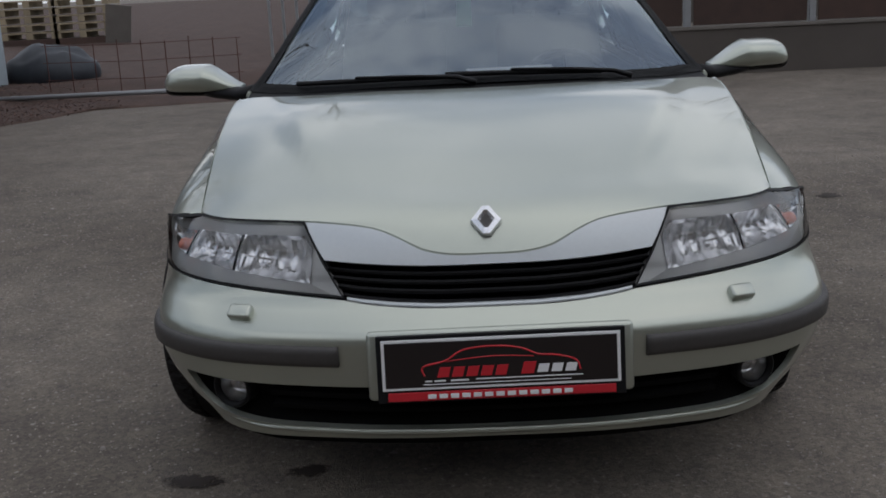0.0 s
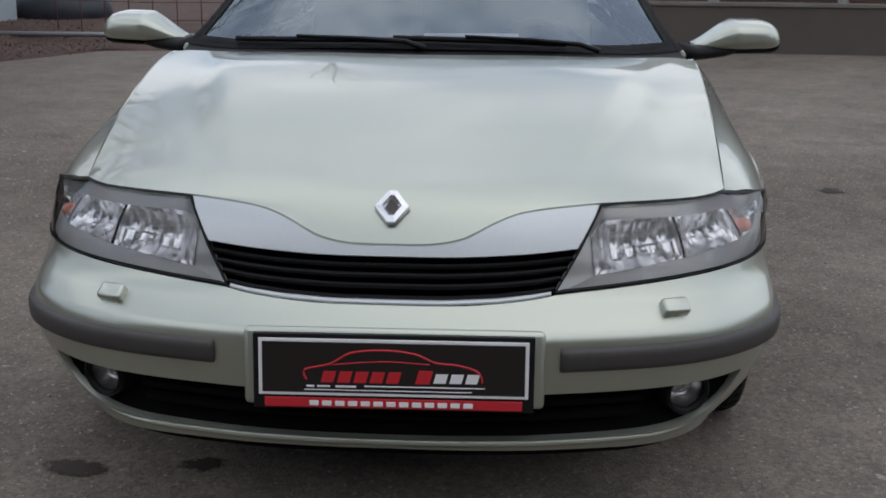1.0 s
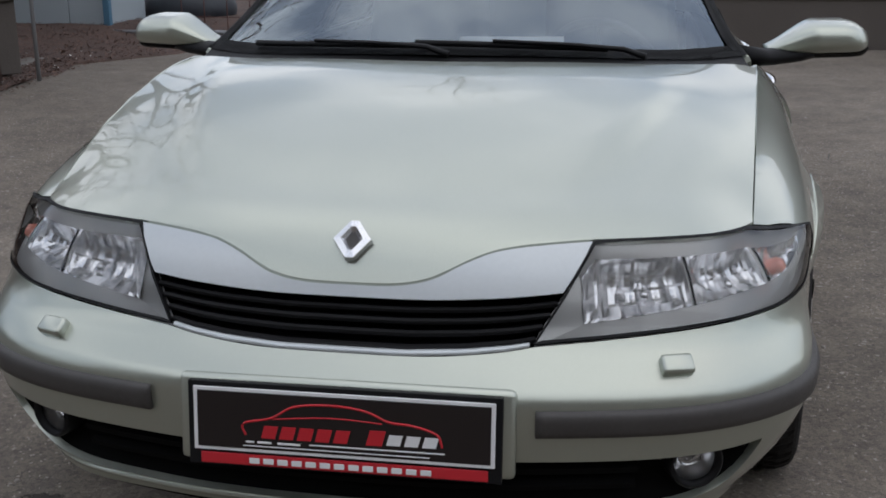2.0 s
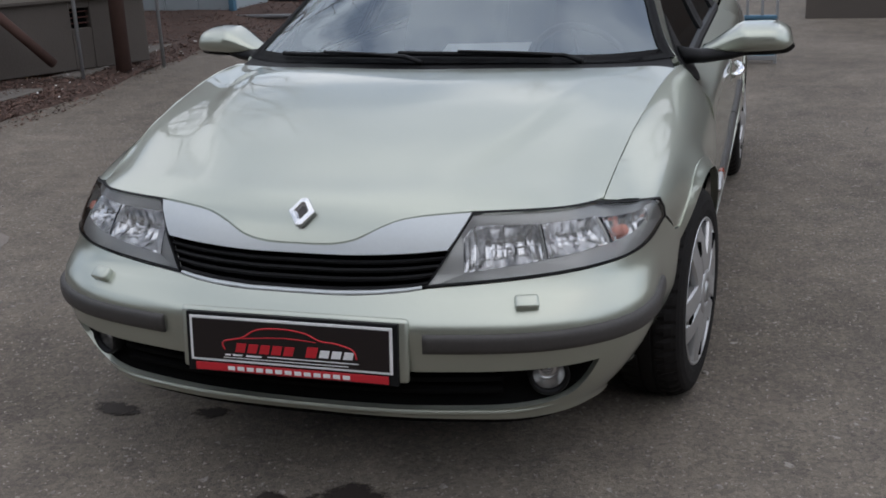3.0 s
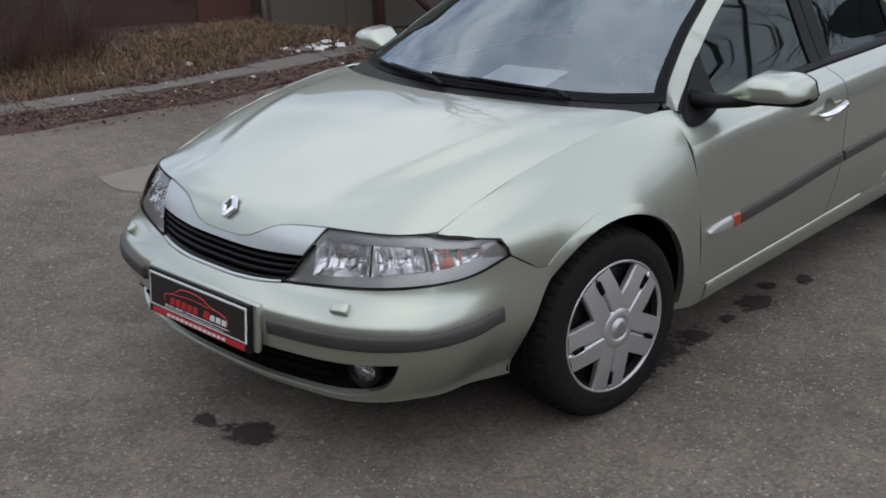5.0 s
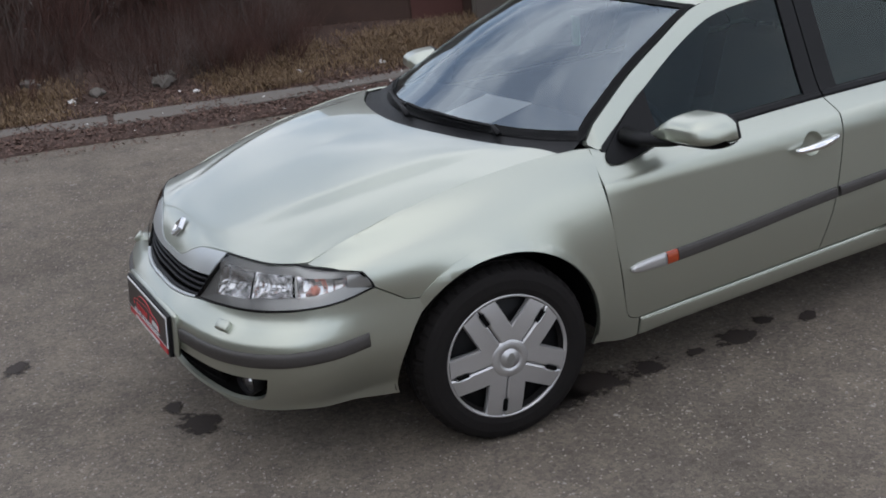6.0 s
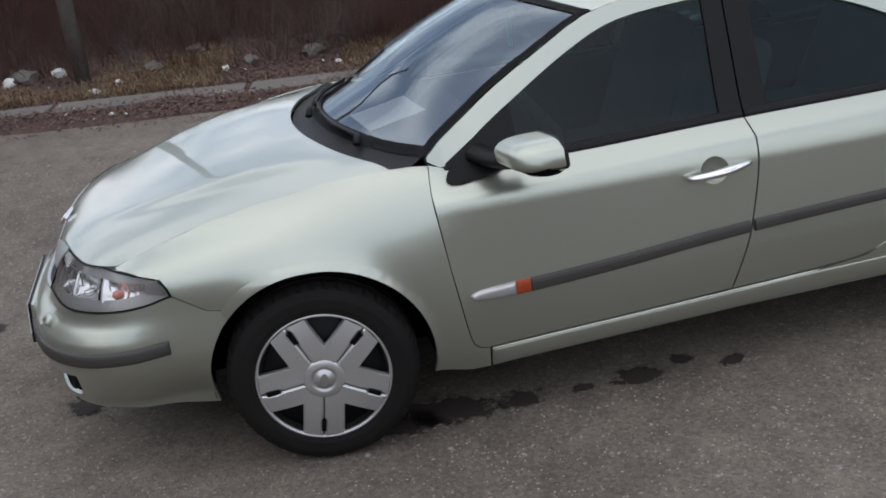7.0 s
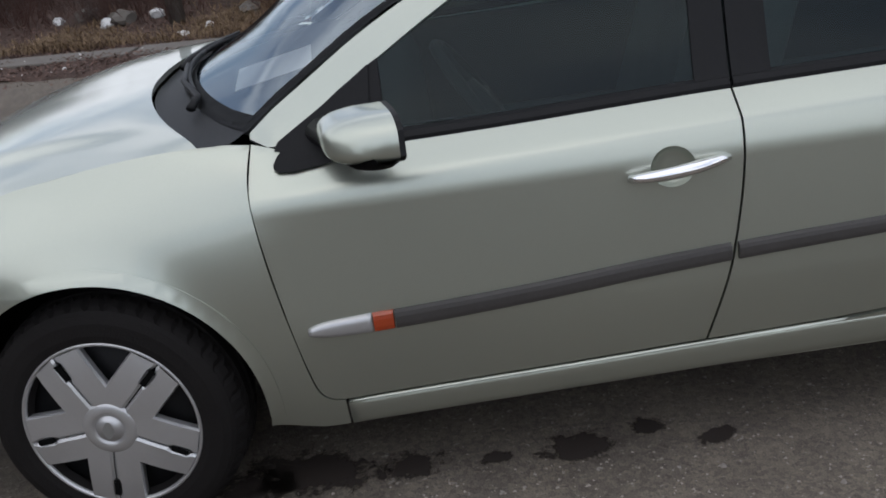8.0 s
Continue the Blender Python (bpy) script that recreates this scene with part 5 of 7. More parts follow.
def fair_wing(me, normals, fit=None, lift=0.0):
    """Lays a front wing, or the lip round its wheel opening, on one fair surface; gives the normals and the surface."""
    n = sum(1 for v in normals if v.length > 0)
    co = np.array([v.co[:] for v in me.vertices])
    sg = 1.0 if co[:, 0].mean() > 0 else -1.0
    co[:, 0] *= sg
    p = co[:n].copy()
    ax, az = 0.45, 0.45
    th, r = np.arctan2(p[:, 2] - az, p[:, 0] - ax), np.hypot(p[:, 2] - az, p[:, 0] - ax)
    if fit is None:
        t = wing_terms(th, p[:, 1], p[:, 2])
        w = np.ones(n)
        rim = {i for q in me.polygons if len(q.vertices) == 4 for i in q.vertices}
        low = np.array([min(np.abs(co[sorted(rim)] - v).sum(1)) for v in p]) < 1e-5
        w[low] = 4.0
        reg = 0.02 * np.eye(t.shape[1])
        fit = np.linalg.solve((t * w[:, None]).T @ (t * w[:, None]) + reg, (t * w[:, None]).T @ (r * w))

    def surface(th, y, z):
        q = wing_terms(th, y, z) @ fit + lift * (1 + 2.4 * np.clip((0.398 - np.hypot(y, z - 0.287)) / 0.035, 0, 1))
        return np.stack([ax + q * np.cos(th), y, az + q * np.sin(th)], 1)
    e = 1e-4
    at = surface(th, p[:, 1], p[:, 2])
    dz = r * np.cos(th)
    du = surface(th + e, p[:, 1], p[:, 2] + dz * e) - at
    dv = surface(th, p[:, 1] + e, p[:, 2]) - at
    nn = np.cross(dv, du)
    nn /= np.linalg.norm(nn, axis=1)[:, None]
    if not lift:
        # the seam beside the bonnet runs straight
        seam = np.abs(p[:, 0] - seam_x(p[:, 1])) < 0.007
        off = np.polyfit(at[seam, 1], at[seam, 0] - seam_x(at[seam, 1]), 5)
        y_ = np.clip(at[:, 1], at[seam, 1].min(), at[seam, 1].max())
        at[:, 0] -= (np.polyval(off, y_) - 0.0015) * np.exp(-np.maximum(at[:, 0] - seam_x(at[:, 1]), 0) / 0.04)
        at[seam, 0] = seam_x(at[seam, 1]) + 0.0015
        # and the edge beside the door stays where the door begins
        rear = low & ~seam & (p[:, 1] > 0.36) & (np.hypot(p[:, 1], p[:, 2] - 0.287) > 0.41) & (p[:, 2] > 0.30)
        off, back = np.polyfit(p[rear, 2], (at - p)[rear, 0], 3), np.polyfit(p[rear, 2], p[rear, 1], 4)
        z_ = np.clip(p[:, 2], 0.30, p[rear, 2].max())
        at[:, 0] -= np.polyval(off, z_) * np.exp(-np.abs(np.polyval(back, z_) - p[:, 1]) / 0.07) * ~seam
        SEAM_Z[:] = list(np.polyfit(at[seam, 1], at[seam, 2], 5))
    near = [int(np.abs(p - v).sum(1).argmin()) for v in co[n:]]
    co[n:] += (at - p)[near]
    co[:n] = at
    co[:, 0] *= sg
    nn[:, 0] *= sg
    me.vertices.foreach_set("co", co.ravel())
    return [Vector(nn[i]) if i < n else v for i, v in enumerate(normals)], fit


WING_FIT, SEAM_Z = [], []


def seam_x(y):
    """The straight seam between bonnet and wing."""
    return 0.692 + 0.0802 * (y + 0.58)


RIDGE_X = spline([(-0.90, 0.23), (-0.77, 0.285), (-0.60, 0.372), (-0.41, 0.455), (-0.19, 0.52), (0.05, 0.565), (0.35, 0.60)])


def fair_bonnet(me):
    """Lays the bonnet's top on one crowned surface with a crisp ridge down each side."""
    me.update()
    co = np.array([v.co[:] for v in me.vertices])
    rim = np.array([v.normal.z < 0.3 for v in me.vertices])
    x, y = np.abs(co[:, 0]), co[:, 1]
    behind = y + 0.83 - 0.28 * (x / 0.69) ** 2

    def smooth(t):
        t = np.clip(t, 0, 1)
        return t * t * (3 - 2 * t)
    d = x - np.array([RIDGE_X(v) for v in y])
    ridge = 1.4 * (0.0085 / (1 + np.exp(np.clip(d / 0.011, -40, 40))) + 0.004 * np.exp(-np.maximum(-d, 0) / 0.10) * (d < 0) + 0.004 * np.exp(-(d / 0.02) ** 2) * (d >= 0)) * smooth((behind - 0.02) / 0.32) * smooth((0.20 - y + 0.25 * (x - 0.3)) / 0.50)
    a, b = (x / 0.72) ** 2, (y + 0.25) / 0.6
    t = np.stack([a**i * b**j for i in range(4) for j in range(4)], 1)
    use = (behind > 0.04) & ~rim
    fit = np.linalg.lstsq(t[use], (co[:, 2] - ridge)[use], rcond=None)[0]
    w = smooth((behind - 0.03) / 0.16) * ~rim
    co[:, 2] += w * (t @ fit + ridge - co[:, 2])
    # its sides end along the wings
    side = (y > -0.56) & (x > seam_x(y) - 0.012)
    near = np.exp(-np.maximum(seam_x(y) - x, 0) / 0.05) * smooth((y + 0.60) / 0.06)
    top = side & ~rim
    off = np.polyfit(y[top], co[top, 2] - np.polyval(SEAM_Z, y[top]), 4)
    co[:, 2] -= near * (np.polyval(off, np.clip(y, -0.56, 0.33)) + 0.0005)
    co[side, 0] = np.sign(co[side, 0]) * (seam_x(y[side]) - 0.0015)
    me.vertices.foreach_set("co", co.ravel())


def give_proportions(ob):
    for child in sorted(ob.children, key=lambda c: not c.name.startswith("front_wing")):
        if child.name.startswith("wheel") and not child.name.startswith("wheel_housing"):
            continue
        if child.type == "MESH":
            me = child.data
            normals = PANEL_NORMALS.get(me.name)
            if normals:
                normals = [proportion_normal(v.co, n) if n.length > 0 else n for v, n in zip(me.vertices, normals)]
            for v in me.vertices:
                v.co = proportion(v.co)
            if child.name.startswith("front_wing"):
                normals, fit = fair_wing(me, normals)
                WING_FIT[:] = [fit]
            elif child.name == "bonnet":
                fair_bonnet(me)
            elif child.name.startswith("arch_lip") and me.vertices[0].co.y < 1.0:
                normals, fit = fair_wing(me, normals, WING_FIT[0], 0.0035)
            if normals:
                me.normals_split_custom_set_from_vertices([tuple(n) for n in normals])
        give_proportions(child)


give_proportions(car)

# ---- ground ----
def asphalt_material():
    m = material("worn_asphalt", (0.20, 0.187, 0.176), rough=0.9, bump=0.55, bump_scale=150)
    n, l = m.node_tree.nodes, m.node_tree.links
    p = n["Principled BSDF"]
    tc = n.new("ShaderNodeTexCoord")

    def noise_node(scale, detail=4, rough=0.6):
        t = n.new("ShaderNodeTexNoise")
        t.inputs["Scale"].default_value, t.inputs["Detail"].default_value, t.inputs["Roughness"].default_value = scale, detail, rough
        l.new(tc.outputs["Object"], t.inputs["Vector"])
        return t.outputs[0]

    def rampf(src, lo, hi, c0, c1):
        r = n.new("ShaderNodeValToRGB")
        r.color_ramp.elements[0].position, r.color_ramp.elements[1].position = lo, hi
        r.color_ramp.elements[0].color, r.color_ramp.elements[1].color = (*c0, 1), (*c1, 1)
        l.new(src, r.inputs[0])
        return r.outputs[0]

    def mixc(a, b, fac, mode="MIX"):
        x = n.new("ShaderNodeMix")
        x.data_type, x.blend_type = "RGBA", mode
        if isinstance(fac, float):
            x.inputs[0].default_value = fac
        else:
            l.new(fac, x.inputs[0])
        l.new(a, x.inputs[6])
        l.new(b, x.inputs[7])
        return x.outputs[2]
    base = rampf(noise_node(0.7, 6), 0.36, 0.64, (0.078, 0.067, 0.056), (0.250, 0.214, 0.178))
    blot = rampf(noise_node(3.1, 5), 0.35, 0.7, (0.075, 0.064, 0.054), (0.222, 0.188, 0.157))
    base = mixc(base, blot, 0.5)
    vor = n.new("ShaderNodeTexVoronoi")
    vor.inputs["Scale"].default_value = 85.0
    l.new(tc.outputs["Object"], vor.inputs["Vector"])
    stones = rampf(vor.outputs["Color"], 0.1, 0.95, (0.045, 0.041, 0.036), (0.295, 0.258, 0.209))
    base = mixc(base, stones, 0.55)
    grit = rampf(noise_node(210, 2), 0.35, 0.66, (0.050, 0.046, 0.040), (0.255, 0.221, 0.180))
    base = mixc(base, grit, 0.35)
    white = rampf(noise_node(46, 3), 0.625, 0.70, (0, 0, 0), (1, 1, 1))
    pale = n.new("ShaderNodeRGB")
    pale.outputs[0].default_value = (0.36, 0.335, 0.305, 1)
    base = mixc(base, pale.outputs[0], white)
    # wear in broad and middling patches
    base = mixc(base, rampf(noise_node(0.55, 5), 0.34, 0.66, (0.74, 0.71, 0.69), (1.16, 1.15, 1.14)), 1.0, "MULTIPLY")
    base = mixc(base, rampf(noise_node(5.5, 5), 0.32, 0.68, (0.80, 0.79, 0.80), (1.14, 1.13, 1.10)), 1.0, "MULTIPLY")
    chips = rampf(noise_node(17, 4), 0.66, 0.70, (0, 0, 0), (0.75, 0.75, 0.75))
    base = mixc(base, pale.outputs[0], chips)
    # fine cracks
    ck = n.new("ShaderNodeTexVoronoi")
    ck.feature = "DISTANCE_TO_EDGE"
    ck.inputs["Scale"].default_value = 0.55
    wob = n.new("ShaderNodeMix")
    wob.data_type = "VECTOR"
    wob.inputs[0].default_value = 0.12
    nz = n.new("ShaderNodeTexNoise")
    nz.inputs["Scale"].default_value, nz.inputs["Detail"].default_value = 2.5, 6
    l.new(tc.outputs["Object"], nz.inputs["Vector"])
    l.new(tc.outputs["Object"], wob.inputs[4])
    l.new(nz.outputs["Color"], wob.inputs[5])
    l.new(wob.outputs[1], ck.inputs["Vector"])
    gate = rampf(noise_node(0.8, 3), 0.60, 0.66, (0, 0, 0), (1, 1, 1))
    line = rampf(ck.outputs["Distance"], 0.0, 0.004, (1, 1, 1), (0, 0, 0))
    both = n.new("ShaderNodeMath")
    both.operation = "MULTIPLY"
    l.new(gate, both.inputs[0])
    l.new(line, both.inputs[1])
    dark = n.new("ShaderNodeRGB")
    dark.outputs[0].default_value = (0.05, 0.046, 0.043, 1)
    base = mixc(base, dark.outputs[0], both.outputs[0])
    l.new(base, p.inputs["Base Color"])
    return m


ASPHALT = asphalt_material()
SOIL = material("leafy_brown_soil", (0.104, 0.060, 0.045), rough=0.95, var=0.5, scale=3, fine=0.6, fine_scale=50, second=(0.030, 0.019, 0.015), bump=0.8, bump_scale=40)
CONCRETE = material("weathered_concrete", (0.175, 0.158, 0.14), rough=0.9, var=0.45, scale=4, fine=0.35, fine_scale=70, second=(0.11, 0.097, 0.085), bump=0.35, bump_scale=60, rand=0.2)
LEAF = material("dead_leaves", (0.16, 0.085, 0.05), rough=0.8)
STRAW = material("dry_straw_grass", (0.34, 0.25, 0.135), rough=0.8)
BARK = material("dark_bare_twigs", (0.078, 0.040, 0.031), rough=0.9, var=0.4, scale=12, second=(0.045, 0.026, 0.021))
BARK_PALE = material("pale_grey_stems", (0.13, 0.098, 0.085), rough=0.9, var=0.4, scale=12, second=(0.05, 0.036, 0.032))
BARK_RED = material("reddish_bare_twigs", (0.095, 0.044, 0.034), rough=0.9, var=0.4, scale=12, second=(0.04, 0.022, 0.018))
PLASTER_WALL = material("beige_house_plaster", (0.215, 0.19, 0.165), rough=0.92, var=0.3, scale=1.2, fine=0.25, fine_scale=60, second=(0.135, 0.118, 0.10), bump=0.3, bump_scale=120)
PLINTH = material("grey_brown_plinth", (0.10, 0.086, 0.075), rough=0.93, var=0.45, scale=1.5, fine=0.3, second=(0.06, 0.05, 0.043), bump=0.4, bump_scale=70)
WOOD_DARK = material("dark_brown_boards", (0.085, 0.048, 0.036), rough=0.85, var=0.4, scale=5, fine=0.3, second=(0.035, 0.022, 0.018), rand=0.35)
RUST = material("rust_red_sheet", (0.10, 0.037, 0.03), rough=0.8, var=0.4, scale=3, fine=0.2, second=(0.05, 0.022, 0.018))
BLUE_STEEL = material("blue_gate_paint", (0.075, 0.18, 0.27), rough=0.55, var=0.3, scale=4, fine=0.15, second=(0.05, 0.11, 0.16))
STEEL = material("grey_painted_steel", (0.28, 0.29, 0.30), rough=0.5, metal=0.3, var=0.3, second=(0.15, 0.13, 0.12))
GREY_BLUE = material("pale_blue_grey_sheet", (0.36, 0.41, 0.44), rough=0.6, var=0.3, scale=2, second=(0.24, 0.27, 0.28))
WHITE_WALL = material("white_house_wall", (0.62, 0.62, 0.6), rough=0.85, var=0.2, scale=1.5, second=(0.45, 0.44, 0.42))
ROOF_DARK = material("dark_roof_felt", (0.06, 0.055, 0.055), rough=0.9, var=0.3)
LITTER = material("white_litter", (0.70, 0.70, 0.69), rough=0.6, var=0.2, second=(0.5, 0.5, 0.48))
PINE = material("dark_conifer_needles", (0.035, 0.045, 0.03), rough=0.9, var=0.3)
WOOD_PALE = material("pale_pallet_wood", (0.36, 0.29, 0.19), rough=0.85, var=0.3, rand=0.3)
GREEN_BOX = material("dark_green_paint", (0.035, 0.085, 0.055), rough=0.6, var=0.2)
TARP = material("dark_blue_tarp", (0.018, 0.021, 0.028), rough=0.55, var=0.4, second=(0.05, 0.06, 0.07))
for _m, _a, _b in ((LEAF, (0.175, 0.105, 0.080), (0.085, 0.053, 0.045)), (STRAW, (0.30, 0.205, 0.115), (0.10, 0.062, 0.042))):
    _n, _l = _m.node_tree.nodes, _m.node_tree.links
    _g = _n.new("ShaderNodeNewGeometry")
    _r = _n.new("ShaderNodeValToRGB")
    _r.color_ramp.elements[0].color, _r.color_ramp.elements[1].color = (*_a, 1), (*_b, 1)
    _l.new(_g.outputs["Random Per Island"], _r.inputs[0])
    _l.new(_r.outputs[0], _n["Principled BSDF"].inputs["Base Color"])

bm = bmesh.new()
bmesh.ops.create_grid(bm, x_segments=4, y_segments=4, size=600)
ground = obj("ground", bm, ASPHALT)
tagged(ground, "worn grey asphalt yard with loose grit", "ground", kind="structure")


# ---- verge beside the yard ----
EDGE = [(-7.2, -12.0), (-6.3, -6.5), (-5.6, -3.0), (-5.0, -0.9), (-4.65, 0.7), (-4.4, 2.2), (-4.5, 3.7), (-4.6, 5.0), (-4.85, 6.4), (-5.1, 7.7), (-4.3, 9.4), (-1.2, 10.1)]
OUTW = [(-1, 0.12), (-1, 0.14), (-1, 0.18), (-1, 0.2), (-1, 0.18), (-1, 0.1), (-1, 0.06), (-1, 0.1), (-1, 0.15), (-0.95, 0.3), (-0.6, 0.8), (-0.1, 1)]


def edge_at(t):
    """Point on the asphalt's edge and the way from it into the verge; t from 0 to 1."""
    k = t * (len(EDGE) - 1)
    i = min(int(k), len(EDGE) - 2)
    a = k - i
    p = [EDGE[i][j] * (1 - a) + EDGE[i + 1][j] * a for j in (0, 1)]
    o = Vector([OUTW[i][j] * (1 - a) + OUTW[i + 1][j] * a for j in (0, 1)]).normalized()
    return p, o


def verge_z(x, y, d):
    s = min(max((d - 0.80) / 1.5, 0), 1)
    z = 0.012 + 0.035 * min(d / 0.5, 1) + 0.16 * s * s * (3 - 2 * s) + 0.02 * max(0, d - 3)
    return z + 0.02 * min(1, d * 2) * noise.noise(Vector((x * 1.7, y * 1.7, 0))) + 0.03 * min(1, max(0, d - 1)) * noise.noise(Vector((x * 0.6, y * 0.6, 3)))


def verge_point(t, d):
    p, o = edge_at(t)
    w = 0.26 * noise.noise(Vector((p[0] * 0.9, p[1] * 0.9, 9))) + 0.12 * noise.noise(Vector((p[0] * 3.1, p[1] * 3.1, 4))) if d < 0.05 else 0
    x, y = p[0] + o.x * (d + w), p[1] + o.y * (d + w)
    return Vector((x, y, verge_z(x, y, d) if d > 0 else -0.01))


DS = [0.0, 0.06, 0.15, 0.3, 0.5, 0.7, 0.9, 1.1, 1.3, 1.6, 1.9, 2.3, 2.7, 3.2, 3.8, 4.6, 5.6, 7, 9, 12, 17, 25, 40]
bm = bmesh.new()
NT = 170
vs = [[bm.verts.new(verge_point(i / NT, d)) for d in DS] for i in range(NT + 1)]
for a, b in zip(vs, vs[1:]):
    for j in range(len(DS) - 1):
        bm.faces.new((a[j], a[j + 1], b[j + 1], b[j]))
bmesh.ops.recalc_face_normals(bm, faces=bm.faces[:])
if sum(f.normal.z for f in bm.faces) < 0:
    bmesh.ops.reverse_faces(bm, faces=bm.faces[:])
verge = obj("verge", bm, SOIL)
tagged(verge, "brown soil verge strewn with dead leaves", "verge", kind="structure")


def scatter(name, count, seed, place, shape, mat, label, category):
    """Many small loose pieces as one mesh of kind stuff."""
    rnd = random.Random(seed)
    V, F = [], []
    for _ in range(count):
        got = place(rnd)
        if got is None:
            continue
        for poly in shape(rnd, got):
            k = len(V)
            V += [tuple(p) for p in poly]
            F.append(tuple(range(k, k + len(poly))))
    me = bpy.data.meshes.new(name)
    me.from_pydata(V, [], F)
    me.materials.append(mat)
    ob = new(name, me)
    return tagged(ob, label, category, kind="stuff")


def leaf_shape(rnd, p):
    r = rnd.uniform(0.009, 0.022)
    a = rnd.uniform(0, 6.28)
    up = Vector((rnd.uniform(-0.6, 0.6), rnd.uniform(-0.6, 0.6), 1)).normalized()
    u = up.cross(Vector((math.cos(a), math.sin(a), 0))).normalized()
    v = up.cross(u)
    c = Vector(p) + Vector((0, 0, 0.012))
    yield [c - u * r, c - v * r * 0.5 + up * r * 0.25, c + u * r, c + v * r * 0.55 + up * r * 0.15]


def litter_place(rnd):
    t = rnd.uniform(0.12, 0.92)
    d = rnd.choice((rnd.uniform(-0.25, 0.42), rnd.gauss(0.36, 0.14), rnd.uniform(0.7, 1.8), rnd.uniform(0.8, 3.2), rnd.uniform(0.78, 1.5)))
    if t > 0.62:
        d = rnd.uniform(-0.1, 4.5)
    if d < 0 and rnd.random() < 0.6:
        return None
    p, o = edge_at(t)
    x, y = p[0] + o.x * d, p[1] + o.y * d
    return (x, y, max(verge_z(x, y, d), 0.0) if d > 0 else 0.0)


def scrap_place(rnd):
    t, d = rnd.uniform(0.14, 0.85), abs(rnd.gauss(0.2, 0.9))
    if d > 2.5:
        return None
    p, o = edge_at(t)
    x, y = p[0] + o.x * d, p[1] + o.y * d
    return (x, y, verge_z(x, y, d) + 0.01)


scatter("paper_scraps", 170, 12, scrap_place, leaf_shape, material("pale_scraps", (0.62, 0.60, 0.58), rough=0.7), "small pale scraps of paper on the verge", "litter")
scatter("leaf_litter", 46000, 1, litter_place, leaf_shape, LEAF, "scattered brown dead leaves on the verge", "leaves")


def straw_shape(rnd, p):
    c = Vector(p)
    for _ in range(rnd.randint(4, 9)):
        h = rnd.uniform(0.03, 0.11) * p[3]
        a = rnd.uniform(0, 6.28)
        lean = rnd.uniform(0.3, 1.6)
        w = rnd.uniform(0.002, 0.004)
        b = c.xyz + Vector((rnd.uniform(-0.07, 0.07), rnd.uniform(-0.07, 0.07), 0))
        sd = Vector((-math.sin(a), math.cos(a), 0)) * w
        mid = b + Vector((math.cos(a) * lean * h * 0.4, math.sin(a) * lean * h * 0.4, h * 0.65))
        tip = b + Vector((math.cos(a) * lean * h, math.sin(a) * lean * h, h * rnd.uniform(0.7, 1.0)))
        yield [b - sd, b + sd, mid + sd * 0.8, mid - sd * 0.8]
        yield [mid - sd * 0.8, mid + sd * 0.8, tip]


def straw_place(rnd):
    t = rnd.uniform(0.14, 0.66)
    if t > 0.58 and rnd.random() < 0.6:
        return None
    d = 0.88 + abs(rnd.gauss(0.75 if t > 0.42 else 0.40, 0.3))
    if d > 2.4:
        return None
    p, o = edge_at(t)
    x, y = p[0] + o.x * d, p[1] + o.y * d
    dens = noise.noise(Vector((x * 0.9, y * 0.9, 7)))
    if dens < -0.08 + rnd.uniform(-0.25, 0.25):
        return None
    return (x, y, verge_z(x, y, d), 0.75 + 0.6 * max(0, dens))


def straw_shape4(rnd, p):
    c = Vector(p[:3])
    yield from straw_shape(rnd, _Pt(c, p[3]))


class _Pt:
    def __init__(self, v, k):
        self.xyz, self.k = v, k

    def __iter__(self):
        return iter(self.xyz)

    def __len__(self):
        return 3

    def __getitem__(self, i):
        return self.k if i == 3 else self.xyz[i]


scatter("dry_grass", 11000, 2, straw_place, straw_shape4, STRAW, "straw-coloured dry grass tufts on the bank", "grass")

# loose grit on the asphalt
def grit_place(rnd):
    x, y = rnd.uniform(-4, 3.2), rnd.uniform(-2.2, 4.5)
    if abs(x) < 0.8 and -0.7 < y < 3.2:
        return None
    return (x, y, 0.0)


def grit_shape(rnd, p):
    r = rnd.uniform(0.0022, 0.0060)
    c = Vector(p)
    a = rnd.uniform(0, 6)
    b = [c + Vector((math.cos(a + k * 2.1) * r * rnd.uniform(0.7, 1.3), math.sin(a + k * 2.1) * r * rnd.uniform(0.7, 1.3), 0)) for k in range(3)]
    t = c + Vector((0, 0, r * 0.8))
    for k in range(3):
        yield [b[k], b[(k + 1) % 3], t]


scatter("loose_grit", 16000, 3, grit_place, grit_shape, material("pale_grit", (0.34, 0.30, 0.265), rough=0.9), "pale loose grit on the asphalt", "grit")


def pebble_shape(rnd, p):
    r = rnd.uniform(0.005, 0.011)
    c = Vector(p)
    a = rnd.uniform(0, 6)
    ring = [c + Vector((math.cos(a + k * 1.26) * r * rnd.uniform(0.7, 1.3), math.sin(a + k * 1.26) * r * rnd.uniform(0.7, 1.3), 0)) for k in range(5)]
    top = [q.lerp(c, 0.4) + Vector((0, 0, r * rnd.uniform(0.5, 0.8))) for q in ring]
    yield top
    for k in range(5):
        yield [ring[k], ring[(k + 1) % 5], top[(k + 1) % 5], top[k]]


scatter("pebbles", 700, 17, grit_place, pebble_shape, material("grey_pebbles", (0.25, 0.225, 0.20), rough=0.9), "small loose grey stones on the asphalt", "stones")


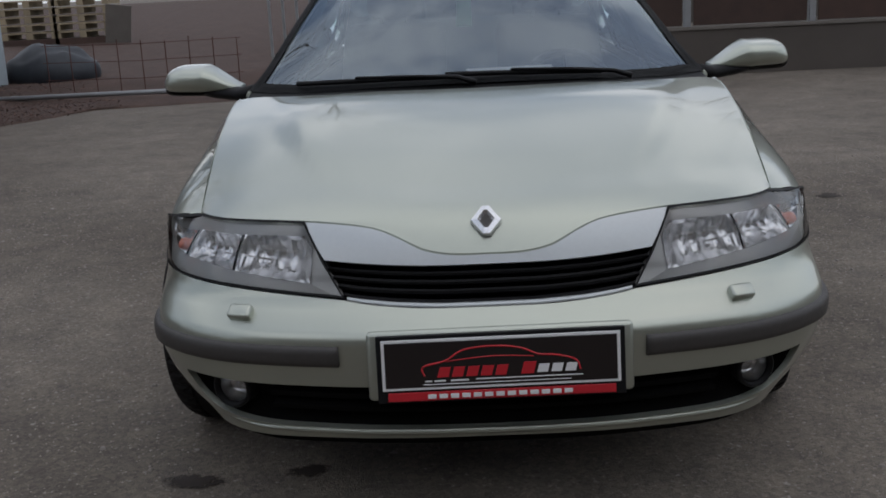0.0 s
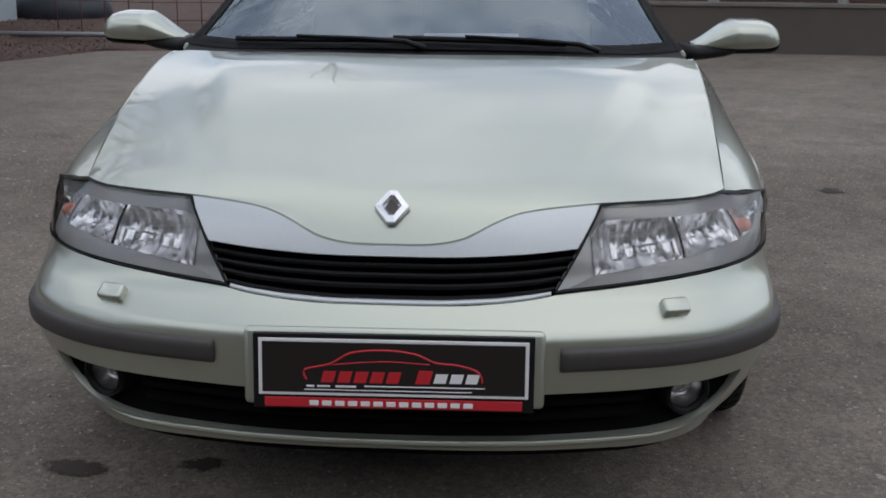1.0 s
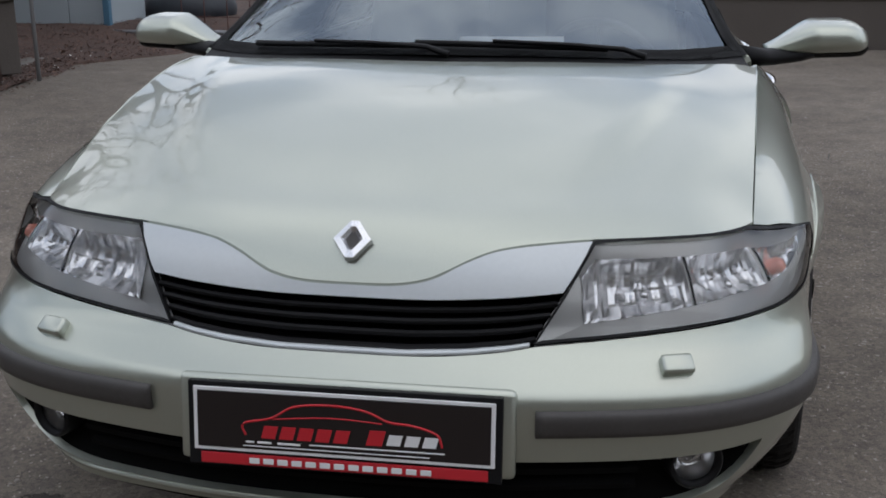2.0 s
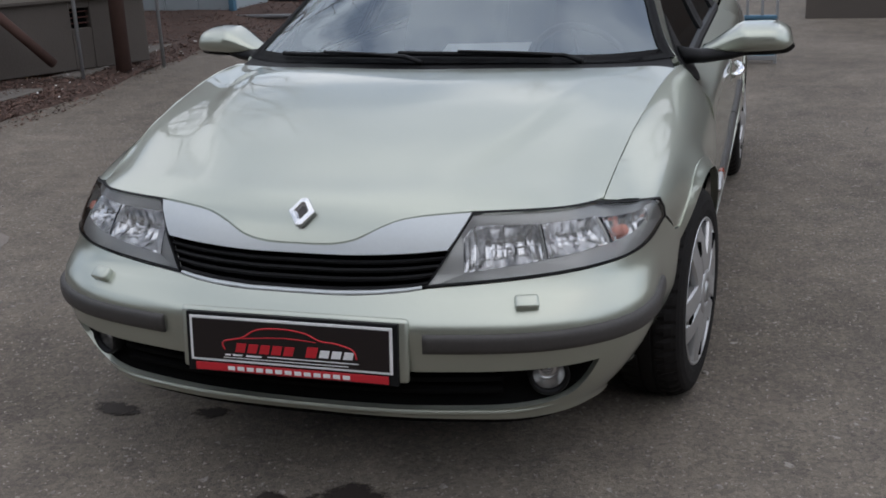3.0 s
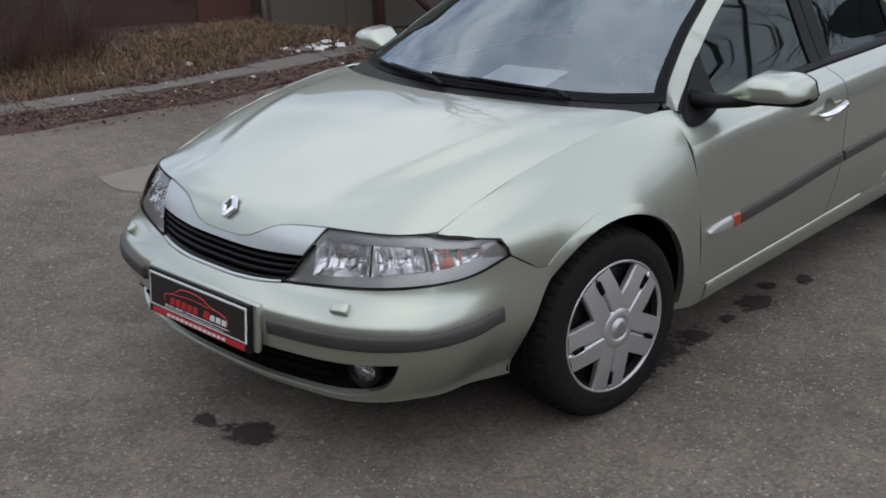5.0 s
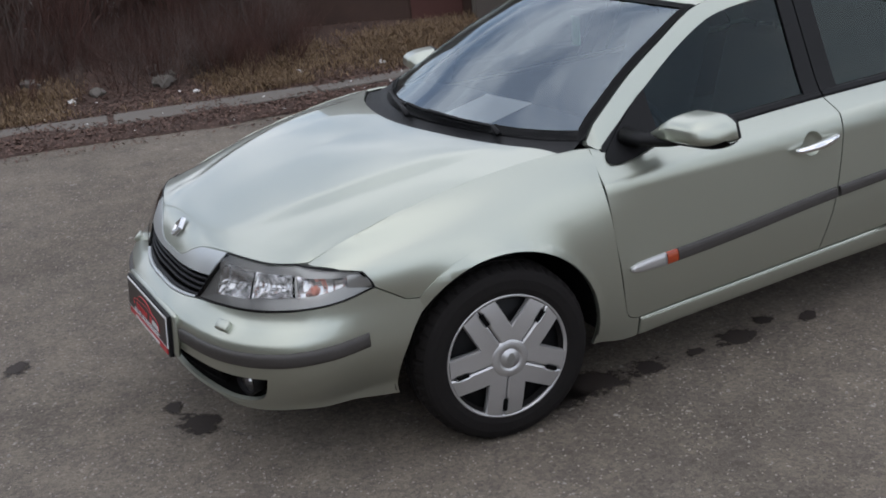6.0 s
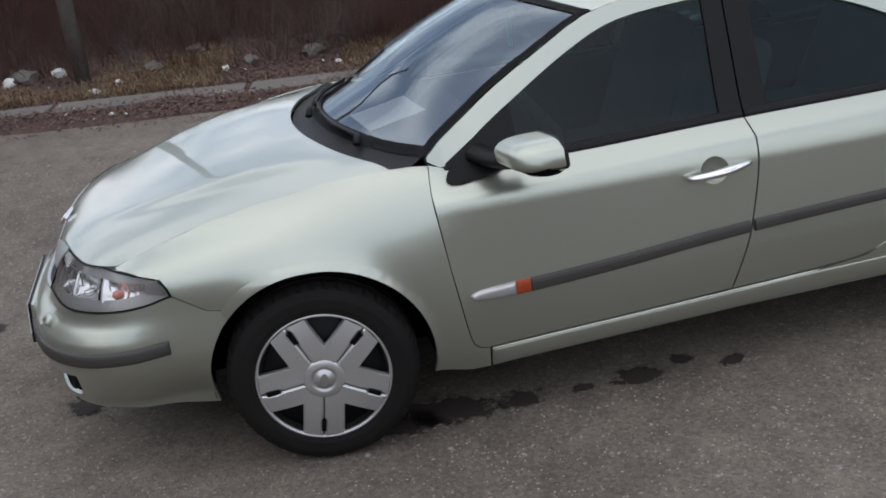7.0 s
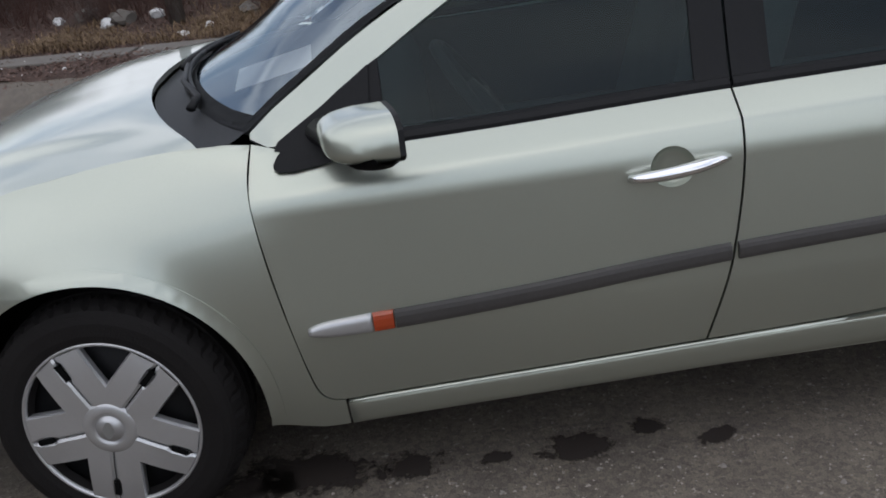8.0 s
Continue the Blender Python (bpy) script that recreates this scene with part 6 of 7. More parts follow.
# ---- oil and water stains ----
def stain_material():
    m = bpy.data.materials.new("damp_oil_stain")
    m.use_nodes = True
    n, l = m.node_tree.nodes, m.node_tree.links
    p = n["Principled BSDF"]
    p.inputs["Base Color"].default_value, p.inputs["Roughness"].default_value = (0.030, 0.022, 0.018, 1), 0.8
    tc = n.new("ShaderNodeTexCoord")
    ln = n.new("ShaderNodeVectorMath")
    ln.operation = "LENGTH"
    l.new(tc.outputs["Object"], ln.inputs[0])
    nz = n.new("ShaderNodeTexNoise")
    nz.inputs["Scale"].default_value, nz.inputs["Detail"].default_value, nz.inputs["Roughness"].default_value = 3.2, 7, 0.75
    geo = n.new("ShaderNodeNewGeometry")
    l.new(geo.outputs["Position"], nz.inputs["Vector"])
    nz.inputs["Scale"].default_value = 16
    ad = n.new("ShaderNodeMath")
    ad.operation = "MULTIPLY_ADD"
    ad.inputs[1].default_value, ad.inputs[2].default_value = 2.2, -1.1
    l.new(nz.outputs[0], ad.inputs[0])
    su = n.new("ShaderNodeMath")
    su.operation = "ADD"
    l.new(ad.outputs[0], su.inputs[0])
    l.new(ln.outputs["Value"], su.inputs[1])
    rp = n.new("ShaderNodeValToRGB")
    rp.color_ramp.elements[0].position, rp.color_ramp.elements[1].position = 0.55, 0.78
    rp.color_ramp.elements[0].color, rp.color_ramp.elements[1].color = (0.86, 0.86, 0.86, 1), (0, 0, 0, 1)
    l.new(su.outputs[0], rp.inputs[0])
    l.new(rp.outputs[0], p.inputs["Alpha"])
    return m


STAIN = stain_material()
for x, y, rx_, ry_, rot in ((0.72, 0.40, 0.11, 0.20, -10), (0.76, 0.27, 0.09, 0.12, 0), (0.75, 0.66, 0.075, 0.10, 10), (0.76, 1.10, 0.080, 0.10, 0), (0.70, 1.29, 0.042, 0.05, 0), (0.79, 1.45, 0.035, 0.06, 30), (0.76, 0.89, 0.035, 0.045, 0),
                            (0.10, -0.87, 0.115, 0.085, 10), (-0.09, -0.92, 0.06, 0.045, 0), (-0.49, -0.50, 0.06, 0.04, 0), (-0.79, -0.54, 0.085, 0.045, 0),
                            (1.95, 2.8, 0.07, 0.08, 0), (-0.88, -1.39, 0.10, 0.06, -20), (-2.1, 0.25, 0.2, 0.07, 30)):
    bm = bmesh.new()
    bm.faces.new([bm.verts.new((math.cos(2 * math.pi * i / 24), math.sin(2 * math.pi * i / 24), 0)) for i in range(24)])
    st = obj("oil_stain", bm, STAIN)
    st.matrix_world = pose(x, y, 0.004, 0, 0, rot) @ Matrix.Diagonal((rx_ * 1.2, ry_ * 1.2, 1, 1))
    tagged(st, "dark damp oil stain on the asphalt", "stain", group="oil stains", kind="structure")
# pale repair patch
bm = bmesh.new()
bm.faces.new([bm.verts.new((x, y, 0.004)) for x, y in follow([(-3.15, 0.35), (-2.75, 0.30), (-2.35, 0.62), (-2.40, 1.0), (-2.8, 1.05), (-3.1, 0.8), (-3.15, 0.35)], 4)[:-1]])
patch = obj("asphalt_patch", bm, material("pale_repair_patch", (0.26, 0.23, 0.20), rough=0.9, var=0.5, scale=5, fine=0.5, second=(0.16, 0.14, 0.122), bump=0.3, bump_scale=150))
tagged(patch, "paler repaired patch of asphalt", "patch", kind="structure")

# ---- concrete path strip ----
path_strip = tagged(empty("path_strip"), "narrow weathered concrete path on the verge", "path", kind="structure")
rnd = random.Random(11)
lengths = [0.0]
for _a, _b in zip(EDGE, EDGE[1:]):
    lengths.append(lengths[-1] + math.dist(_a, _b))


def t_of(dist):
    i = min(int(np.searchsorted(lengths, dist, "right")) - 1, len(EDGE) - 2)
    return (i + (dist - lengths[i]) / (lengths[i + 1] - lengths[i])) / (len(EDGE) - 1)


pos = 1.0
while pos < 20.5:
    ln_ = rnd.uniform(1.5, 2.4) if pos < 13 else rnd.uniform(0.7, 1.3)
    t0, t1 = t_of(pos), t_of(pos + ln_ - (0.012 if rnd.random() < 0.75 else 0.05))
    if pos > 16.0 and rnd.random() < 0.45:
        pos += ln_ * 0.6
        continue
    bm = bmesh.new()
    tilt = rnd.uniform(-0.012, 0.012)
    ring = []
    for t, d in ((t0, 0.44), (t1, 0.44), (t1, 0.77), (t0, 0.77)):
        p, o = edge_at(t)
        w = rnd.uniform(-0.025, 0.025)
        x, y = p[0] + o.x * (d + w), p[1] + o.y * (d + w)
        ring.append(Vector((x, y, 0.060 + (tilt if d > 0.6 else -tilt))))
    top = [bm.verts.new(p) for p in ring]
    low = [bm.verts.new(p - Vector((0, 0, 0.09))) for p in ring]
    bm.faces.new(top)
    bm.faces.new(low[::-1])
    for i in range(4):
        j = (i + 1) % 4
        bm.faces.new((top[j], top[i], low[i], low[j]))
    bmesh.ops.recalc_face_normals(bm, faces=bm.faces[:])
    bmesh.ops.bevel(bm, geom=[e for e in bm.edges], offset=0.008, segments=1, affect="EDGES")
    part("path_slab", bm, CONCRETE, path_strip, smooth=False)
    pos += ln_


# ---- bare shrubs and trees ----
def twig_mesh(seed, stems, height, spread, depth, r0, sides=4, curl=0.25):
    rnd = random.Random(seed)
    V, F = [], []

    def stick(p, q, ra, rb):
        d = (q - p)
        if d.length < 1e-5:
            return
        d.normalize()
        a = d.cross(Vector((0.3, 0.2, 0.9))).normalized()
        b = d.cross(a)
        k = len(V)
        n_ = sides if ra > 0.006 else 3
        for c, r in ((p, ra), (q, rb)):
            for i in range(n_):
                w = 2 * math.pi * i / n_
                V.append(tuple(c + (a * math.cos(w) + b * math.sin(w)) * r))
        for i in range(n_):
            j = (i + 1) % n_
            F.append((k + i, k + j, k + n_ + j, k + n_ + i))

    def grow(p, d, length, r, level):
        steps = 4 if level < 2 else 3
        for s in range(steps):
            d = (d + Vector((rnd.uniform(-curl, curl), rnd.uniform(-curl, curl), rnd.uniform(-0.05, 0.22)))).normalized()
            q = p + d * (length / steps)
            r2 = r * 0.84
            stick(p, q, r, r2)
            if level < depth:
                for _ in range(rnd.choice((1, 1, 2)) if s else 1):
                    w = Vector((rnd.uniform(-1, 1), rnd.uniform(-1, 1), rnd.uniform(-0.1, 0.8))).normalized()
                    grow(q, (d * 0.75 + w * 0.75).normalized(), length * rnd.uniform(0.42, 0.66), r2 * 0.6, level + 1)
            p, r = q, r2
    for _ in range(stems):
        a = rnd.uniform(0, 6.28)
        base = Vector((math.cos(a), math.sin(a), 0)) * rnd.uniform(0, spread * 0.25)
        grow(base - Vector((0, 0, 0.06)), (Vector((math.cos(a) * spread * 0.4, math.sin(a) * spread * 0.4, 1))).normalized(), height * rnd.uniform(0.5, 0.72), r0 * rnd.uniform(0.6, 1), 0)
    me = bpy.data.meshes.new("twigs")
    me.from_pydata(V, [], F)
    return me


SHRUBS = [twig_mesh(20 + k, 9, 2.3, 1.0, 3, 0.016) for k in range(4)]
BRUSH = [twig_mesh(40 + k, 16, 1.1, 1.3, 2, 0.008) for k in range(3)]
for k, me in enumerate(SHRUBS + BRUSH):
    me.materials.append((BARK_PALE, BARK_RED, BARK, BARK_RED, BARK_RED, BARK_PALE, BARK)[k])


def stand(me, name, t, d, size, rot, label, category, group):
    p, o = edge_at(t)
    d, size = d * 0.70, size * 0.72
    x, y = p[0] + o.x * d, p[1] + o.y * d
    ob = new(name, me)
    ob.matrix_world = pose(x, y, verge_z(x, y, d) - 0.02, 0, 0, rot) @ Matrix.Scale(size, 4)
    return tagged(ob, label, category, group=group)


rnd = random.Random(5)
for k in range(58):
    t = 0.12 + 0.30 * (k + rnd.uniform(0, 0.9)) / 58
    stand(SHRUBS[k % 4], "bare_shrub", t, rnd.uniform(3.2, 6.4), rnd.uniform(0.7, 1.25), rnd.uniform(0, 360), "leafless brown shrub with many thin stems", "shrub", "bare shrubs")
for k in range(230):
    t = 0.10 + 0.335 * (k + rnd.uniform(0, 0.9)) / 230
    stand(BRUSH[k % 3], "low_brush", t, rnd.uniform(2.15, 6.2), rnd.uniform(0.40, 0.95), rnd.uniform(0, 360), "low tangle of dry reddish brushwood", "brush", "low brush")

# thicket beyond, too dense to count
V, F = [], []
rnd = random.Random(8)
for k in range(150):
    src = SHRUBS[k % 4]
    t, d = rnd.uniform(0.0, 0.42), rnd.uniform(5.2, 11)
    if 0.22 < t < 0.33 and d < 7.5:
        continue
    p, o = edge_at(t)
    x, y = p[0] + o.x * d, p[1] + o.y * d
    m = pose(x, y, verge_z(x, y, d), 0, 0, rnd.uniform(0, 360)) @ Matrix.Scale(rnd.uniform(0.45, 0.75), 4)
    if k % 3:
        src = BRUSH[k % 3]
    kk = len(V)
    V += [tuple(m @ v.co) for v in src.vertices]
    F += [tuple(kk + i for i in q.vertices) for q in src.polygons]
me = bpy.data.meshes.new("thicket")
me.from_pydata(V, [], F)
me.materials.append(BARK)
thicket = tagged(new("thicket", me), "dense dark brown leafless thicket", "thicket", kind="stuff")

TREES = [twig_mesh(60 + k, 1, 9.0, 0.3, 4, 0.14, 6, 0.18) for k in range(2)]
for me in TREES:
    me.materials.append(BARK)
for k, (x, y, size) in enumerate(((-8.2, 8.6, 1.25), (-6.6, 11.6, 1.3), (7.5, 17.0, 1.3), (15.5, 15.0, 1.2), (-2.5, 16.0, 1.3))):
    ob = new("bare_tree", TREES[k % 2])
    ob.matrix_world = pose(x, y, -0.05 + (0.25 if x < -5 else 0), 0, 0, 70 * k) @ Matrix.Scale(size, 4)
    tagged(ob, "tall leafless tree with dark trunk and fine branches", "tree", group="bare trees")


# ---- rubbish and stones on the bank ----
def lump(name, t, d, r, mat, label, category, seed, flat=0.6, group=""):
    """A crumpled lump by its place along the edge (t from 0 to 1) and into the verge, or by x and y."""
    rnd_ = random.Random(seed)
    b = bmesh.new()
    bmesh.ops.create_icosphere(b, subdivisions=2, radius=r)
    for v in b.verts:
        v.co *= 1 + 0.35 * noise.noise(v.co * (1.3 / r) + Vector((seed, 0, 0))) + 0.45 * noise.noise(v.co * (3.1 / r) + Vector((0, seed, 0)))
        v.co.z *= flat
    bmesh.ops.triangulate(b, faces=b.faces[:])
    ob = obj(name, b, mat, smooth=False)
    if t > 1 or t < 0:
        x, y = t, d
        d = min(math.dist((x, y), edge_at(k / 200)[0]) for k in range(201))
    else:
        p, o = edge_at(t)
        d = d * 0.70
        x, y = p[0] + o.x * d, p[1] + o.y * d
    ob.location = (x, y, verge_z(x, y, d) + r * flat * 0.45)
    ob.rotation_euler = (0, 0, rnd_.uniform(0, 6))
    return tagged(ob, label, category, group=group)


for k, (t, d, r) in enumerate(((0.205, 2.2, 0.075), (0.252, 1.8, 0.05), (0.165, 2.3, 0.05), (0.30, 2.0, 0.035), (0.36, 1.7, 0.03), (0.42, 1.8, 0.035), (0.47, 1.7, 0.035), (0.26, 0.35, 0.02), (0.215, 0.3, 0.02), (-7.36, -2.76, 0.06), (-7.0, -1.72, 0.075), (-6.27, -1.35, 0.05))):
    lump("plastic_bag", t, d, r, LITTER, "crumpled white plastic litter on the verge", "litter", k, 0.7, "white litter")
for k, (t, d, r) in enumerate(((0.19, 2.6, 0.10), (0.28, 2.7, 0.085), (0.345, 2.7, 0.09), (0.35, 2.5, 0.06), (0.13, 2.6, 0.1), (-6.98, -2.05, 0.13), (-6.56, -0.81, 0.10), (-6.33, 0.09, 0.07), (-6.22, 0.67, 0.11))):
    lump("concrete_lump", t, d, r, CONCRETE, "broken lump of grey concrete on the bank", "rubble", 30 + k, 0.7, "rubble")
rnd = random.Random(77)
for k in range(30):
    lump("rubble_piece", rnd.gauss(0.551, 0.010), rnd.gauss(1.42, 0.13), rnd.uniform(0.022, 0.06), LITTER if k % 3 else CONCRETE, "pale broken plaster in a small heap", "rubble", 60 + k, 0.4, "plaster heap")


# ---- house beyond the verge ----
HA, HB = Vector((-6.3, 4.0, 0.2)), Vector((-4.97, 6.43, 0.2))
hdir = (HB - HA).normalized()
hout = Vector((hdir.y, -hdir.x, 0))
HM = Matrix((hdir, -hout, Vector((0, 0, 1)))).transposed().to_4x4()
HM.translation = HA
HM = HM @ Matrix.Scale(0.66, 4)
house = tagged(empty("house"), "beige plastered house with a grey plinth", "house")
HL = (HB - HA).length / 0.66


def house_box(name, x0, x1, y0, y1, z0, z1, mat, label="", bevel=0.01, parent=None):
    b = bmesh.new()
    box(b, (x0 + x1) / 2, (y0 + y1) / 2, (z0 + z1) / 2, x1 - x0, y1 - y0, z1 - z0, bevel, m=HM)
    return part(name, b, mat, parent or house, label, smooth=False)


# plinth with two cellar vents left open
house_box("plinth", 0.0, 1.15, 0.04, 0.5, -0.2, 0.80, PLINTH, "weathered plinth")
house_box("plinth", 1.55, 3.03, 0.04, 0.5, -0.2, 0.80, PLINTH)
house_box("plinth", 3.33, HL, 0.04, 0.5, -0.2, 0.80, PLINTH)
for a, b in ((1.15, 1.55), (3.03, 3.33)):
    house_box("plinth", a, b, 0.04, 0.5, -0.2, 0.38, PLINTH)
    house_box("plinth", a, b, 0.04, 0.5, 0.66, 0.80, PLINTH)
    # near-black backing paints the shade inside the vent
    vent = house_box("cellar_vent", a, b, 0.16, 0.2, 0.38, 0.66, SHADE_BLACK, "dark cellar vent")
    for k in range(3):
        house_box("vent_bar", a, b, 0.10, 0.12, 0.44 + 0.08 * k, 0.455 + 0.08 * k, RUST, parent=vent, bevel=0.002)
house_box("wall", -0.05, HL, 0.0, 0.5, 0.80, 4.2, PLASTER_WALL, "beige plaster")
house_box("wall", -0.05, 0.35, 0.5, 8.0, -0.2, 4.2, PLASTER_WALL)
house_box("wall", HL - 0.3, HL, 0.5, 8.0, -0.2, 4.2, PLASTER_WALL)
house_box("roof", -0.5, HL + 0.5, -0.4, 8.4, 4.2, 4.5, ROOF_DARK)
for a in (1.75, 3.6):
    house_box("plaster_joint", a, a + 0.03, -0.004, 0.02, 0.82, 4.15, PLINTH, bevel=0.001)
house_box("drip_edge", -0.08, HL + 0.02, -0.03, 0.02, 0.77, 0.81, PLINTH, "dark drip edge", 0.004)
# recessed wing
wing = tagged(empty("house_wing"), "beige set-back wing with a dark plinth and rusty cellar door", "house wing")
house_box("wing_plinth", -3.2, -0.05, 0.80, 1.3, -0.2, 0.85, WOOD_DARK, parent=wing)
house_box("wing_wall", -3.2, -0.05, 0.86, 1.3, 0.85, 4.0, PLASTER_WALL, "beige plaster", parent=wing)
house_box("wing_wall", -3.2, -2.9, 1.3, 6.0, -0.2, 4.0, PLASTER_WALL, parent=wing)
house_box("cellar_door", -1.05, -0.2, 0.74, 0.80, -0.1, 0.58, RUST, "rust-red steel door", parent=wing)
house_box("green_cabinet", -1.75, -1.3, 0.66, 0.86, 0.87, 1.36, GREEN_BOX, "dark green wall cabinet", 0.02, parent=wing)
win = house_box("window", -0.85, -0.35, 0.80, 0.87, 1.35, 2.3, WHITE_WALL, "white framed window", parent=wing)
for a, b in ((-0.80, -0.62), (-0.58, -0.40)):
    house_box("pane", a, b, 0.785, 0.80, 1.42, 2.25, ROOF_DARK, parent=win, bevel=0.002)
house_box("sill", -0.9, -0.3, 0.74, 0.87, 1.29, 1.34, WHITE_WALL, parent=win)
pipe_bm = bmesh.new()
tube(pipe_bm, [HM @ Vector((-2.1, 0.80, z)) for z in (0.85, 1.4, 2.2, 3.6)], 0.035, 10)
part("downpipe", pipe_bm, RUST, wing, "rust-brown downpipe")


def pole(name, x, y, h, r, mat, label, category, lean=0.0):
    b = bmesh.new()
    tube(b, [(0, 0, -0.1), (lean * 0.5, 0, h * 0.5), (lean, 0, h)], [r, r * 0.92, r * 0.8], 10)
    ob = obj(name, b, mat)
    ob.location = (x, y, 0.15)
    return tagged(ob, label, category)


def on_house(a, out, z=0.0):
    return HM @ Vector((a, -out, z))


for a, out, r in ((1.55, 0.5, 0.065), (3.5, 0.45, 0.075)):
    q = on_house(a, out)
    pole("timber_post", q.x, q.y, 3.4, r, BARK, "thick dark timber post by the house", "post")
q0, q1 = on_house(1.65, 0.5, 0.85), on_house(2.45, 0.5, 0.0)
b = bmesh.new()
tube(b, [q0, q1], 0.045, 8)
ob = tagged(obj("leaning_beam", b, BARK), "dark beam leaning against a post", "beam")
for a in (2.75, 4.0):
    q = on_house(a, 0.7)
    pole("thin_post", q.x, q.y, 2.2, 0.018, STEEL, "thin pale steel fence post", "post")

# ---- fence of boards and rusty sheets behind the shrubs ----
fence = tagged(empty("board_fence"), "low fence of rust-red sheets and dark boards", "fence", kind="structure")
rnd = random.Random(21)
pos = 6.5
while pos < 10.6:
    t = t_of(pos)
    p, o = edge_at(t)
    rusty = not 8.3 < pos < 8.9
    d = 3.3 if rusty else 4.9
    x, y = p[0] + o.x * d, p[1] + o.y * d
    w = rnd.uniform(0.21, 0.26) if rusty else rnd.uniform(0.10, 0.13)
    h = 0.56 + rnd.uniform(0, 0.03) if rusty else rnd.uniform(0.55, 0.7)
    bm = bmesh.new()
    mm = Matrix.Translation((x, y, verge_z(x, y, d) - 0.03)) @ pose(0, 0, 0, rnd.uniform(-2, 2), rnd.uniform(-1.5, 1.5), math.degrees(math.atan2(o.y, o.x)) + 90)
    box(bm, 0, 0, h / 2, w, 0.024, h, 0.004, m=mm)
    part("board", bm, RUST if rusty else WOOD_DARK, fence, smooth=False)
    pos += w + 0.012

# lamp post, distant white house, conifers
b = bmesh.new()
tube(b, [(0, 0, -0.1), (0, 0, 3), (0, 0, 7)], [0.11, 0.10, 0.08], 10)
box(b, 0.11, 0, 1.2, 0.05, 0.12, 0.16, 0.01)
lp = obj("utility_pole", b, material("grey_pole_wood", (0.16, 0.145, 0.13), rough=0.9, var=0.3))
p, o = edge_at(0.235)
lp.location = (p[0] + o.x * 1.5, p[1] + o.y * 1.5, 0.15)
lp.scale = (0.7, 0.7, 0.7)
tagged(lp, "grey wooden utility pole among the shrubs", "pole")
fh = tagged(empty("far_house"), "low white outbuilding with a dark roof", "house")
FM = Matrix.Translation((-11.4, 1.0, 0.0)) @ pose(0, 0, 0, 0, 0, 84) @ Matrix.Scale(0.62, 4)
for nm, dims, mt in (("wall", (0, 0, 0.55, 2.9, 2.6, 1.2), WHITE_WALL), ("roof", (0, 0, 1.33, 3.1, 2.7, 0.4), ROOF_DARK), ("chimney", (0.8, 0, 1.8, 0.4, 0.4, 0.7), WHITE_WALL)):
    b = bmesh.new()
    box(b, *dims, 0.02, m=FM)
    part(nm, b, mt, fh, smooth=False)
for k in range(3):
    b = bmesh.new()
    box(b, -1.0 + 1.0 * k, -1.32, 0.75, 0.35, 0.06, 0.3, 0.01, m=FM)
    part("window", b, ROOF_DARK, fh, smooth=False)


def conifer(x, y, h, seed):
    rnd_ = random.Random(seed)
    V, F = [], []
    for i in range(900):
        f = rnd_.random() ** 0.7
        z = h * (0.06 + 0.94 * f)
        r = 0.32 * h * (1 - f) * rnd_.uniform(0.3, 1.0) + 0.02
        a = rnd_.uniform(0, 6.28)
        c = Vector((math.cos(a) * r, math.sin(a) * r, z))
        d = Vector((math.cos(a), math.sin(a), -0.35)).normalized() * rnd_.uniform(0.1, 0.26)
        s = Vector((-math.sin(a), math.cos(a), 0)) * rnd_.uniform(0.02, 0.05)
        kk = len(V)
        V += [tuple(c - s), tuple(c + d), tuple(c + s)]
        F.append((kk, kk + 1, kk + 2))
    tree = tagged(empty("conifer", (x, y, 0.25)), "small dark green conifer", "tree", group="conifers")
    me_ = bpy.data.meshes.new("crown")
    me_.from_pydata(V, [], F)
    me_.materials.append(PINE)
    cr = new("crown", me_)
    cr.parent = tree
    b_ = bmesh.new()
    tube(b_, [(0, 0, -0.3), (0, 0, h * 0.6), (0, 0, h * 0.95)], [0.07, 0.04, 0.01], 7)
    part("trunk", b_, BARK, tree)


conifer(-9.4, -0.2, 1.05, 1)
conifer(-9.5, 0.72, 0.7, 2)
conifer(-9.6, 1.55, 0.85, 3)

# ---- back of the yard: wall, gate, sheds ----
wall = tagged(empty("yard_wall"), "stained concrete wall with dark sheet panels above", "wall", kind="structure")
WX0, WX1, WY = 1.2, 16.0, 10.3


def yard_box(name, x0, x1, y0, y1, z0, z1, mat, parent, label="", bevel=0.006):
    b_ = bmesh.new()
    box(b_, (x0 + x1) / 2, (y0 + y1) / 2, (z0 + z1) / 2, x1 - x0, y1 - y0, z1 - z0, bevel)
    return part(name, b_, mat, parent, label, smooth=False)


yard_box("wall_base", WX0, WX1, WY, WY + 0.25, -0.1, 0.54, PLINTH, wall)
yard_box("wall_cap", WX0 - 0.02, WX1, WY - 0.02, WY + 0.27, 0.54, 0.58, CONCRETE, wall)
x = WX0
k = 0
while x < 9:
    yard_box("sheet_panel", x + 0.06, x + 1.42, WY + 0.10, WY + 0.13, 0.59, 2.1, WOOD_DARK, wall)
    yard_box("wall_post", x + 1.44, x + 1.52, WY + 0.06, WY + 0.16, 0.58, 2.2, STEEL, wall)
    x += 1.5
gate_ob = tagged(empty("yard_gate"), "blue sheet-steel gate with grey upright bars", "gate")
GX0, GX1, GY = -1.75, 0.95, 6.75
yard_box("gate_sheet", GX0, GX1, GY, GY + 0.03, 0.05, 0.38, BLUE_STEEL, gate_ob)
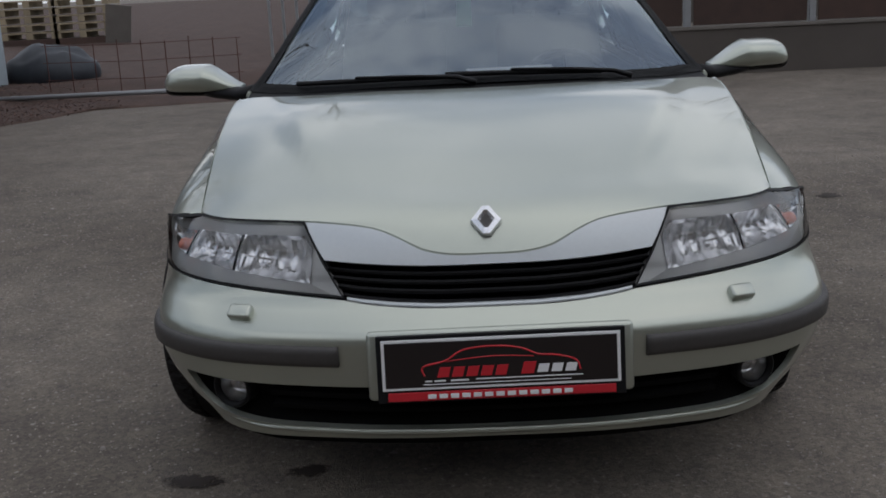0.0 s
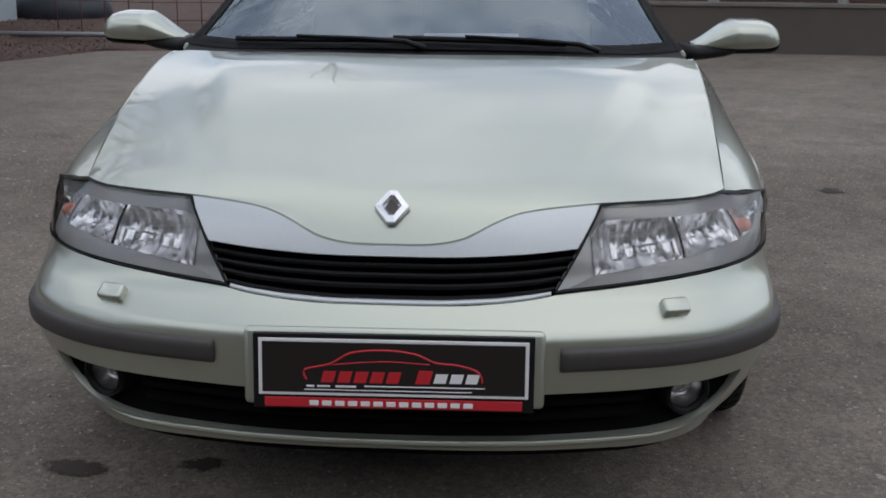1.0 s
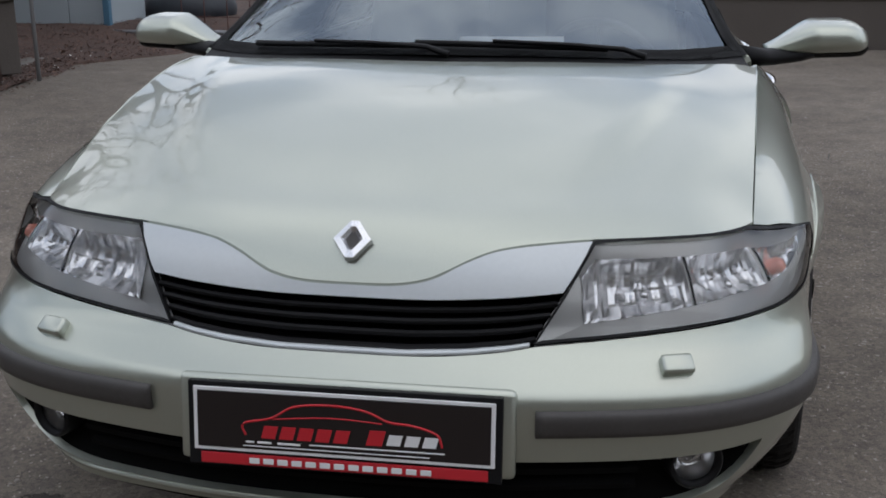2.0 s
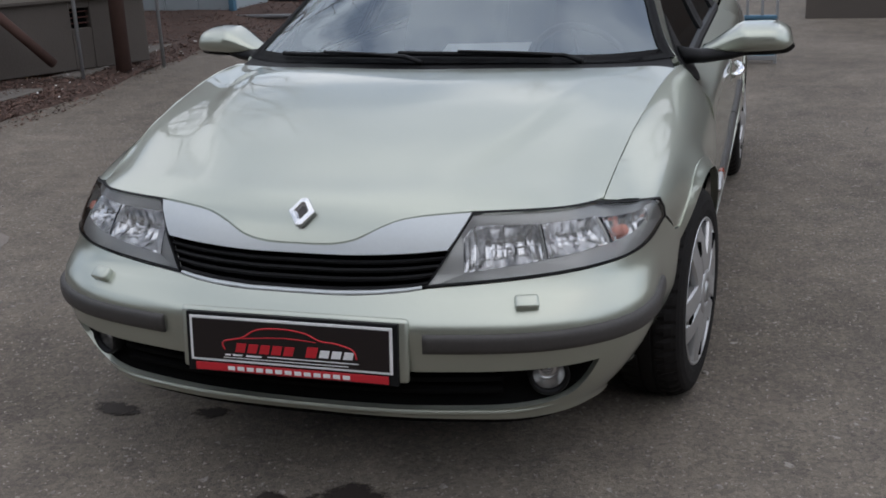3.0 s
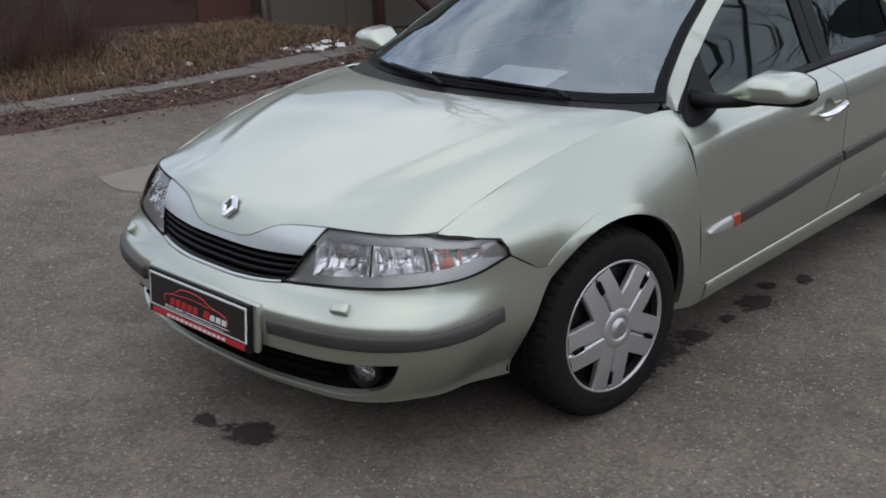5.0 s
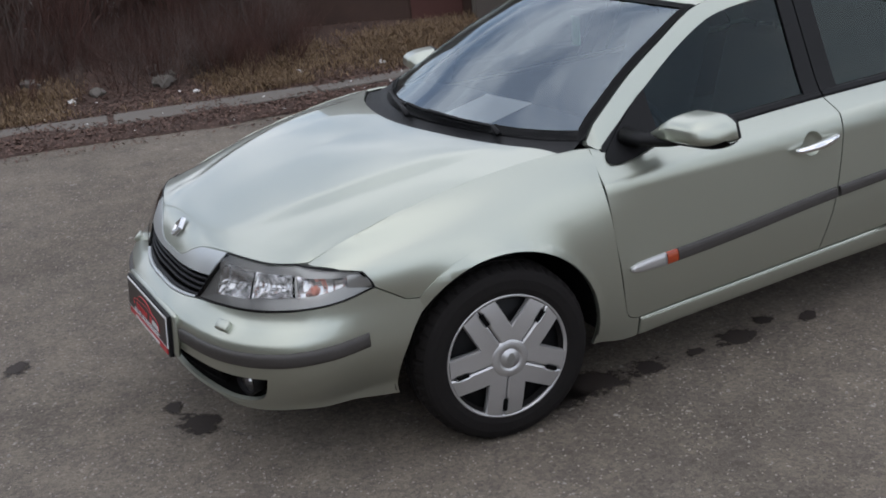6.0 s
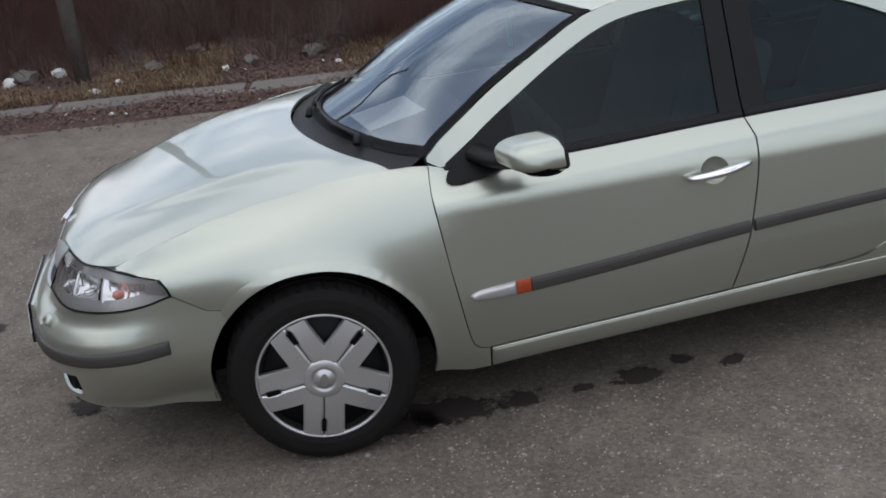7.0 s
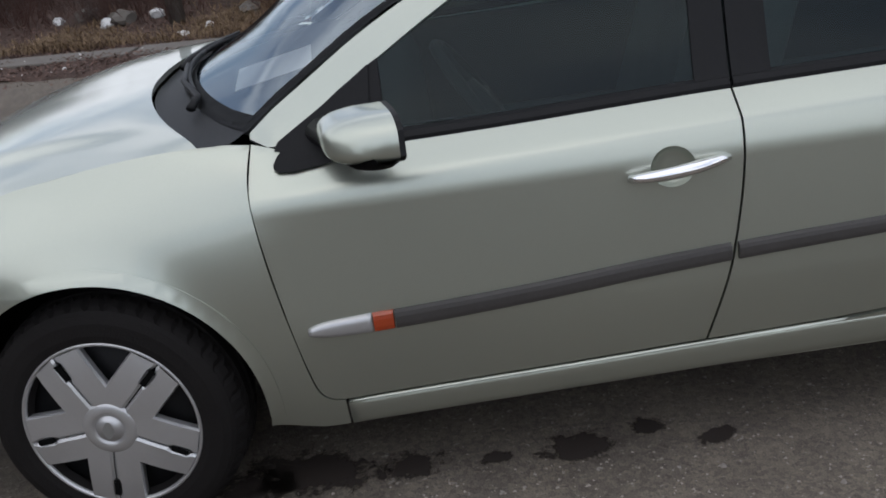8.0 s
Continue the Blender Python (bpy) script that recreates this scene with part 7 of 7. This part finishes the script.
yard_box("gate_rail", GX0, GX1, GY - 0.02, GY + 0.05, 0.38, 0.41, BLUE_STEEL, gate_ob)
yard_box("gate_rail", GX0, GX1, GY - 0.02, GY + 0.05, 0.03, 0.07, STEEL, gate_ob)
yard_box("gate_rail", GX0, GX1, GY - 0.01, GY + 0.04, 1.28, 1.32, STEEL, gate_ob)
n = 22
for i in range(n + 1):
    xx = GX0 + (GX1 - GX0) * i / n
    yard_box("gate_bar", xx - 0.012, xx + 0.012, GY, GY + 0.025, 0.0 if i in (0, n) else 0.41, 1.30, STEEL, gate_ob, bevel=0.003)
# pale blue-grey shed at the back, left of the yard
shed = tagged(empty("sheet_shed"), "pale blue-grey sheet metal shed", "shed")
for k in range(4):
    yard_box("shed_sheet", -8.05 + 0.5 * k, -8.05 + 0.5 * k + 0.485, 10.2, 10.24, 0.1, 2.4, GREY_BLUE, shed)
yard_box("shed_side", -8.05, -8.01, 10.24, 11.3, 0.1, 2.4, GREY_BLUE, shed)
yard_box("shed_post", -6.06, -5.98, 10.12, 10.20, 0.0, 2.5, BLUE_STEEL, shed, "blue corner post")
yard_box("shed_side", -6.10, -6.06, 10.24, 11.3, 0.1, 2.4, GREY_BLUE, shed)
yard_box("shed_roof", -8.15, -5.95, 10.05, 11.4, 2.4, 2.5, ROOF_DARK, shed)

# pallets and a covered heap beyond the wire fence
for k, (x, y) in enumerate(((-8.35, 19.4), (-9.45, 19.4))):
    pal = tagged(empty("pallet_stack"), "stack of pale wooden pallets", "pallets", group="pallet stacks")
    for j in range(5):
        for i in range(3):
            yard_box("pallet_board", x, x + 1.2, y + 0.28 * i, y + 0.28 * i + 0.2, 0.5 + 0.16 * j + 0.11, 0.5 + 0.16 * j + 0.14, WOOD_PALE, pal, bevel=0.003)
        for i in range(3):
            yard_box("pallet_block", x + 0.52 * i, x + 0.52 * i + 0.14, y, y + 0.76, 0.5 + 0.16 * j, 0.5 + 0.16 * j + 0.11, WOOD_PALE, pal, bevel=0.003)
    yard_box("pallet_base", x, x + 1.2, y, y + 0.76, 0.0, 0.5, WOOD_DARK, pal)
b = bmesh.new()
box(b, 0, 0, 0.5, 0.5, 0.03, 1.0, 0.005, m=Matrix.Translation((-7.05, 19.3, 0.15)) @ pose(0, 0, 0, 14, 8, 10))
tagged(obj("leaning_board", b, CONCRETE, smooth=False), "pale grey board leaning in the back yard", "board")
b = bmesh.new()
bmesh.ops.create_icosphere(b, subdivisions=4, radius=1.0)
for v in b.verts:
    v.co = Vector((v.co.x * 0.66, v.co.y * 0.5, max(v.co.z, -0.6) * 0.36 * (1 + 0.3 * noise.noise(v.co * 2.5))))
heap = obj("tarpaulin", b, TARP)
heap.location = (-5.65, 11.8, 0.30)
tagged(heap, "dark wrinkled tarpaulin thrown over a low mound", "tarpaulin")
wire = tagged(empty("wire_fence"), "thin wire fence on steel posts", "fence", kind="structure")
for i in range(9):
    xx = -5.25 + 0.3 * i
    yard_box("fence_post", xx - 0.006, xx + 0.006, 10.6, 10.612, 0.0, 0.75 - 0.02 * (i % 3), RUST, wire, bevel=0.003)
for z in (0.35, 0.62, 0.88):
    b = bmesh.new()
    tube(b, [(-5.3, 10.61, z * 0.8), (-4.1, 10.61, z * 0.8 - 0.02), (-2.8, 10.61, z * 0.8)], 0.004, 5)
    part("fence_wire", b, RUST, wire)
b = bmesh.new()
tube(b, [(-5.9, 9.95, 0.13), (-4.2, 10.15, 0.12), (-2.8, 10.3, 0.11)], 0.03, 8)
tagged(obj("steel_pipe", b, STEEL), "long grey steel pipe lying on the verge", "pipe")

# white enamel sign on the wing
house_box("white_sign", -1.42, -1.15, 0.70, 0.72, 0.40, 0.66, LITTER, "", 0.004, parent=wing)

# plain walls added to close the yard and shape the light on the car
# pale so that the added east wall brightens the doors
PALE_BOUNCE = material("pale_bounce_wall", (0.52, 0.51, 0.48), rough=0.9, var=0.15, scale=0.8, fine=0.1, fine_scale=12)
# south darkens the bumper; north stands for a building mirrored in the side glass
for nm, (x0, x1, y0, y1), h in (("wall_south", (-16.0, 20.0, -13.3, -13.0), 7.2), ("wall_east", (20.0, 20.3, -13.3, 10.0), 3.6), ("wall_north", (1.5, 20.3, 24.0, 24.3), 7.5)):
    b = bmesh.new()
    box(b, (x0 + x1) / 2, (y0 + y1) / 2, h / 2 - 0.1, x1 - x0, y1 - y0, h, 0.02)
    tagged(obj(nm, b, PALE_BOUNCE if nm == "wall_east" else PLINTH, smooth=False), "plain wall added round the yard to shape reflections in the car", "wall", kind="structure")
